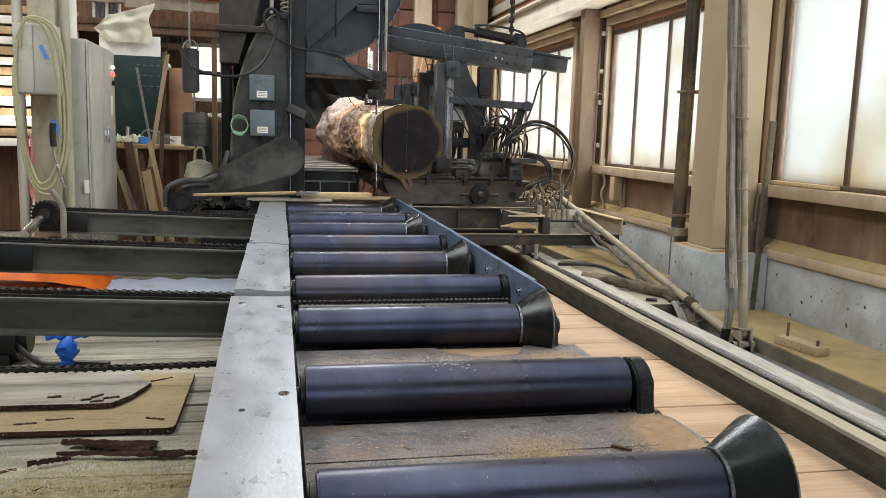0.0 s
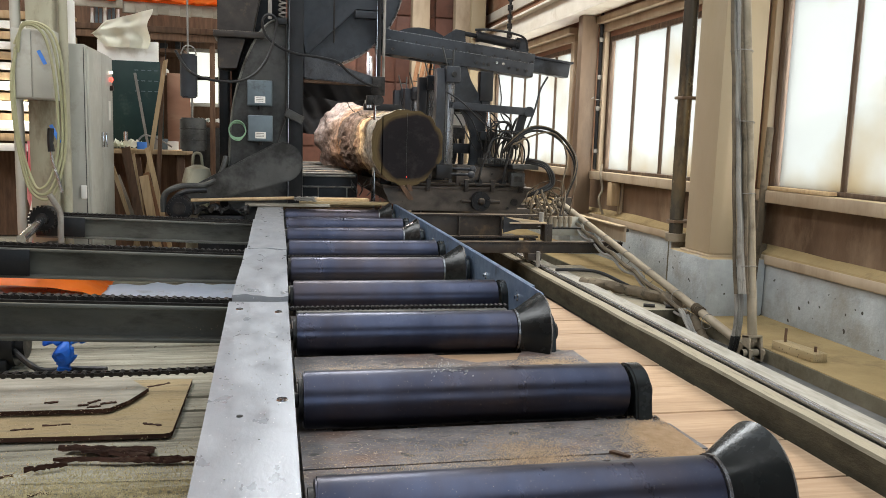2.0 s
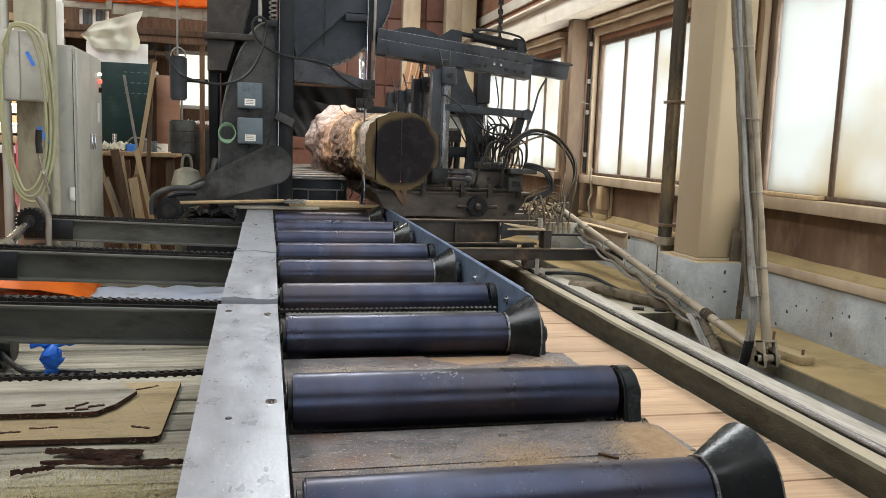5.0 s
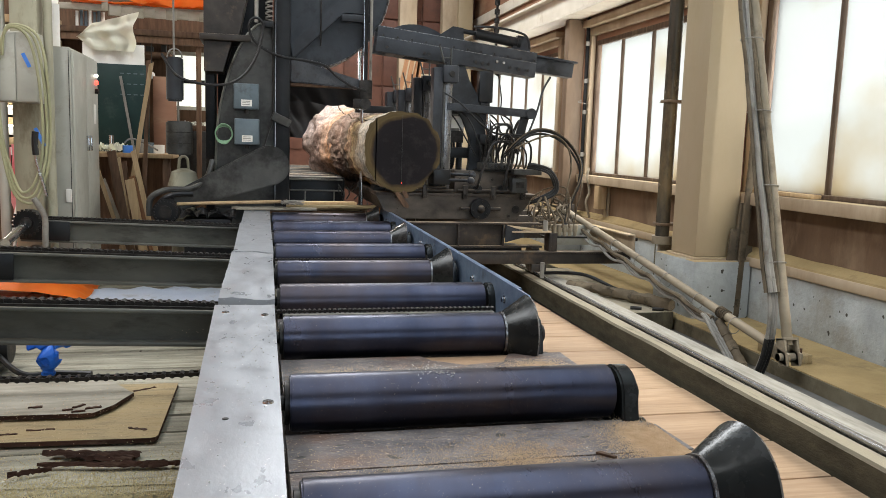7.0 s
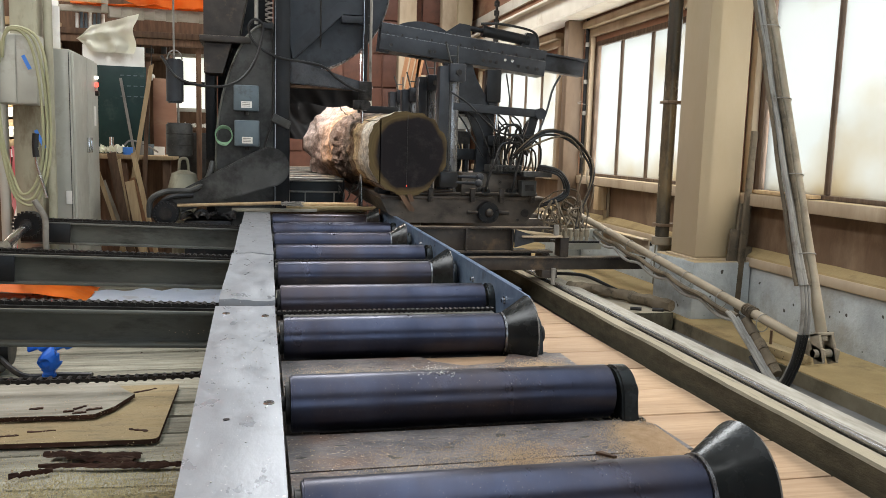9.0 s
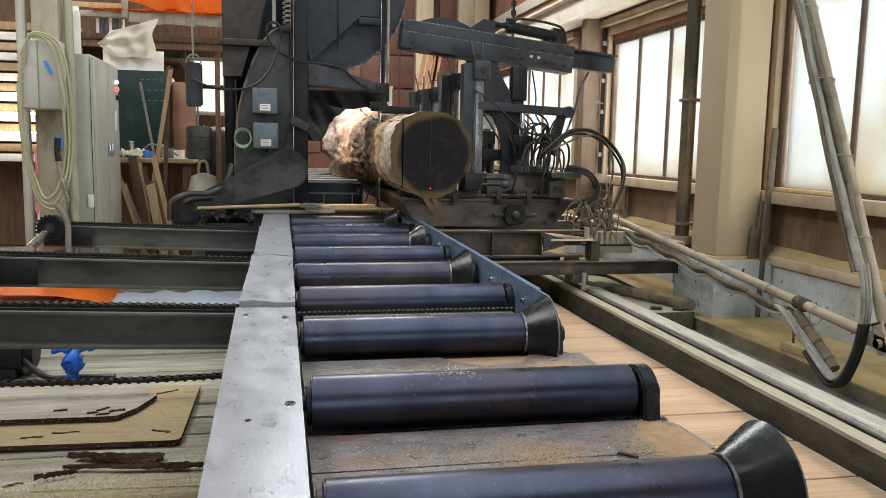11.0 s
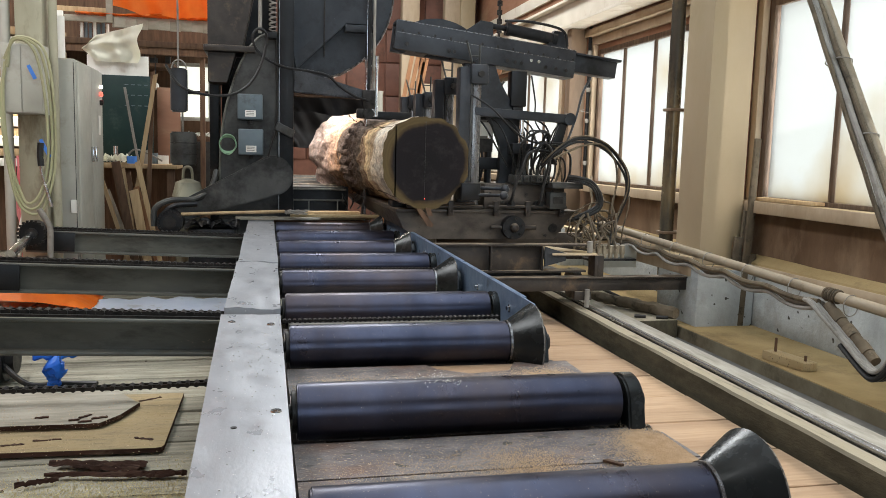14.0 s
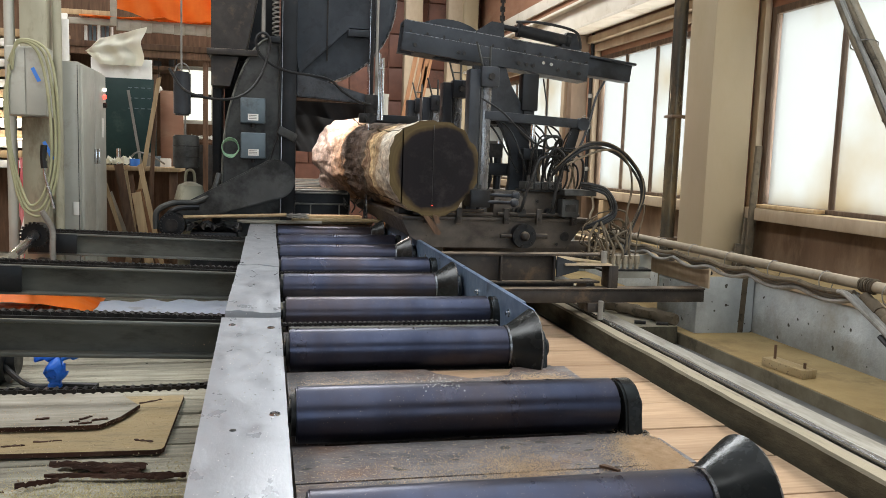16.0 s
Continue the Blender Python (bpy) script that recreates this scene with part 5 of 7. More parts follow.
# hanging black cable looped across the saw
solid("drooping_cable", hose(nb(), [(-0.73, 6.85, 1.78), (-0.62, 6.8, 1.62), (-0.45, 6.8, 1.56), (-0.25, 6.8, 1.56), (-0.1, 6.8, 1.64), (0.0, 6.82, 1.8), (0.05, 6.85, 2.0), (0.04, 6.85, 2.08), (-0.02, 6.85, 2.1), (-0.06, 6.85, 2.04), (-0.03, 6.85, 1.94), (0.06, 6.85, 1.86), (0.2, 6.88, 1.81), (0.4, 6.9, 1.79), (0.55, 6.9, 1.76), (0.65, 6.92, 1.68), (0.78, 6.9, 1.6), (0.9, 6.92, 1.57)], 0.011, 8), M_BLACKHOSE, "drooping dark cable looped across the band saw", "cable")
# counterweights on ropes
for x, z0, z1, r, m in ((-0.645, 1.42, 1.77, 0.068, M_BLUEGREY), (-0.615, 0.99, 1.26, 0.105, M_SAW)):
    cw = thing("counterweight", "grey cast counterweight hanging on a rope", "counterweight", "counterweights")
    bm = rod(nb(), (x, 7.0, z0), (x, 7.0, z1), r, seg=32)
    bmesh.ops.bevel(bm, geom=[e for e in bm.edges if any(len(f.verts) > 10 for f in e.link_faces)], offset=0.012, segments=2, affect="EDGES")
    part("weight", bm, m, cw)
    for k in range(1, 3):
        if r > 0.1:
            part("groove", rod(nb(), (x, 7.0, z0 + (z1 - z0) * k / 3 - 0.004), (x, 7.0, z0 + (z1 - z0) * k / 3 + 0.004), r + 0.002, seg=32), M_CHAIN, cw)
    part("rope", rod(nb(), (x - 0.005, 7.0, z1), (x - 0.005, 7.0, 4.7 if r < 0.1 else 1.42), 0.008, seg=8), M_GREYCABLE, cw)
    if r < 0.1:
        part("rope_loop", hose(nb(), [(x - 0.06, 7.0, z1), (x - 0.04, 7.0, z1 + 0.05), (x, 7.0, z1 + 0.07), (x + 0.04, 7.0, z1 + 0.05), (x + 0.06, 7.0, z1)], 0.006, 6), M_GREYCABLE, cw)
bm = nb()
rod(bm, (-0.6, 7.2, 0.72), (-0.6, 7.2, 0.84), 0.13, 0.1, seg=30)
rod(bm, (-0.6, 7.2, 0.84), (-0.6, 7.2, 0.87), 0.1, 0.03, seg=30)
hose(bm, [(-0.64, 7.2, 0.86), (-0.63, 7.2, 0.95), (-0.6, 7.2, 0.97), (-0.57, 7.2, 0.95), (-0.56, 7.2, 0.86)], 0.012)
rod(bm, (-0.6, 7.2, 0.0), (-0.6, 7.2, 0.72), 0.1, seg=24)
solid("oil_can", bm, M_POST, "cream enamel oil can with a lid and handle", "can")

# board heap at the end of the rollers
for z, x0, x1, y0, y1, a, m in ((0.5, -0.35, 1.0, 7.0, 7.2, 0, M_WOOD), (0.53, -0.1, 0.92, 6.96, 7.14, 1.5, M_BROWNWOOD), (0.555, 0.1, 0.95, 7.02, 7.16, -1.0, M_WOOD), (0.56, -0.2, 0.5, 6.9, 7.02, 2.5, M_GREYBOARD), (0.58, 0.25, 1.02, 6.93, 7.06, -3.0, M_PLY), (0.578, -0.3, 0.22, 7.04, 7.16, 4.0, M_BROWNWOOD), (0.604, 0.3, 0.85, 7.0, 7.12, 5.0, M_WOOD)):
    b = solid("loose_board", box(nb(), -(x1 - x0) / 2, (x1 - x0) / 2, -(y1 - y0) / 2, (y1 - y0) / 2, -0.012, 0.012, 0.003), m, "rough board lying across the conveyor end", "board", "loose boards")
    b.matrix_world = pose((x0 + x1) / 2, (y0 + y1) / 2, z, 0, 0, a)
solid("board_support", box(nb(), -0.33, 0.95, 6.99, 7.19, 0.0, 0.487, 0.006), M_DARK, "dark steel stand under the boards", "stand")
broom = thing("broom", "pale wooden broom lying over the boards", "broom")
part("broom_handle", rod(nb(), (-0.62, 6.78, 0.6), (0.2, 6.86, 0.625), 0.014), M_WOOD, broom)
bm = nb()
for k in range(70):
    x, y = rng.uniform(0.2, 0.4), rng.uniform(6.8, 6.95)
    rod(bm, (0.2, 6.86, 0.62), (x, y, 0.61 + rng.uniform(-0.01, 0.03)), 0.003, seg=5)
part("bristles", bm, M_GREYCABLE, broom, "pale frayed bristles")["kind"] = "stuff"
crumpled("dark_cover", -0.58, -0.16, 6.55, 6.85, 0.5, 0.1, M_DARK, "dark rubber cover over a floor box", "cover")
solid("floor_box", box(nb(), -0.55, -0.19, 6.57, 6.83, 0.0, 0.5, 0.01), M_DARK, "dark floor box beside the saw", "box")

# infeed rollers beyond the saw
infeed = thing("infeed_conveyor", "far roller conveyor feeding the saw, dark steel", "conveyor")
for i in range(8):
    y = 8.0 + 0.5 * i
    b = nb()
    rod(b, (0.3, y, 0.775), (0.8, y, 0.775), 0.022, seg=16)
    part("roller", b, M_CARR if i % 2 else M_SAW, infeed, "worn grey roller")
for x in (0.26, 0.8):
    part("side_frame", box(nb(), x, x + 0.04, 7.9, 12.0, 0.5, 0.79, 0.004), M_DARK, infeed)
part("front_panel", box(nb(), 0.3, 0.8, 7.72, 7.74, 0.0, 0.775, 0.003), M_DARK, infeed, "dark front panel with pale frame bars")
for z in (0.672, 0.775):
    part("frame_bar", box(nb(), 0.3, 0.8, 7.7, 7.7195, z - 0.008, z + 0.008, 0.002), M_GREYCABLE, infeed)
for x in (0.3, 0.45, 0.72):
    part("frame_bar", box(nb(), x - 0.006, x + 0.006, 7.7, 7.7195, 0.2, 0.663, 0.002), M_GREYCABLE, infeed)
for y in (8.05, 9.6, 11.2):
    part("leg_frame", box(nb(), 0.301, 0.799, y, y + 0.05, 0.0, 0.6, 0.004), M_DARK, infeed)
part("drip_tray", box(nb(), 0.301, 0.799, 7.95, 11.95, 0.601, 0.64, 0.004), M_DARK, infeed)
bm = nb()
r4 = random.Random(21)
for k in range(26):
    x, y, z = r4.uniform(0.72, 1.15), r4.uniform(7.3, 7.6), r4.uniform(0.5, 0.78)
    hose(bm, [(x, y, z), (x + r4.uniform(-0.05, 0.05), y - 0.03, z - 0.05), (x + r4.uniform(-0.06, 0.06), y, z - r4.uniform(0.08, 0.16))], r4.uniform(0.004, 0.009), 6, 3)
solid("wet_hose_heap", bm, M_BLACKHOSE, "glistening black hoses and straps hanging under the log", "hoses", kind="stuff")

# ---- west side: post, cabinet, clutter ----
post = thing("steel_post", "cream-painted steel post with grime, standing by the cabinet", "post")
part("shaft", box(nb(), -1.68, -1.5, 6.32, 6.5, 0.0, 4.75, 0.008), M_POST, post)
part("conduit", rod(nb(), (-1.45, 6.4, 0.0), (-1.45, 6.4, 4.75), 0.03), M_POST, post)
part("conduit", rod(nb(), (-1.76, 6.38, 0.0), (-1.76, 6.38, 4.75), 0.035), M_CAB, post)
bx = thing("fuse_box", "grey steel fuse box strapped on the post", "fuse box")
part("body", box(nb(), -1.73, -1.46, 6.14, 6.318, 1.335, 1.81, 0.01), M_CAB, bx)
part("door", box(nb(), -1.722, -1.6, 6.13, 6.1395, 1.345, 1.8, 0.004), M_CAB, bx)
part("door", box(nb(), -1.594, -1.468, 6.13, 6.1395, 1.345, 1.8, 0.004), M_CAB, bx)
part("tape", box(nb(), -0.012, 0.012, -0.002, 0.002, -0.05, 0.05), M_BLUETAPE, bx, "strip of blue tape").matrix_local = pose(-1.53, 6.126, 1.62, 0, -25, 0)
part("tape", box(nb(), -0.012, 0.012, -0.002, 0.002, -0.07, 0.07), M_BLUETAPE, bx, "strip of blue tape").matrix_local = pose(-1.5, 6.3, 1.1, 0, -25, 0)
coil = thing("air_hose", "coiled pale yellow air hose hanging from the post", "hose")
for k in range(3):
    o = (0.0, 0.03, 0.055)[k]
    bm = nb()
    hose(bm, [(-1.7 + o * 0.4, 6.12, 1.7 - o), (-1.62 - o * 0.2, 6.1, 1.83 + o * 0.2), (-1.5 + o, 6.08, 1.76 + o * 0.4), (-1.44 + o, 6.08, 1.45), (-1.43 + o * 0.8, 6.08, 1.05 - o), (-1.48 + o * 0.3, 6.06, 0.8 - o * 2), (-1.56, 6.06, 0.72 - o * 1.2), (-1.62 - o * 0.4, 6.08, 0.82 - o), (-1.69 - o * 0.3, 6.1, 1.1), (-1.71 - o * 0.3, 6.11, 1.45), (-1.695, 6.12, 1.68 - o)], 0.0095, 8)
    part("hose_turn", bm, M_YELLOWHOSE, coil)
solid("air_gun", hose(nb(), [(-1.46, 6.05, 1.05), (-1.47, 6.05, 0.95), (-1.44, 6.05, 0.82), (-1.41, 6.05, 0.7)], 0.011), M_CHROME, "slim air blow gun on the hose", "air gun")
solid("air_gun_grip", hose(nb(), [(-1.47, 6.05, 1.14), (-1.475, 6.05, 1.06), (-1.47, 6.05, 0.98)], 0.022), M_BLACKHOSE, "black grip of the blow gun", "air gun")
cab = thing("control_cabinet", "tall grey-green electrical control cabinet with double doors", "cabinet")
part("body", box(nb(), -1.56, -1.34, 6.55, 7.5, 0.0, 1.765, 0.012), M_CAB, cab)
for y0, y1 in ((6.57, 7.025), (7.035, 7.49)):
    d = part("door", box(nb(), -1.3395, -1.318, y0, y1, 0.1, 1.745, 0.006), M_CAB, cab)
    part("handle", box(nb(), -1.3175, -1.295, (y1 - 0.06) if y0 < 7 else (y0 + 0.04), (y1 - 0.04) if y0 < 7 else (y0 + 0.06), 1.0, 1.12, 0.004), M_CHROME, d, "chrome door handle")
part("socket", box(nb(), -1.39, -1.35, 6.535, 6.5495, 0.62, 0.72, 0.004), M_WHITE, cab)
part("front_seam", box(nb(), -1.352, -1.348, 6.5455, 6.5495, 0.05, 1.74), M_CHAIN, cab)
for k, z in enumerate((1.62, 1.56)):
    part("pilot_lamp", rod(nb(), (-1.3175, 7.38, z), (-1.295, 7.38, z), 0.012 + 0.006 * k, seg=16), M_RED if k == 1 else M_LIGHT, cab, "lit red pilot lamp" if k else "lit white pilot lamp")
part("selector", rod(nb(), (-1.3175, 7.38, 1.49), (-1.29, 7.38, 1.49), 0.022, seg=14), M_CHAIN, cab)
part("note", box(nb(), -1.3178, -1.316, 7.3, 7.38, 1.22, 1.38), M_WHITE, cab, "small white paper note")
# clear bottle tubes on top of the cabinet
solid("clear_tube", rod(nb(), (-1.5, 6.8, 1.7655), (-1.5, 6.8, 2.1), 0.045, seg=16), M_WHITE, "milky plastic tube standing on the cabinet", "tube", "clear tubes")

# blackboard, bench, shelf and boards along the rear
solid("pegboard_wall", box(nb(), -4.6, -0.43, 9.3, 9.36, 0.0, 4.75), M_BROWNWOOD, "dark brown board partition behind the saw", "partition")
bb = thing("blackboard", "dark green blackboard with faint chalk marks", "blackboard")
part("slate", box(nb(), -1.5, -1.02, 8.44, 8.465, 0.971, 1.81, 0.004), M_BOARD, bb)
for k in range(12):
    x, z = -1.28 + 0.06 * (k % 4), 1.72 - 0.1 * (k // 4)
    part("chalk_mark", box(nb(), x, x + 0.035, 8.4365, 8.4392, z, z + 0.008), M_SWITCH, bb)
solid("white_board", box(nb(), -1.62, -1.06, 8.467, 8.479, 0.971, 2.0, 0.004), M_WHITE, "white painted board behind the blackboard", "board")
solid("steel_rule", box(nb(), -0.012, 0.012, -0.004, 0.004, -0.36, 0.36), M_GREYCABLE, "long grey steel rule leaning on the blackboard", "rule").matrix_world = pose(-1.22, 8.425, 1.34, 0, -9, 0)
wb = thing("work_bench", "cluttered wooden work bench under the blackboard", "bench")
part("top", box(nb(), -1.9, -0.75, 7.9, 8.48, 0.93, 0.97, 0.004), M_WOOD, wb)
for x in (-1.85, -0.85):
    part("leg", box(nb(), x, x + 0.07, 7.95, 8.02, 0.0, 0.93, 0.004), M_BROWNWOOD, wb)
part("back_panel", box(nb(), -1.9, -0.75, 8.4, 8.43, 0.0, 0.93), M_BROWNWOOD, wb)
for x, y, r, h, mm, lab in ((-1.06, 8.1, 0.035, 0.13, M_GREYCABLE, "grey spray can on the bench"), (-0.98, 8.2, 0.03, 0.1, M_SWITCH, "blue-grey tin on the bench"), (-0.9, 8.15, 0.05, 0.08, M_WHITE, "white tub on the bench")):
    solid("bench_tin", rod(nb(), (x, y, 0.971), (x, y, 0.971 + h), r, seg=18), mm, lab, "tin", "bench tins")
solid("upright_bar", rod(nb(), (-1.3, 8.0, 0.971), (-1.3, 8.0, 1.13), 0.02), M_CHROME, "short steel bar standing on the bench", "bar")
solid("blue_cup", rod(nb(), (-1.16, 8.0, 0.972), (-1.16, 8.0, 1.04), 0.045, seg=20), M_BLUETAPE, "blue plastic cup on the bench", "cup")
crumpled("rag_heap", -1.5, -1.2, 7.92, 8.3, 0.975, 0.12, M_SHEET, "heap of pale yellow rags on the bench", "rags", 6)
solid("bench_cable", hose(nb(), [(-1.25, 8.1, 0.98), (-1.15, 8.05, 1.1), (-1.0, 8.0, 1.06), (-0.9, 8.05, 1.0)], 0.008), M_GREYCABLE, "pale cable on the bench", "cable")
bm = nb()
n_ = 20
def sheet_z(u, v):
    low, high = 2.04 - 0.11 * min(1.0, u * 4), 2.05 + 0.11 * min(1.0, u * 5) + 0.15 * u ** 1.3
    return low + (high - low) * v


g = [[bm.verts.new((-1.65 + 0.5 * a / n_ + 0.03 * (b / n_) * (a / n_) + 0.02 * math.sin(b * 0.4), 8.42 + 0.02 * math.sin(a * 0.8 + b * 0.2) + 0.04 * noise.noise(Vector((a * 0.2, b * 0.2, 1))), sheet_z(a / n_, b / n_))) for b in range(n_ + 1)] for a in range(n_ + 1)]
for a in range(n_):
    for b in range(n_):
        bm.faces.new((g[a][b], g[a + 1][b], g[a + 1][b + 1], g[a][b + 1]))
bmesh.ops.solidify(bm, geom=bm.faces[:], thickness=0.003)
solid("plastic_sheet", bm, M_SHEET, "draped yellowish plastic sheet hanging from the shelf", "plastic sheet")
# leaning boards: top x, top z, foot x, depth, width
for x1, z1, x0, y, w, m in ((-1.356, 0.826, -1.115, 7.620, 0.030, M_WOOD), (-1.248, 1.002, -1.082, 7.645, 0.070, M_BROWNWOOD), (-1.196, 0.943, -1.069, 7.670, 0.035, M_WOOD), (-1.108, 0.753, -0.983, 7.695, 0.075, M_WOOD), (-1.077, 1.006, -0.875, 7.720, 0.040, M_WOOD), (-1.095, 0.777, -0.898, 7.745, 0.050, M_PINE), (-0.915, 1.788, -1.215, 7.770, 0.040, M_WOOD), (-0.942, 1.814, -1.023, 7.795, 0.035, M_BROWNWOOD), (-1.176, 0.900, -1.069, 7.820, 0.050, M_BROWNWOOD), (-1.354, 0.741, -1.098, 7.845, 0.030, M_GREYBOARD)):
    bm = prism(nb(), [(x0 - w / 2, 0.0), (x0 + w / 2, 0.0), (x1 + w / 2, z1), (x1 - w / 2, z1 - 0.02)], "y", y, y + 0.02)
    solid("leaning_board", bm, m, "narrow sawn board leaning in front of the bench", "board", "leaning boards")
# mezzanine shelf with pale battens and an orange banner
mz = thing("loft_shelf", "brown timber loft shelf with a row of pale battens", "loft")
part("deck", box(nb(), -2.1, -0.45, 8.7, 9.29, 2.12, 2.18, 0.004), M_BROWNWOOD, mz)
part("fascia", box(nb(), -1.42, -0.45, 8.67, 8.698, 2.29, 2.4, 0.004), M_GREYBOARD, mz, "weathered grey fascia board")
part("fascia", box(nb(), -1.98, -1.43, 8.67, 8.698, 2.33, 2.39, 0.004), M_GREYBOARD, mz)
part("fascia", box(nb(), -1.98, -1.43, 8.68, 8.7, 2.42, 2.47, 0.004), M_WOOD, mz)
part("stud", box(nb(), -1.47, -1.41, 8.64, 8.669, 2.33, 2.9, 0.004), M_GREYBOARD, mz)
part("end_board", box(nb(), -1.985, -1.865, 8.655, 8.69, 2.0, 2.42, 0.004), M_WHITE, mz, "chipped white end board")
for k in range(9):
    x = -1.4 + 0.105 * k
    part("fascia_strip", box(nb(), x, x + 0.104, 8.66, 8.6695, 2.292 - 0.006 * (k % 3), 2.385 - 0.004 * ((k * 5) % 4), 0.002), M_GREYBOARD, mz)
for k in range(7):
    part("stored_tin", rod(nb(), (-1.72 + 0.04 * k, 8.78, 2.181), (-1.72 + 0.04 * k, 8.78, 2.33 + 0.02 * (k % 2)), 0.016, seg=10), M_SWITCH if k % 3 else M_WHITE, mz)
for x in (-2.05, -1.5, -0.6):
    part("upright", box(nb(), x, x + 0.05, 8.75, 8.8, 0.0, 2.12, 0.004), M_BROWNWOOD, mz)
part("rail", box(nb(), -2.1, -0.45, 8.72, 8.76, 2.05, 2.118, 0.003), M_BROWNWOOD, mz)
crumpled("orange_banner", -1.75, -0.5, 8.62, 8.72, 2.4, 0.05, M_ORANGE, "folded orange banner over the loft edge", "banner").matrix_world = pose(0, 0, 0)
bm = nb()
n_ = 24
g = [[bm.verts.new((-1.4 + 0.95 * a / n_, 8.62 + 0.02 * math.sin(a * 0.9 + b * 0.5), 2.41 + 0.08 * max(0.0, 1 - a / 8) + 0.008 * math.sin(a * 0.7) + 0.4 * b / 8)) for b in range(9)] for a in range(n_ + 1)]
for a in range(n_):
    for b in range(8):
        bm.faces.new((g[a][b], g[a + 1][b], g[a + 1][b + 1], g[a][b + 1]))
bmesh.ops.solidify(bm, geom=bm.faces[:], thickness=0.003)
solid("orange_banner", bm, M_ORANGE, "orange cloth banner hanging at the loft front", "banner")
for x, y, z, a, b, c in ((-1.1, 8.9, 1.98, 0.07, 0.07, 0.06), (-0.95, 8.9, 1.98, 0.05, 0.05, 0.08), (-1.4, 9.0, 1.98, 0.12, 0.1, 0.05)):
    solid("shelf_box", box(nb(), x, x + a, y, y + b, z, z + c, 0.004), M_SAW, "small grey box on the shelf", "box", "shelf boxes")
solid("shelf_board", box(nb(), -1.62, -0.85, 8.8, 9.28, 1.94, 1.978, 0.004), M_BROWNWOOD, "brown shelf board under the loft", "shelf")
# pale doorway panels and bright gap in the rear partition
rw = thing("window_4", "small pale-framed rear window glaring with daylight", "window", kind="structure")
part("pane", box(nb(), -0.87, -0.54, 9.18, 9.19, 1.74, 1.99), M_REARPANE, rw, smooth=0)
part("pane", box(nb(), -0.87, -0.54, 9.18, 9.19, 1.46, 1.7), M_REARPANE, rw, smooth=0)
for a, b, c, d in ((-0.91, -0.87, 1.42, 2.03), (-0.54, -0.46, 1.42, 2.03), (-0.87, -0.54, 1.99, 2.03), (-0.87, -0.54, 1.42, 1.46)):
    part("window_frame", box(nb(), a, b, 9.16, 9.2, c, d, 0.003), M_CAB, rw)
part("window_bar", box(nb(), -0.87, -0.54, 9.15, 9.2, 1.7, 1.74, 0.003), M_DARK, rw, "dark cross bar")
solid("partition_board", box(nb(), -0.98, -0.46, 9.2, 9.29, 0.6, 1.2, 0.004), M_SAW, "grey steel panel below the rear window", "panel")
crumpled("white_rags", -0.8, -0.5, 8.95, 9.12, 1.25, 0.07, M_WHITE, "crumpled pale plastic below the rear window", "plastic", 7)
solid("rag_shelf", box(nb(), -0.95, -0.46, 8.9, 9.15, 1.21, 1.249, 0.004), M_BROWNWOOD, "brown shelf under the rear window", "shelf")
solid("dark_board", box(nb(), -1.0, -0.78, 8.6, 8.63, 0.0, 1.72, 0.003), M_PANEL, "reddish brown plywood board standing behind the bench", "board")
for x, y, z, r in ((-1.03, 8.75, 1.74, 0.035), (-0.86, 8.75, 1.42, 0.011), (-1.13, 8.75, 1.24, 0.008)):
    bulb = thing("bare_bulb", "clear bare light bulb on a cord" if r > 0.03 else "small lit bare bulb hanging", "bulb")
    part("glass", ball(nb(), (x, y, z), r), M_WHITE if r > 0.03 else M_LIGHT, bulb)
    part("cord", rod(nb(), (x, y, z + r * 0.9), (x, y, 2.12), 0.005, seg=6), M_BLACKHOSE, bulb)
# slatted bright stack far to the west
for k in range(14):
    solid("stacked_lath", box(nb(), -3.3, -1.95, 8.9 + 0.01 * (k % 3), 9.2, 0.9 + 0.1 * k, 0.975 + 0.1 * k, 0.004), M_WOOD if k % 2 else M_WHITE, "pale sawn lath in a stacked rack", "lath", "stacked laths")
bm = nb()
for k in range(16):
    x = -2.05 + 0.018 * k
    hose(bm, [(x, 7.6, 1.0 + 0.03 * math.sin(k)), (x + 0.02 * math.sin(k * 2), 7.58, 0.8), (x - 0.015, 7.6, 0.6), (x + 0.03 * math.cos(k), 7.6, 0.4), (x, 7.6, 0.0)], 0.008, 6)
solid("cord_bundle", bm, M_PINK, "hanging bundle of red and pink cords", "cords", kind="stuff")
wl = thing("work_lamp", "small work lamp behind the saw column aimed at the log", "lamp")
part("housing", box(nb(), 0.16, 0.235, 7.9, 8.08, 1.88, 2.06, 0.01), M_DARK, wl)
part("stand", rod(nb(), (0.2, 7.99, 0.0), (0.2, 7.99, 1.88), 0.02), M_DARK, wl)
for x, a in ((-1.95, 14), (-1.85, 20), (-1.78, 12), (-1.98, 24), (-1.9, 9)):
    b = solid("leaning_pole", rod(nb(), (0, 0, 0), (0, 0, 0.95), 0.022), M_WHITE, "pale pole leaning by the post", "pole", "leaning poles")
    b.matrix_world = pose(x, 6.9, 0.0, 0, a, 0)
# Glowing slats added in place of daylight between the laths.
for k in range(3):
    solid("tube_lamp", box(nb(), -3.2, -2.0, 8.82, 8.87, 1.18 + 0.19 * k, 1.2 + 0.19 * k, 0.004), M_LIGHT, "glowing slat on the lath rack, added for the daylight stripes", "lamp", "tube lamps")

# ---- east side: pipes and things by the windows ----
cdt = thing("cable_conduit", "dark cable conduit with clips beside the far column", "conduit")
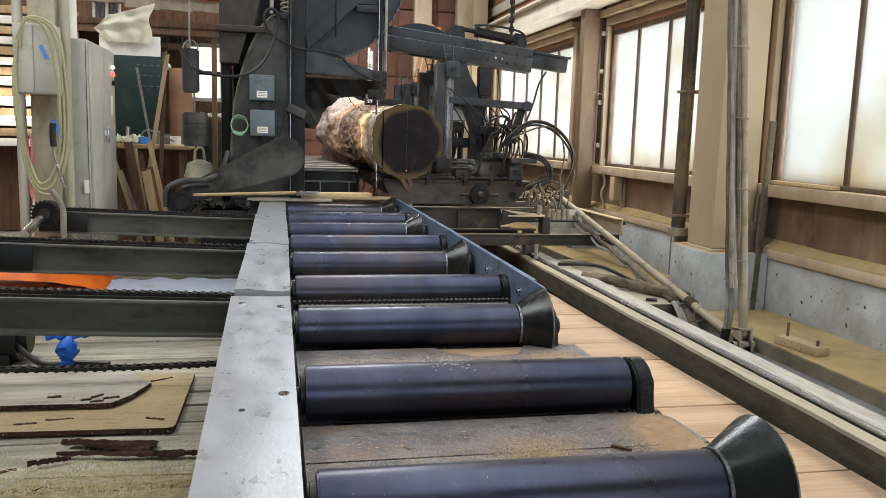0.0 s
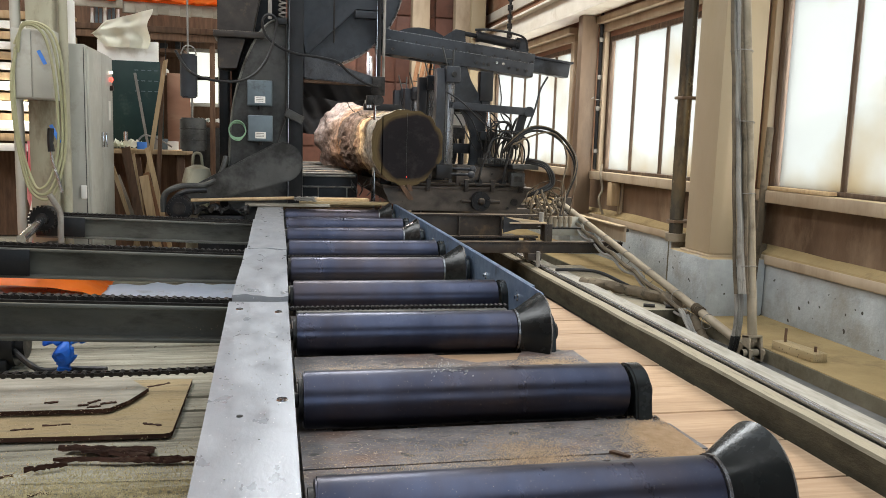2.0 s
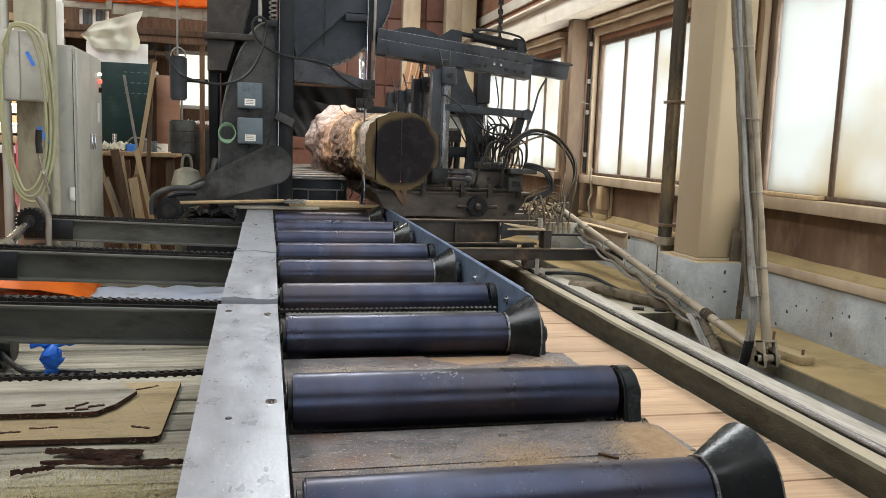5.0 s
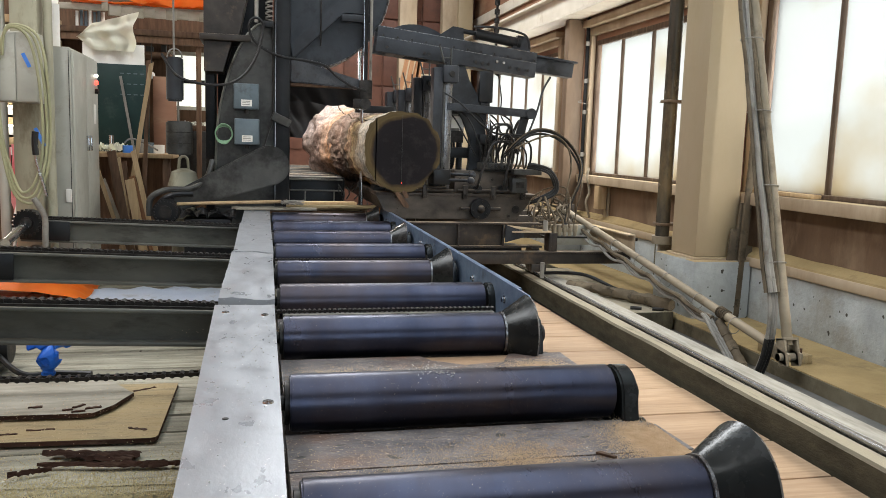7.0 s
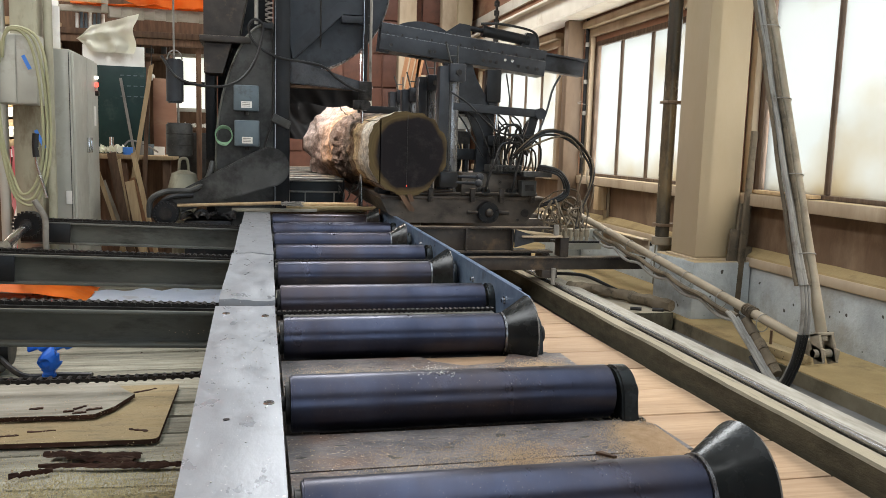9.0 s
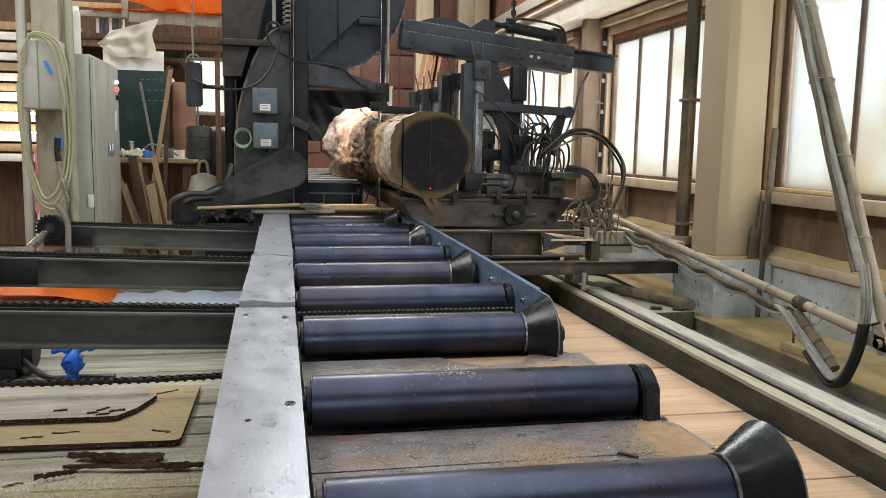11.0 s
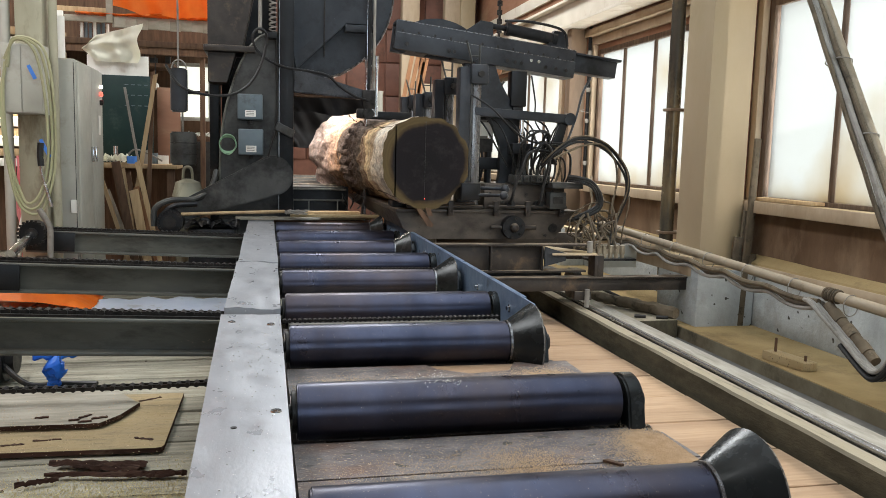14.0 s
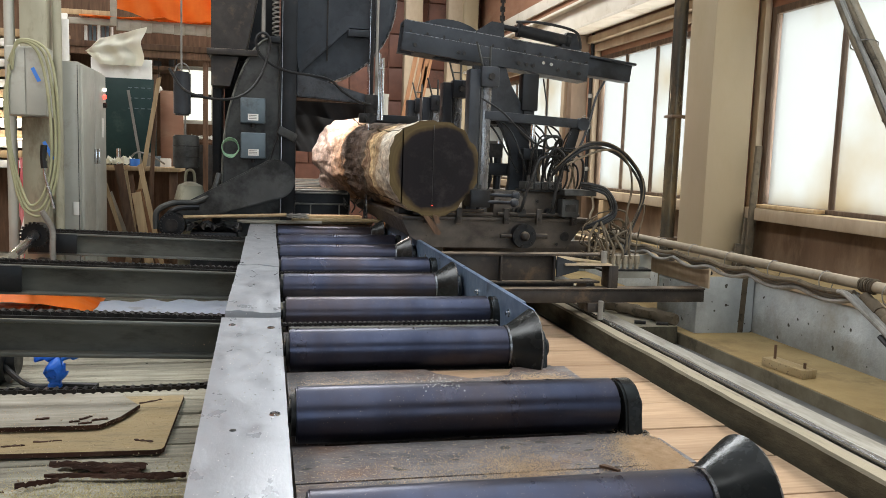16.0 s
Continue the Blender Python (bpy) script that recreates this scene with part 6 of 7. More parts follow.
part("tube", rod(nb(), (3.35, 8.045, 0.89), (3.35, 8.045, 4.7), 0.018, seg=12), M_DARK, cdt)
for z in (1.06, 1.5, 1.82, 2.2):
    part("clip", box(nb(), 3.325, 3.375, 8.02, 8.05, z, z + 0.045, 0.004), M_GREYCABLE, cdt)
part("loose_wire", hose(nb(), [(3.3, 8.0, 1.64), (3.25, 7.98, 1.62), (3.34, 8.0, 1.61), (3.4, 7.99, 1.59)], 0.003, 6), M_GREYCABLE, cdt)
dp = thing("drain_pipe", "glossy black pipe with a flange, clamped beside the column", "pipe")
part("pipe", rod(nb(), (3.02, 5.6, 0.5), (3.02, 5.6, 4.75), 0.052, seg=24), M_BLACKPIPE, dp)
part("flange", rod(nb(), (3.02, 5.6, 0.44), (3.02, 5.6, 0.499), 0.075, seg=24), M_PIPE, dp)
for z in (0.58, 1.5):
    part("clamp", box(nb(), 2.965, 3.2, 5.54, 5.66, z, z + 0.022, 0.004), M_DIMCOL, dp)
part("bracket", box(nb(), 3.0, 3.36, 5.58, 5.62, 0.3, 0.438, 0.004), M_PIPE, dp)
solid("leaning_lath", box(nb(), -0.022, 0.022, -0.012, 0.012, 0, 1.3, 0.003), M_DUSTHOSE, "dark lath leaning in the corner by the column", "lath").matrix_world = pose(3.27, 4.95, 0.0, 0, 2, 0)
for dx, a, h in ((0.0, 3.0, 0.8), (-0.06, 4.0, 0.62), (0.05, 1.5, 0.5)):
    solid("corner_board", box(nb(), -0.045, 0.045, -0.012, 0.012, 0, h, 0.003), M_DUSTHOSE, "dark board leaning in the corner behind the column", "board", "corner boards").matrix_world = pose(3.28 + dx, 5.0 - 0.1 * abs(dx), 0.0, 0, a, 0)
solid("wall_conduit", box(nb(), 3.305, 3.365, 5.13, 5.17, 0.434, 4.7, 0.004), M_PANELDARK, "dark conduit running up the wall", "conduit")
bk = thing("floor_block", "small timber block with two upright bolts on the sawdust floor", "timber block")
part("block", box(nb(), -0.16, 0.16, -0.05, 0.05, 0.0, 0.05, 0.005), M_PLY, bk)
for x in (-0.11, 0.12):
    part("bolt", rod(nb(), (x, 0, 0.05), (x, 0, 0.13 if x < 0 else 0.08), 0.008, seg=8), M_BROWNWOOD, bk)
bk.matrix_world = pose(2.93, 3.93, 0.0, 0, 0, -83)
solid("trench_timber", box(nb(), 2.4, 2.8, 4.95, 6.9, -0.08, 0.05, 0.012), M_TRACK, "old timber baulk lying in the trench", "timber")
bm = nb()
hose(bm, [(2.34, 5.75, 0.09), (2.45, 5.6, 0.105), (2.57, 5.4, 0.1), (2.7, 5.15, 0.095), (2.79, 4.97, 0.09)], 0.042, 10)
for v in bm.verts:
    v.co += Vector((1, 1, 1)) * 0.014 * noise.noise(v.co * 16)
solid("sack_roll", bm, M_DUSTHOSE, "rolled dusty sacking lying on the trench timber", "sacking")
for x, y in ((2.52, 5.05), (2.66, 5.0)):
    solid("trench_peg", rod(nb(), (x, y, 0.062), (x + 0.07, y - 0.03, 0.062), 0.012, seg=10), M_CHAIN, "black iron peg on the trench timber", "peg", "trench pegs")
solid("slack_hose", hose(nb(), [(2.3, 6.2, 0.12), (2.45, 6.0, 0.15), (2.6, 5.95, 0.13), (2.8, 5.8, 0.04), (2.95, 5.7, 0.02)], 0.014, 8), M_BLACKHOSE, "slack black hose beside the track", "hose")
for x, y in ((2.55, 5.75), (2.6, 5.5)):
    solid("old_iron", box(nb(), x - 0.05, x + 0.05, y - 0.02, y + 0.02, 0.05 if y > 5.6 else -0.13, 0.075 if y > 5.6 else 0.03, 0.003), M_CHAIN, "rusty iron offcut beside the track", "iron offcut")
solid("sill_switch", box(nb(), 3.3, 3.39, 7.45, 7.56, 0.55, 0.78, 0.005), M_WOOD, "small pale board against the wall under the sill", "board")
solid("wall_hose", hose(nb(), [(3.3, 7.72, 0.95), (3.28, 7.7, 0.85), (3.3, 7.68, 0.7), (3.26, 7.66, 0.6), (3.3, 7.64, 0.45)], 0.013), M_PIPE, "pale hose hanging under the sill", "hose")
hc = thing("hoist_chain", "dark hoist chain with an orange hook block", "hoist")
bm = nb()
for k in range(53):
    z = 2.16 + 0.05 * k
    if k % 2:
        box(bm, 2.61, 2.67, 8.99, 9.01, z, z + 0.06, 0.006)
    else:
        box(bm, 2.63, 2.65, 8.97, 9.03, z, z + 0.06, 0.006)
part("chain", bm, M_CHAIN, hc)["kind"] = "stuff"
bm = ball(nb(), (2.64, 9.0, 2.1), 0.05, (1, 0.7, 1.3))
part("hook_block", bm, M_PINE, hc, "orange hook block")
part("hook", hose(nb(), [(2.64, 9.0, 2.04), (2.64, 9.0, 1.98), (2.68, 9.0, 1.94), (2.72, 9.0, 1.98)], 0.014), M_CHAIN, hc)
for x, w, a, z in ((1.4, 0.05, 10.5, 2.47), (1.455, 0.05, 11, 2.52), (1.515, 0.06, 11.5, 2.5), (1.575, 0.05, 11, 2.44), (1.625, 0.04, 9, 2.3)):
    b = solid("stored_plank", box(nb(), -w / 2, w / 2, -0.015, 0.015, 0, z, 0.003), M_PINE, "orange-brown sawn plank standing at the far wall", "plank", "stored planks")
    b.matrix_world = pose(x, 10.0 + 0.03 * (x > 1.5), 0.0, 0, a, 0)

# ---- log carriage (built where it stands at the end of the clip) ----
carriage = thing("log_carriage", "dark hydraulic log carriage on rails, tangled with hoses", "log carriage")
# low front angle beam and platform frame
bm = nb()
box(bm, 1.12, 2.92, 4.84, 4.94, 0.318, 0.33, 0.002)
box(bm, 1.12, 2.92, 4.85, 4.862, 0.235, 0.3175, 0.002)
part("front_beam", bm, M_CARR, carriage, "dusty angle-steel front beam")
bm = nb()
box(bm, 1.05, 2.18, 4.9, 5.0, 0.535, 0.548, 0.002)
box(bm, 1.05, 1.86, 4.94, 4.955, 0.37, 0.5345, 0.002)
box(bm, 1.05, 2.18, 4.9, 5.0, 0.356, 0.3695, 0.002)
part("cross_beam", bm, M_CARR, carriage, "steel cross beam with dusty top flange")
for x in (1.5, 1.86):
    part("stiffener", box(nb(), x - 0.006, x + 0.006, 4.9, 4.939, 0.3695, 0.5345, 0.001), M_CARR, carriage)
part("gusset", prism(nb(), [(1.87, 0.535), (2.02, 0.49), (2.02, 0.44), (1.87, 0.4)], "y", 4.88, 4.9), M_BLUEGREY, carriage, "blue-grey gusset plate")
bm = nb()
prism(bm, [(1.92, 4.86), (2.24, 4.86), (2.24, 4.98), (2.05, 5.3), (1.92, 5.3), (1.92, 5.2), (2.08, 4.98), (1.92, 4.98)], "z", 0.478, 0.49)
part("platform_frame", bm, M_TAN, carriage, "dusty flat-steel platform frame")
bm = nb()
box(bm, 2.225, 2.245, 4.86, 4.98, 0.33, 0.477, 0.002)
box(bm, 2.245, 2.29, 4.86, 4.872, 0.33, 0.477, 0.002)
part("upright_angle", bm, M_CARR, carriage)
part("sweeper_pipe", rod(nb(), (2.165, 4.83, 0.127), (2.165, 4.83, 0.25), 0.017), M_GREYCABLE, carriage, "grey rail sweeper pipe")
part("stub_pipe", rod(nb(), (2.2, 4.9, 0.4905), (2.2, 4.9, 0.57), 0.02), M_GREYCABLE, carriage)
part("sweeper_foot", box(nb(), 2.08, 2.2, 4.84, 4.9, 0.172, 0.234, 0.004), M_CARR, carriage)
bm = nb()
box(bm, 2.915, 2.927, 4.8, 7.2, 0.335, 0.475, 0.002)
box(bm, 2.86, 2.9145, 4.8, 7.2, 0.463, 0.475, 0.002)
part("rear_channel", bm, M_TAN, carriage, "long dusty tan channel beam")
part("channel_bolt", rod(nb(), (2.9275, 4.86, 0.43), (2.97, 4.86, 0.43), 0.014, seg=8), M_CHAIN, carriage)
bm = nb()
for y in (5.7, 6.6, 7.15):
    part("floor_joist", box(nb(), 1.5, 2.86, y, y + 0.06, 0.34, 0.46, 0.003), M_CARR, carriage)
part("boom_bracket", box(nb(), 2.71, 2.858, 5.93, 5.97, 0.4635, 0.63, 0.004), M_CARR, carriage)
part("inner_plate", box(nb(), 2.45, 2.75, 5.3, 5.32, 0.33, 0.5, 0.003), M_CAB, carriage)
for y in (5.2, 7.6):
    b = nb()
    rod(b, (2.18, y, 0.235), (2.24, y, 0.235), 0.11, seg=28)
    part("wheel", b, M_CHAIN, carriage, "steel flanged wheel")
part("axle_beam", box(nb(), 1.3, 2.08, 5.1, 5.3, 0.26, 0.345, 0.004), M_DARK, carriage)
# body casting
bm = prism(nb(), [(0.93, 0.72), (2.27, 0.72), (2.12, 0.53), (1.12, 0.53), (0.99, 0.6)], "y", 5.4, 8.6)
part("bed_casting", bm, M_WORN, carriage, "dark cast carriage bed")
bm = nb()
box(bm, 0.93, 2.29, 5.38, 8.62, 0.7205, 0.745, 0.004)
part("bed_top", bm, M_WORN, carriage)
bm = nb()
box(bm, 1.58, 2.2, 5.42, 6.0, 0.7455, 0.93, 0.008)
part("knee_block", bm, M_WORN, carriage)
bm = nb()
rod(bm, (1.79, 5.33, 0.62), (1.79, 5.3995, 0.62), 0.085, seg=32)
g_ = part("gearbox_cover", bm, M_DARK, carriage, "round gearbox cover with bolts")
for k in range(6):
    a = 6.2832 * k / 6 + 0.3
    part("cover_bolt", rod(nb(), (1.79 + 0.068 * math.cos(a), 5.318, 0.62 + 0.068 * math.sin(a)), (1.79 + 0.068 * math.cos(a), 5.3295, 0.62 + 0.068 * math.sin(a)), 0.011, seg=6), M_CHAIN, g_)
part("shaft_stub", rod(nb(), (1.62, 5.35, 0.62), (1.7, 5.35, 0.62), 0.014), M_CARR, carriage)
part("shaft_stub", rod(nb(), (1.87, 5.35, 0.62), (1.96, 5.35, 0.62), 0.018), M_CARR, carriage)
part("hub_cap", ball(nb(), (1.79, 5.325, 0.62), 0.035), M_CARR, carriage)
part("bore", rod(nb(), (2.11, 5.393, 0.615), (2.11, 5.3985, 0.615), 0.034, seg=24), M_CHAIN, carriage, "dark bore hole")
part("bolt", rod(nb(), (2.05, 5.385, 0.56), (2.05, 5.3985, 0.56), 0.012, seg=6), M_CHAIN, carriage)
# valve bank with stacked ports
vb = part("valve_bank", box(nb(), 1.79, 2.06, 5.36, 5.52, 0.945, 1.0, 0.006), M_SAW, carriage, "grey hydraulic valve bank")
for k in range(5):
    x = 1.82 + 0.052 * k
    part("valve_port", rod(nb(), (x, 5.4, 1.0005), (x, 5.4, 1.045), 0.013, seg=12), M_SAW, vb)
    part("valve_body", box(nb(), x - 0.021, x + 0.021, 5.34, 5.3595, 0.95, 0.996, 0.004), M_SAW, vb)
    part("valve_screw", rod(nb(), (x, 5.328, 0.973), (x, 5.3395, 0.973), 0.01, seg=8), M_CHAIN, vb)
part("valve_plinth", box(nb(), 1.77, 2.08, 5.37, 5.53, 0.9305, 0.9445, 0.004), M_DARK, carriage)
part("junction_box", box(nb(), 2.045, 2.17, 5.3, 5.4, 0.76, 0.882, 0.006), M_SAW, carriage, "small grey junction box")
part("box_window", box(nb(), 2.07, 2.145, 5.294, 5.2995, 0.8, 0.85), M_CHAIN, carriage)
part("valve_shelf", box(nb(), 2.045, 2.28, 5.26, 5.5, 0.912, 0.954, 0.004), M_SAW, carriage)
# levers with ball knobs
for z, x0, x1, y in ((0.905, 1.43, 1.67, 5.2), (0.86, 1.42, 1.65, 5.16)):
    b = nb()
    rod(b, (x0, y + 0.1, z), (x1, y, z), 0.012)
    ball(b, (x1, y, z), 0.032)
    part("lever", b, M_BLUEGREY, carriage, "lever with a round knob")
part("lever_mount", box(nb(), 1.36, 1.5, 5.22, 5.4, 0.82, 0.94, 0.01), M_DARK, carriage)
# knees: upright dogs that hold the log
for y, z1 in ((5.45, 1.78), (6.3, 1.76), (7.15, 1.7), (7.9, 1.72)):
    kn = part("knee_post", box(nb(), 1.387, 1.465, y, y + 0.12, 0.7455, z1 - 0.02, 0.006), M_KNEE if y > 6 else M_BLUEGREY, carriage, "upright blue-grey knee post")
    part("guide_bar", box(nb(), 1.469, 1.485, y + 0.01, y + 0.05, 0.7455, z1 - 0.06, 0.003), M_SAW if y < 6 else M_DARK, kn)
    part("slide_bar", box(nb(), 1.489, 1.55, y + 0.02, y + 0.1, 0.7455, z1 - 0.04, 0.004), M_SLIDE, kn, "worn bright slide bar")
    bm = nb()
    box(bm, 1.46, 1.59, y - 0.03, y + 0.07, z1 - 0.14, z1, 0.012)
    part("dog_head", bm, M_KNEE if y > 6 else M_BLUEGREY, kn, "blue-grey dog head block")
    part("pivot_bolt", rod(nb(), (1.53, y - 0.05, z1 - 0.07), (1.53, y - 0.0305, z1 - 0.07), 0.024, seg=6), M_CHAIN, kn)
    bm = nb()
    rod(bm, (1.475, y + 0.01, z1), (1.43, y, z1 + 0.15), 0.008)
    rod(bm, (1.53, y + 0.02, z1), (1.53, y + 0.02, z1 + 0.14), 0.008)
    rod(bm, (1.46, y + 0.01, z1 + 0.06), (1.53, y + 0.02, z1 + 0.06), 0.005)
    part("dog_handle", bm, M_SAW, kn, "grey twin handle bars")
# boom beam over the log
BEAM = pose(0.94, 5.56, 2.076, 0, 6.1, 0)
def boom_part(name, bm, material, label=""):
    bmesh.ops.transform(bm, verts=bm.verts[:], matrix=BEAM)
    return part(name, bm, material, carriage, label)


bm = nb()
box(bm, 0.0, 1.37, 0.0, 0.02, -0.205, 0.0, 0.003)
box(bm, 0.0, 1.37, 0.16, 0.18, -0.205, 0.0, 0.003)
box(bm, 0.0, 1.37, 0.0205, 0.1595, -0.02, 0.0)
box(bm, 0.1, 0.25, 0.0205, 0.1595, -0.205, -0.19)
box(bm, 0.45, 1.37, 0.0205, 0.1595, -0.205, -0.19)
boom = boom_part("boom_beam", bm, M_BLUEGREY, "bolted blue-grey box beam")
bm = nb()
box(bm, 0.0, 1.37, -0.012, -0.0005, -0.205, -0.085, 0.002)
boom_part("boom_web_plate", bm, M_BLUEGREY)
# Thin bright strips paint the highlight along the beam's edge and seam.
boom_part("edge_wear", box(nb(), 0.01, 1.36, -0.002, 0.001, -0.004, 0.0015), M_SLIDE, "bright strip painting the highlight on the beam edge")
boom_part("edge_wear", box(nb(), 0.01, 1.36, -0.0135, -0.0118, -0.0885, -0.0845), M_SLIDE)
bm = nb()
for k in range(12):
    x = 0.05 + 0.118 * k
    rod(bm, (x, -0.008, -0.07), (x, -0.0005, -0.07), 0.01, seg=6)
for x in (0.09, 0.4, 0.44, 0.84, 0.9, 0.95, 1.14, 1.22, 1.3):
    rod(bm, (x, -0.022, -0.16), (x, -0.0125, -0.16), 0.014, seg=6)
boom_part("boom_bolts", bm, M_CHAIN)["kind"] = "stuff"
for x in (1.02, 1.08):
    boom_part("bright_bolt", rod(nb(), (x, -0.024, -0.13), (x, -0.0125, -0.13), 0.012, seg=12), M_CHROME)
bm = nb()
box(bm, 1.3, 1.72, 0.03, 0.15, -0.15, -0.03, 0.003)
box(bm, 1.3705, 1.74, 0.0, 0.18, -0.029, -0.012, 0.003)
boom_part("boom_extension", bm, M_BLUEGREY, "sliding boom extension")
bm = nb()
pts = [(0.37 + 0.36 * math.cos(a), -0.2 + 0.29 * math.sin(a)) for a in (math.pi * k / 24 for k in range(25))]
prism(bm, pts, "y", 0.19, 0.26)
boom_part("disc_guard", bm, M_BLUEGREY, "rounded blue-grey disc guard")
bm = prism(nb(), [(0.5, 0.001), (0.63, 0.11), (0.72, 0.11), (0.74, 0.001)], "y", 0.08, 0.12)
boom_part("cylinder_lug", bm, M_BLUEGREY)
bm = nb()
rod(bm, (0.68, 0.1, 0.09), (0.86, 0.1, 0.085), 0.02)
rod(bm, (0.84, 0.1, 0.085), (1.22, 0.1, 0.07), 0.043, seg=24)
rod(bm, (0.83, 0.1, 0.086), (0.86, 0.1, 0.085), 0.05, seg=24)
rod(bm, (1.2, 0.1, 0.07), (1.23, 0.1, 0.069), 0.05, seg=24)
boom_part("boom_cylinder", bm, M_DARK, "dark hydraulic cylinder")
bm = prism(nb(), [(1.16, 0.001), (1.2, 0.13), (1.27, 0.13), (1.33, 0.001)], "y", 0.07, 0.13)
boom_part("cylinder_lug", bm, M_BLUEGREY)
boom_part("boom_hose", hose(nb(), [(0.8, 0.05, 0.13), (0.95, 0.03, 0.15), (1.15, 0.03, 0.15), (1.26, 0.02, 0.12), (1.3, 0.02, 0.02)], 0.01), M_BLACKHOSE)
# curved swing arm below the boom
bm = prism(nb(), [(1.44, 1.8), (1.68, 1.79), (1.72, 1.68), (1.8, 1.55), (1.88, 1.45), (1.93, 1.3), (1.95, 1.1), (1.96, 0.7455), (1.7, 0.7455), (1.74, 1.0), (1.74, 1.2), (1.68, 1.35), (1.58, 1.5), (1.5, 1.65)], "y", 5.58, 5.64)
part("swing_arm", bm, M_BLUEGREY, carriage, "broad curved swing arm plate")
bm = nb()
rod(bm, (1.56, 5.545, 1.79), (1.56, 5.579, 1.79), 0.05, seg=24)
part("arm_pivot", bm, M_BLUEGREY, carriage)
bm = nb()
box(bm, 1.8, 1.92, 5.55, 5.65, 1.5, 1.76, 0.008)
box(bm, 1.82, 1.9, 5.56, 5.64, 1.42, 1.5, 0.006)
part("lift_cylinder", bm, M_DARK, carriage)
bm = nb()
box(bm, -0.37, 0.37, -0.03, 0.03, -0.032, 0.032, 0.005)
rod(bm, (0.37, -0.035, 0.0), (0.37, 0.035, 0.0), 0.045, seg=24)
cb = part("cross_bar", bm, M_BLUEGREY, carriage, "horizontal linkage bar with an eye end")
cb.location, cb.rotation_euler = (1.87, 5.5, 1.435), (0, radians(2.5), 0)
bm = nb()
rod(bm, (1.865, 5.5, 1.22), (1.87, 5.5, 1.4), 0.02)
part("piston_rod", bm, M_CHROME, carriage, "bright piston rod")
bm = nb()
box(bm, 1.79, 1.95, 5.44, 5.56, 1.15, 1.23, 0.008)
rod(bm, (1.865, 5.5, 1.0), (1.865, 5.5, 1.15), 0.035)
for dx in (-0.055, 0.055):
    rod(bm, (1.865 + dx, 5.47, 0.95), (1.865 + dx, 5.47, 1.16), 0.01)
part("cylinder_head", bm, M_DARK, carriage)
bm = nb()
box(bm, -0.035, 0.035, -0.02, 0.02, -0.16, 0.16, 0.004)
lk = part("link_bar", bm, M_DARK, carriage)
lk.location, lk.rotation_euler = (2.16, 5.52, 1.24), (0, radians(14), 0)
part("tie_bar", box(nb(), 1.5, 1.9, 5.66, 5.7, 1.03, 1.12, 0.004), M_DARK, carriage)
part("warning_plate", box(nb(), 1.52, 1.72, 5.72, 5.724, 1.22, 1.46, 0.002), M_GREYCABLE, carriage)
for k, (z, m) in enumerate(((1.4, M_CHAIN), (1.28, M_WHITE), (1.16, M_CHAIN))):
    part("stripe_plate", box(nb(), 1.58, 1.7, 5.6505, 5.6545, z, z + 0.1), m, carriage)
# small tanks and valves beyond the log
bm = nb()
rod(bm, (1.08, 7.6, 1.5), (1.08, 7.6, 1.7), 0.07, seg=24)
rod(bm, (1.08, 7.6, 1.7), (1.08, 7.6, 1.72), 0.075, seg=24)
part("filter_bowl", bm, M_CAB, carriage, "pale filter bowl")
part("filter_mount", box(nb(), 1.02, 1.34, 7.55, 7.7, 1.4, 1.5, 0.006), M_GREYCABLE, carriage)
for x, z in ((0.97, 2.02), (1.0, 1.98)):
    part("bright_tube", rod(nb(), (x, 7.0, 1.45), (x, 7.0, z), 0.018), M_CHROME, carriage, "bright steel tube")
part("tube_bracket", box(nb(), 0.94, 1.33, 7.02, 7.1, 1.43, 1.5, 0.004), M_DARK, carriage)
# hoses
ARCH = [(1.98, 5.3, 1.08), (2.02, 5.24, 1.146), (2.105, 5.2, 1.23), (2.205, 5.2, 1.274), (2.337, 5.2, 1.264), (2.475, 5.2, 1.186), (2.588, 5.2, 1.036), (2.597, 5.2, 0.883), (2.518, 5.2, 0.671), (2.47, 5.15, 0.52)]
for k, (dx, dz, r, m) in enumerate(((0.0, 0.0, 0.014, M_BLACKHOSE), (-0.02, -0.028, 0.0095, M_BLACKHOSE), (-0.012, 0.014, 0.005, M_DUSTHOSE))):
    part("hose_loop", hose(nb(), [(x + dx, y - 0.012 * k, z + dz) for x, y, z in ARCH], r, 10), m, carriage, "arched black hydraulic hose" if k < 2 else "")
part("hose_loop", hose(nb(), [(2.015, 5.18, 1.126), (2.214, 5.18, 1.217), (2.36, 5.18, 1.234), (2.468, 5.18, 1.144), (2.504, 5.18, 0.979), (2.474, 5.18, 0.77), (2.487, 5.15, 0.518)], 0.0075, 8), M_DUSTHOSE, carriage, "thin dusty hose")
part("hose_loop", hose(nb(), [(2.6, 5.17, 0.87), (2.59, 5.15, 0.8), (2.557, 5.15, 0.648), (2.538, 5.14, 0.507)], 0.005, 8), M_DUSTHOSE, carriage)
for k in range(3):
    o = 0.016 * k
    part("hose_loop", hose(nb(), [(2.16, 5.25, 1.0 - o), (2.218, 5.2, 0.994 - o), (2.323 - o * 0.5, 5.2 - o, 0.961 - o), (2.395 - o, 5.2, 0.866 - o * 0.6), (2.392 - o, 5.2, 0.782 + o * 0.4), (2.32 - o, 5.2, 0.732 + o * 0.6), (2.225, 5.22, 0.701 + o * 0.5), (2.18, 5.26, 0.68)], 0.0135 if k == 0 else 0.009, 9), M_BLACKHOSE, carriage)
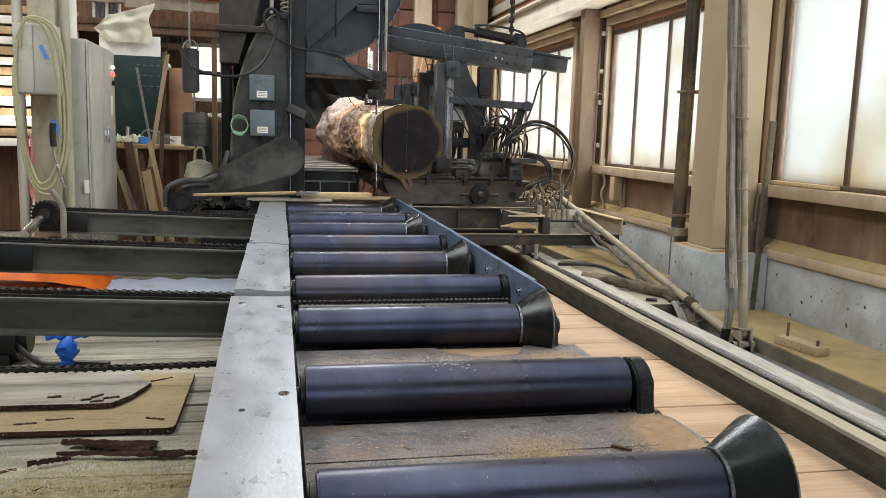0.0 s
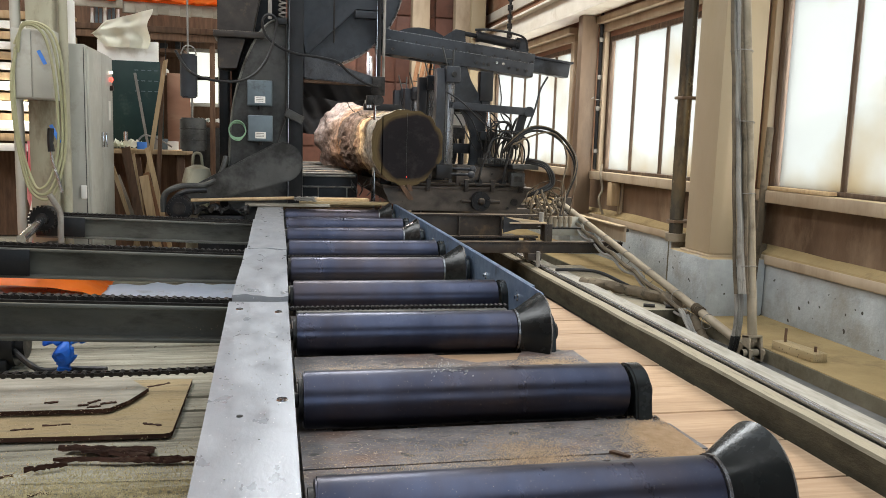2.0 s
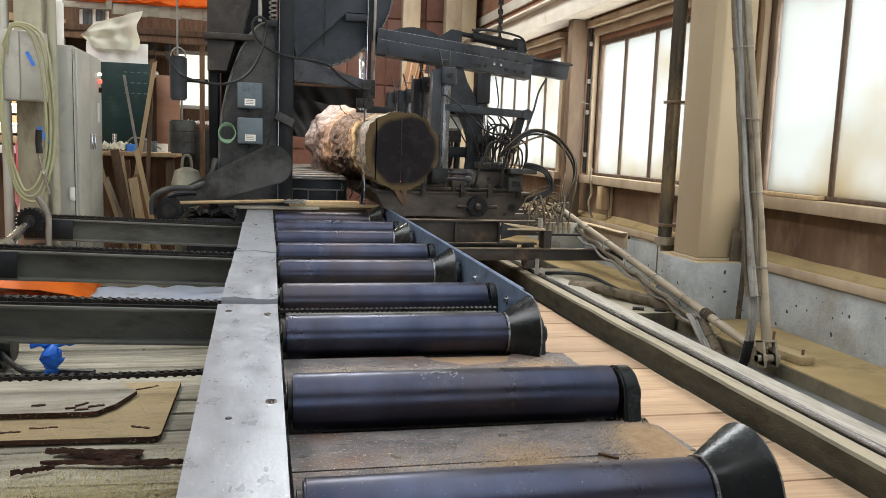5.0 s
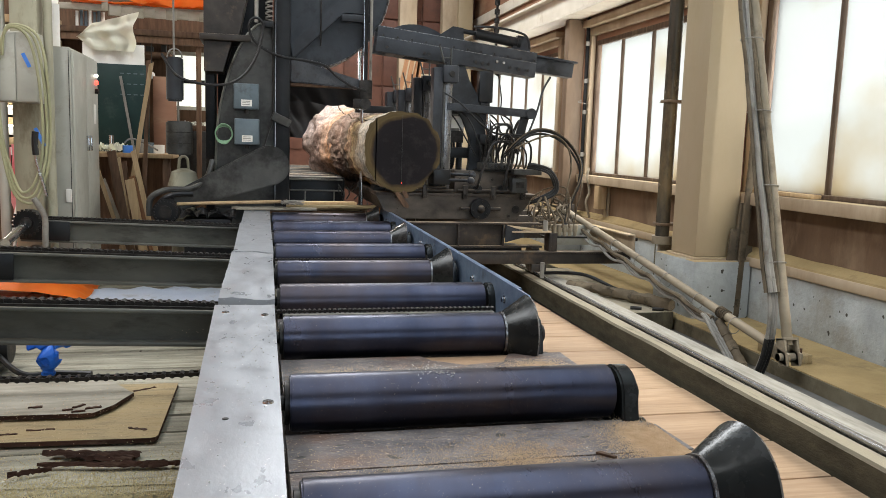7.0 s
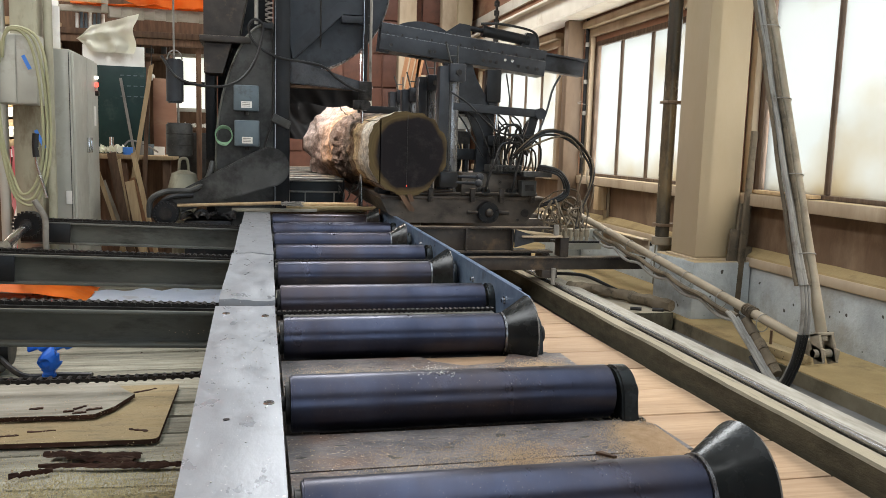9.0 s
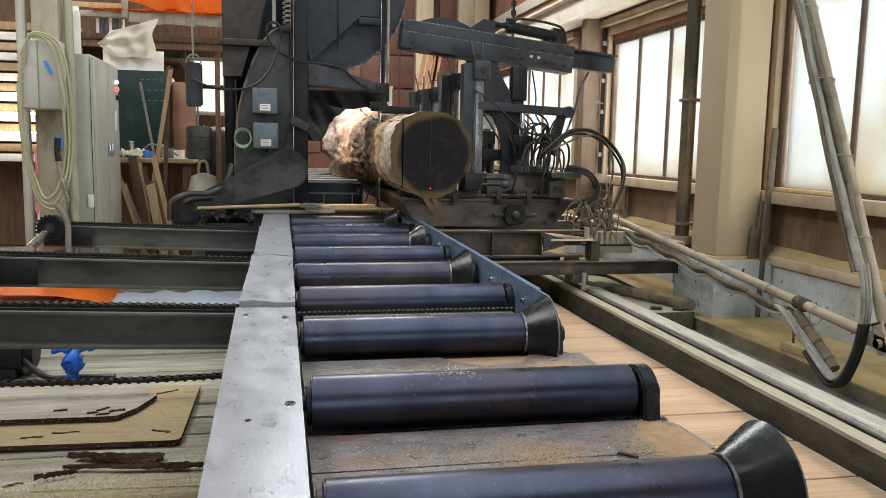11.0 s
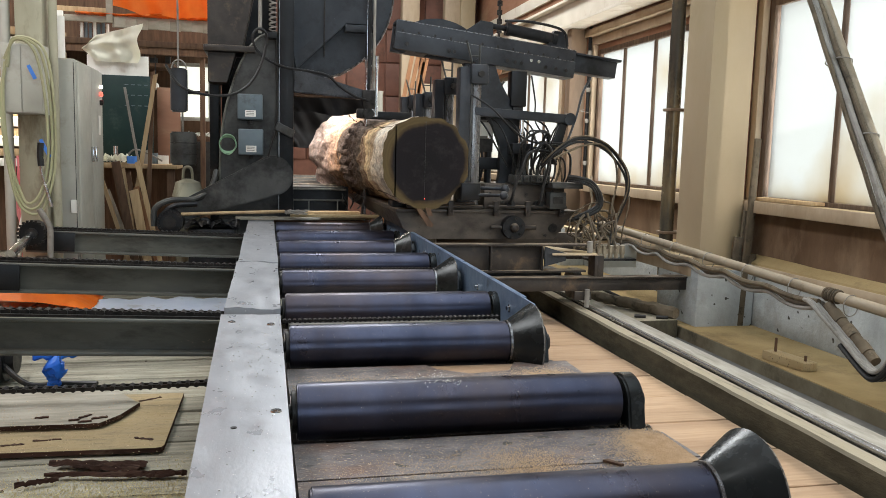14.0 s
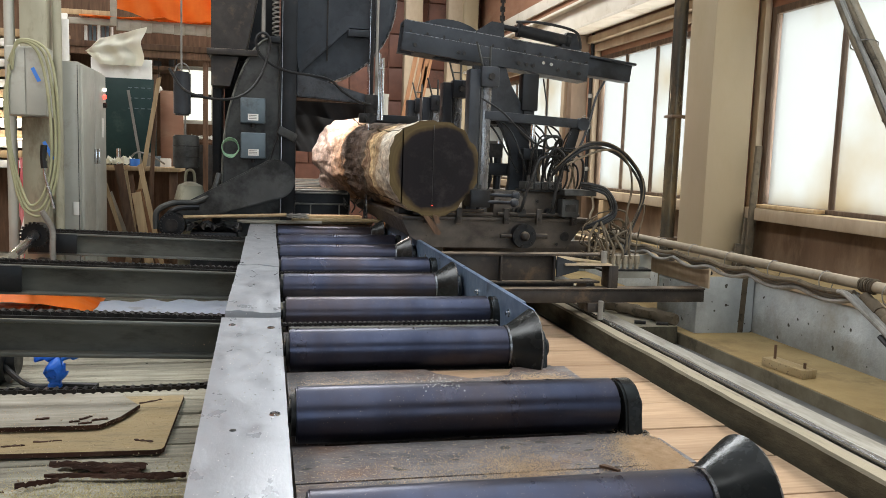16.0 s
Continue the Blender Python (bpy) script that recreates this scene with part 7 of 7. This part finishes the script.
for x, pts in ((1.77, [(1.752, 5.3, 0.823), (1.777, 5.29, 0.934), (1.816, 5.28, 1.045), (1.862, 5.29, 1.155), (1.955, 5.3, 1.178), (2.044, 5.32, 1.16), (2.1, 5.36, 1.08)]), (1.985, [(1.97, 5.3, 0.826), (1.993, 5.29, 0.965), (2.02, 5.28, 1.104), (2.025, 5.27, 1.187), (1.967, 5.27, 1.234), (1.926, 5.28, 1.184), (1.915, 5.32, 1.102), (1.911, 5.37, 1.019)])):
    part("valve_hose", hose(nb(), [(x, 5.38, 0.79)] + pts, 0.0105, 9), M_BLACKHOSE, carriage, "looped black valve hose")
    part("hose_plug", rod(nb(), (x, 5.36, 0.785), (x, 5.4195, 0.785), 0.032, seg=20), M_DARK, carriage, "black round hose plug")
    part("hose_ferrule", rod(nb(), (x - 0.012, 5.315, 0.815), (x - 0.009, 5.302, 0.86), 0.013, seg=12), M_CHROME, carriage, "bright hose ferrule")
for k, (x0, x1, h) in enumerate(((1.86, 2.1, 1.2), (1.9, 2.14, 1.24), (1.95, 2.18, 1.17), (1.99, 2.22, 1.22), (2.03, 2.16, 1.13))):
    part("valve_hose", hose(nb(), [(x0, 5.4, 1.01), (x0 - 0.01, 5.38, 1.1), (x0 + 0.06, 5.34, h), (x1 - 0.03, 5.35, h - 0.05), (x1, 5.38, h - 0.18), (x1 - 0.03, 5.4, 0.93)], 0.009 if k % 2 else 0.007, 8), M_DUSTHOSE if k in (1, 4) else M_BLACKHOSE, carriage)
bm = nb()
r2 = random.Random(3)
for k in range(5):
    x0, x1 = 1.82 + 0.05 * k, 1.95 + 0.03 * r2.random() * 6
    hose(bm, [(x0, 5.38, 1.06), (x0 + r2.uniform(-0.03, 0.03), 5.3, 1.2 + 0.1 * r2.random()), ((x0 + x1) / 2 + 0.05, 5.28, 1.26 + 0.1 * r2.random()), (x1 + 0.05, 5.4, 1.2 + 0.1 * r2.random()), (x1 + r2.uniform(0, 0.15), 5.5, 1.05), (x1 + r2.uniform(0.0, 0.2), 5.45, 0.85)], r2.choice((0.006, 0.008, 0.01)), 7, 5)
part("hose_tangle", bm, M_BLACKHOSE, carriage, "tangle of black hydraulic hoses")["kind"] = "stuff"
bm = nb()
for k in range(10):
    a = r2.uniform(0, 6.28)
    cx, cz, r = 2.3 + r2.uniform(-0.08, 0.14), 0.66 + r2.uniform(-0.1, 0.1), r2.uniform(0.06, 0.13)
    hose(bm, [(cx + r * math.cos(a + 0.8 * j), 5.12 + 0.25 * r2.random() * 0.5 + 0.015 * j, cz + r * math.sin(a + 0.8 * j) * 0.9) for j in range(7)], r2.choice((0.005, 0.006, 0.009)), 7, 4)
for k in range(7):
    x = 2.16 + r2.uniform(0.035, 0.06) * k
    hose(bm, [(x + r2.uniform(-0.1, 0.08), 5.1 + r2.uniform(0, 0.1), 0.74 - 0.03 * (k % 3)), (x + r2.uniform(-0.05, 0.03), 5.08, 0.65), (x, 5.06, 0.56), (x + r2.uniform(-0.02, 0.02), 5.06, 0.5)], r2.choice((0.006, 0.009)), 8)
part("hose_tangle", bm, M_DUSTHOSE, carriage, "dust-covered tangle of hoses")["kind"] = "stuff"
bm = nb()
for k in range(6):
    x = 2.3 + 0.045 * k
    rod(bm, (x, 5.08, 0.462), (x, 5.08, 0.52), 0.02, seg=10)
    rod(bm, (x, 5.08, 0.43), (x, 5.08, 0.461), 0.014, seg=10)
part("hose_fittings", bm, M_PIPE, carriage)
part("fitting_shelf", box(nb(), 2.25, 2.62, 5.04, 5.16, 0.415, 0.43, 0.003), M_DARK, carriage)
bm = nb()
for k in range(5):
    hose(bm, [(1.5 + 0.02 * k, 5.75, 1.3), (1.54 + 0.025 * k, 5.74, 1.16), (1.58 + 0.015 * k, 5.73, 1.0), (1.6, 5.73, 0.88)], 0.011, 7)
    if k % 2:
        continue
    hose(bm, [(1.66 + 0.09 * k, 5.75, 1.75), (1.72 + 0.08 * k, 5.7, 1.55), (1.78 + 0.06 * k, 5.6, 1.38), (1.95 + 0.05 * k, 5.5, 1.2)], 0.006, 7)
part("hose_drop", bm, M_BLACKHOSE, carriage)["kind"] = "stuff"
part("boom_cable", hose(nb(), [(2.44, 5.6, 1.74), (2.36, 5.55, 1.62), (2.3, 5.5, 1.45), (2.2, 5.42, 1.25), (2.1, 5.4, 1.1)], 0.009), M_BLACKHOSE, carriage)
part("long_cable", hose(nb(), [(1.46, 5.4, 1.56), (1.6, 5.36, 1.47), (1.75, 5.34, 1.33), (1.9, 5.32, 1.24), (2.15, 5.3, 1.24)], 0.007), M_BLACKHOSE, carriage)
# pipes, brackets and bolts on the front of the bed
for z, x0, x1, r in ((0.765, 1.0, 1.56, 0.014), (0.79, 1.05, 1.5, 0.01), (0.77, 1.6, 2.2, 0.012)):
    part("bed_pipe", rod(nb(), (x0, 5.37, z), (x1, 5.37, z), r), M_CARR, carriage)
for x in (1.1, 1.32, 1.66, 1.9, 2.16):
    part("bed_bracket", box(nb(), x - 0.02, x + 0.02, 5.35, 5.379, 0.7, 0.81, 0.004), M_CARR, carriage)
    part("bed_bolt", rod(nb(), (x, 5.338, 0.735), (x, 5.3495, 0.735), 0.011, seg=6), M_CHAIN, carriage)
for x, z in ((1.62, 0.86), (1.72, 0.8), (1.9, 0.86), (2.04, 0.8), (2.1, 0.88), (1.8, 0.9)):
    part("block_bolt", rod(nb(), (x, 5.405, z), (x, 5.4195, z), 0.012, seg=6), M_CHAIN, carriage)
for x, y in ((1.55, 5.65), (1.68, 5.7), (1.6, 5.85)):
    part("small_cylinder", rod(nb(), (x, y, 0.9305), (x, y, 1.18), 0.028, seg=16), M_DARK, carriage)
    part("small_piston", rod(nb(), (x, y, 1.1805), (x, y, 1.34), 0.012, seg=12), M_CHROME, carriage)
bm = nb()
for k in range(0, 10, 2):
    hose(bm, [(1.46 + 0.05 * k, 5.7, 1.35 + 0.02 * (k % 3)), (1.5 + 0.05 * k, 5.6, 1.44), (1.58 + 0.06 * k, 5.5, 1.36), (1.66 + 0.05 * k, 5.42, 1.2), (1.75 + 0.03 * k, 5.42, 1.06)], 0.007, 6, 4)
part("hose_tangle", bm, M_BLACKHOSE, carriage)["kind"] = "stuff"
# ---- the log, part sawn ----
KERF = 0.898
log = thing("sawn_log", "thick debarked log with a dark heart, being sawn, root flare behind", "log")


def log_mesh():
    bm = nb()
    n_, m_ = 112, 120
    rings = []
    for j in range(m_ + 1):
        s = j / m_
        y = 5.25 + 4.0 * s
        flare = max(0.0, (s - 0.42) / 0.58)
        cx, cz = 1.11 - 0.135 * flare, 1.075 + 0.04 * flare
        ring = []
        for i in range(n_):
            a = 6.2832 * i / n_
            d = Vector((math.cos(a), s * 2.4, math.sin(a)))
            r = 0.298 + 0.009 * math.sin(3 * a + 0.6) + 0.005 * math.sin(5 * a + 2)
            r += 0.014 * noise.noise(d * 2.1) + (0.012 + 0.012 * flare) * noise.noise(d * 7)
            r += 0.19 * flare * (0.85 + 0.5 * noise.noise(d * 2.6 + Vector((5, 0, 0)))) + 0.018 * flare * noise.noise(d * 9)
            if 0.26 < s < 0.62:
                r += 0.026 * (1 + noise.noise(d * 11) + 0.4 * noise.noise(d * 27)) * math.sin((s - 0.26) / 0.36 * math.pi)
            if s > 0.9:
                r *= 1 - 0.5 * ((s - 0.9) / 0.1) ** 2
            ring.append(bm.verts.new((cx + min(r * 1.045 * math.cos(a), 0.5 if flare > 0.25 else 0.3), y + (0.012 * noise.noise(d * 3) if j == m_ else 0), cz + r * 1.075 * math.sin(a))))
        rings.append(ring)
    for a, b in zip(rings, rings[1:]):
        for k in range(n_):
            bm.faces.new((a[k], b[k], b[(k + 1) % n_], a[(k + 1) % n_]))
    bm.faces.new(rings[0])
    bm.faces.new(rings[-1][::-1])
    bmesh.ops.recalc_face_normals(bm, faces=bm.faces)
    return bm


for name, x, sign, lab in (("log_body", KERF + 0.005, 1, "main body of the log"), ("outer_slab", KERF - 0.005, -1, "outer slab being sawn off")):
    bm = log_mesh()
    res = bmesh.ops.bisect_plane(bm, geom=bm.verts[:] + bm.edges[:] + bm.faces[:], plane_co=(x, 0, 0), plane_no=(-sign, 0, 0), clear_outer=True)
    cut = [e for e in res["geom_cut"] if isinstance(e, bmesh.types.BMEdge)]
    bmesh.ops.contextual_create(bm, geom=cut)
    bmesh.ops.recalc_face_normals(bm, faces=bm.faces)
    ob = part(name, bm, M_LOGSIDE, log, lab, smooth=50)
    ob.data.materials.append(M_LOGEND)
    for p in ob.data.polygons:
        if len(p.vertices) > 8 and abs(p.normal.y) > 0.9 and p.center.y < 5.4:
            p.material_index = 1
        if len(p.vertices) > 8 and abs(p.normal.x) > 0.9:
            p.material_index = 1
# Laser line of light, drawn as a thin grey strip.
part("chalk_line", box(nb(), 1.103, 1.105, 5.2475, 5.2495, 0.82, 1.36), M_SAW, log, "thin laser line painted grey on the cut face")
bm = nb()
prism(bm, [(1.045, 0.76), (1.09, 0.752), (1.175, 0.645), (1.165, 0.628), (1.13, 0.635)], "y", 5.25, 5.266)
prism(bm, [(1.11, 0.765), (1.145, 0.76), (1.165, 0.71), (1.13, 0.705)], "y", 5.235, 5.247)
part("splinter", bm, M_BROWNWOOD, log, "torn splinter hanging below the cut face")
part("laser_dot", rod(nb(), (1.105, 5.244, 0.826), (1.105, 5.2465, 0.826), 0.0035, seg=10), M_RED, log, "tiny red aiming light spot")
part("head_block", box(nb(), 0.93, 1.36, 5.55, 5.75, 0.7455, 0.79, 0.005), M_DARK, carriage)
part("head_block", box(nb(), 0.93, 1.36, 7.0, 7.2, 0.7455, 0.79, 0.005), M_DARK, carriage)

# ---- folding cable boom: upper link hangs from the roof, lower link ends on the carriage ----
BX, PIV_Y, PIV_Z, L_LOW, L_UP, ATT_Y, ATT_Z = 2.74, 4.747, 3.828, 3.438, 3.905, 5.949, 0.602


def boom_link(name, length, label, start, hang):
    """A pipe along +z from the joint at the origin, with cables strapped along it."""
    lk_ = thing(name, label, "cable boom")
    part("pipe", rod(nb(), (0, 0, 0.06), (0, 0, length), 0.027, seg=20), M_PIPE, lk_)
    r3 = random.Random(11)
    for k in range(6 if hang else 4):
        pts = []
        ph, deep = r3.uniform(0, 6.28), r3.uniform(0.4, 1.0)
        for j in range(37):
            s = j / 36
            z = start + (length - start) * s
            sag = abs(math.sin(math.pi * (z - start) / 0.42))
            if hang:
                pts.append((-0.045 + 0.014 * (k % 5) + 0.006 * math.sin(7 * s + ph), 0.04 + 0.011 * k * (0.55 + 0.7 * sag * deep) + 0.024 * sag * deep, z))
            else:
                pts.append((-0.04 - 0.021 * k - 0.008 * sag * deep, -0.012 + 0.01 * math.sin(9 * s + ph), z))
        part("cable", hose(nb(), pts, 0.0145 if k < 3 else 0.0105, 8, 2), M_GREYCABLE if k % 3 else M_DUSTHOSE, lk_, "grey cable tied to the pipe")
    z = 0.5
    while z < length:
        b = nb()
        hose(b, [((-0.008 + 0.042 * math.cos(a), 0.02 + 0.052 * math.sin(a), z) if hang else (-0.035 + 0.072 * math.cos(a), 0.04 * math.sin(a), z)) for a in (6.2832 * q / 8 for q in range(9))], 0.0028, 6, 2)
        part("cable_tie", b, M_GREYCABLE, lk_)
        z += 0.42
    bm = nb()
    box(bm, -0.045, -0.03, -0.035, 0.035, -0.05, 0.1, 0.004)
    box(bm, 0.03, 0.045, -0.035, 0.035, -0.05, 0.1, 0.004)
    box(bm, -0.045, 0.045, -0.035, 0.035, 0.085, 0.1, 0.003)
    rod(bm, (-0.07, 0, 0), (0.07, 0, 0), 0.02)
    part("fork", bm, M_PIPE, lk_, "rusty fork joint")
    return lk_


upper_link = boom_link("cable_boom_upper", L_UP, "long dusty conduit pipe with strapped cables hanging from the roof", 0.34, False)
lower_link = boom_link("cable_boom_lower", L_LOW, "dusty conduit pipe with strapped cables reaching to the carriage", 0.68, True)
# slack loop of hoses at the joint, carried by the lower link
for k in range(6):
    dark = k > 2
    q, o = (0.032 if dark else 0.0), 0.018 * (k % 3)
    line = [(-0.03 - o, 0.045, 0.76), (-0.045 - o, 0.05, 0.69), (-0.05 - o, 0.09 + q, 0.6), (-0.05 - o, 0.165 + q, 0.45), (-0.05 - o, 0.24 + q, 0.31), (-0.05 - o, 0.262 + q, 0.235), (-0.05 - o, 0.222 + q, 0.172), (-0.05 - o, 0.13 + q, 0.13), (-0.05 - o, 0.02 + q, 0.1), (-0.05 - o, -0.1 + q, 0.09), (-0.045 - o, -0.22, 0.115), (-0.04 - o, -0.33, 0.165)]
    if dark:
        line = line[3:10]
    part("hose_loop", hose(nb(), line, 0.013 if dark else 0.0105, 9), M_BLACKHOSE if dark else M_GREYCABLE, lower_link, "black hose sagging under the joint" if dark else "dusty grey hose sagging under the joint")
for k in range(7):
    s = k / 7
    y, z = 0.05 + 0.18 * s, 0.64 - 0.34 * s
    part("sleeve_wrap", hose(nb(), [(-0.02, y, z), (-0.02, y + 0.014, z - 0.026), (-0.022, y + 0.03, z - 0.056)], 0.031 if k % 2 else 0.027, 12), M_DUSTHOSE, lower_link, "dusty tape-wrapped hose sleeve")
bm = nb()
for k in range(5):
    z = 0.6 + 0.018 * k
    hose(bm, [(0.031 * math.cos(a), 0.031 * math.sin(a), z + 0.004 * math.sin(a + k)) for a in (6.2832 * q / 10 for q in range(11))], 0.006, 6, 2)
part("rope_wrap", bm, M_DUSTHOSE, lower_link, "rope wound round the pipe")


def boom_poses(dy):
    """Where the two links stand when the carriage is dy metres back."""
    a, p = Vector((ATT_Y + dy, ATT_Z)), Vector((PIV_Y, PIV_Z))
    d = (a - p).length
    c = (L_UP ** 2 + d ** 2 - L_LOW ** 2) / (2 * L_UP * d)
    u = (a - p) / d
    n_ = Vector((u.y, -u.x))
    if n_.x > 0:
        n_ = -n_
    e = p + L_UP * (c * u + math.sqrt(max(0.0, 1 - c * c)) * n_)
    up, lo = p - e, a - e
    return (pose(BX, e.x, e.y, -math.degrees(math.atan2(up.x, up.y))), pose(BX + 0.0, e.x, e.y, -math.degrees(math.atan2(lo.x, lo.y))))


TRAVEL = [(0, 1.630), (0.5, 1.596), (1, 1.566), (1.5, 1.539), (2, 1.513), (2.5, 1.483), (3, 1.449), (3.5, 1.410), (4, 1.368), (6.5, 1.130), (7, 1.083), (7.5, 1.030), (8, 0.969), (8.5, 0.901), (9, 0.829), (11.5, 0.528), (12, 0.464), (12.5, 0.400), (13, 0.342), (13.5, 0.288), (14, 0.233), (14.5, 0.176), (15, 0.116), (15.5, 0.055), (16, 0.000)]


def motions():
    """The carriage rolls toward the viewer, the log rides on it, the cable boom folds along."""
    ride = [(t, pose(0.016 * d, d, 0)) for t, d in TRAVEL]
    walk(carriage, ride)
    walk(log, ride)
    links = [(t, boom_poses(d)) for t, d in TRAVEL]
    walk(upper_link, [(t, m[0]) for t, m in links])
    walk(lower_link, [(t, m[1]) for t, m in links])


motions()
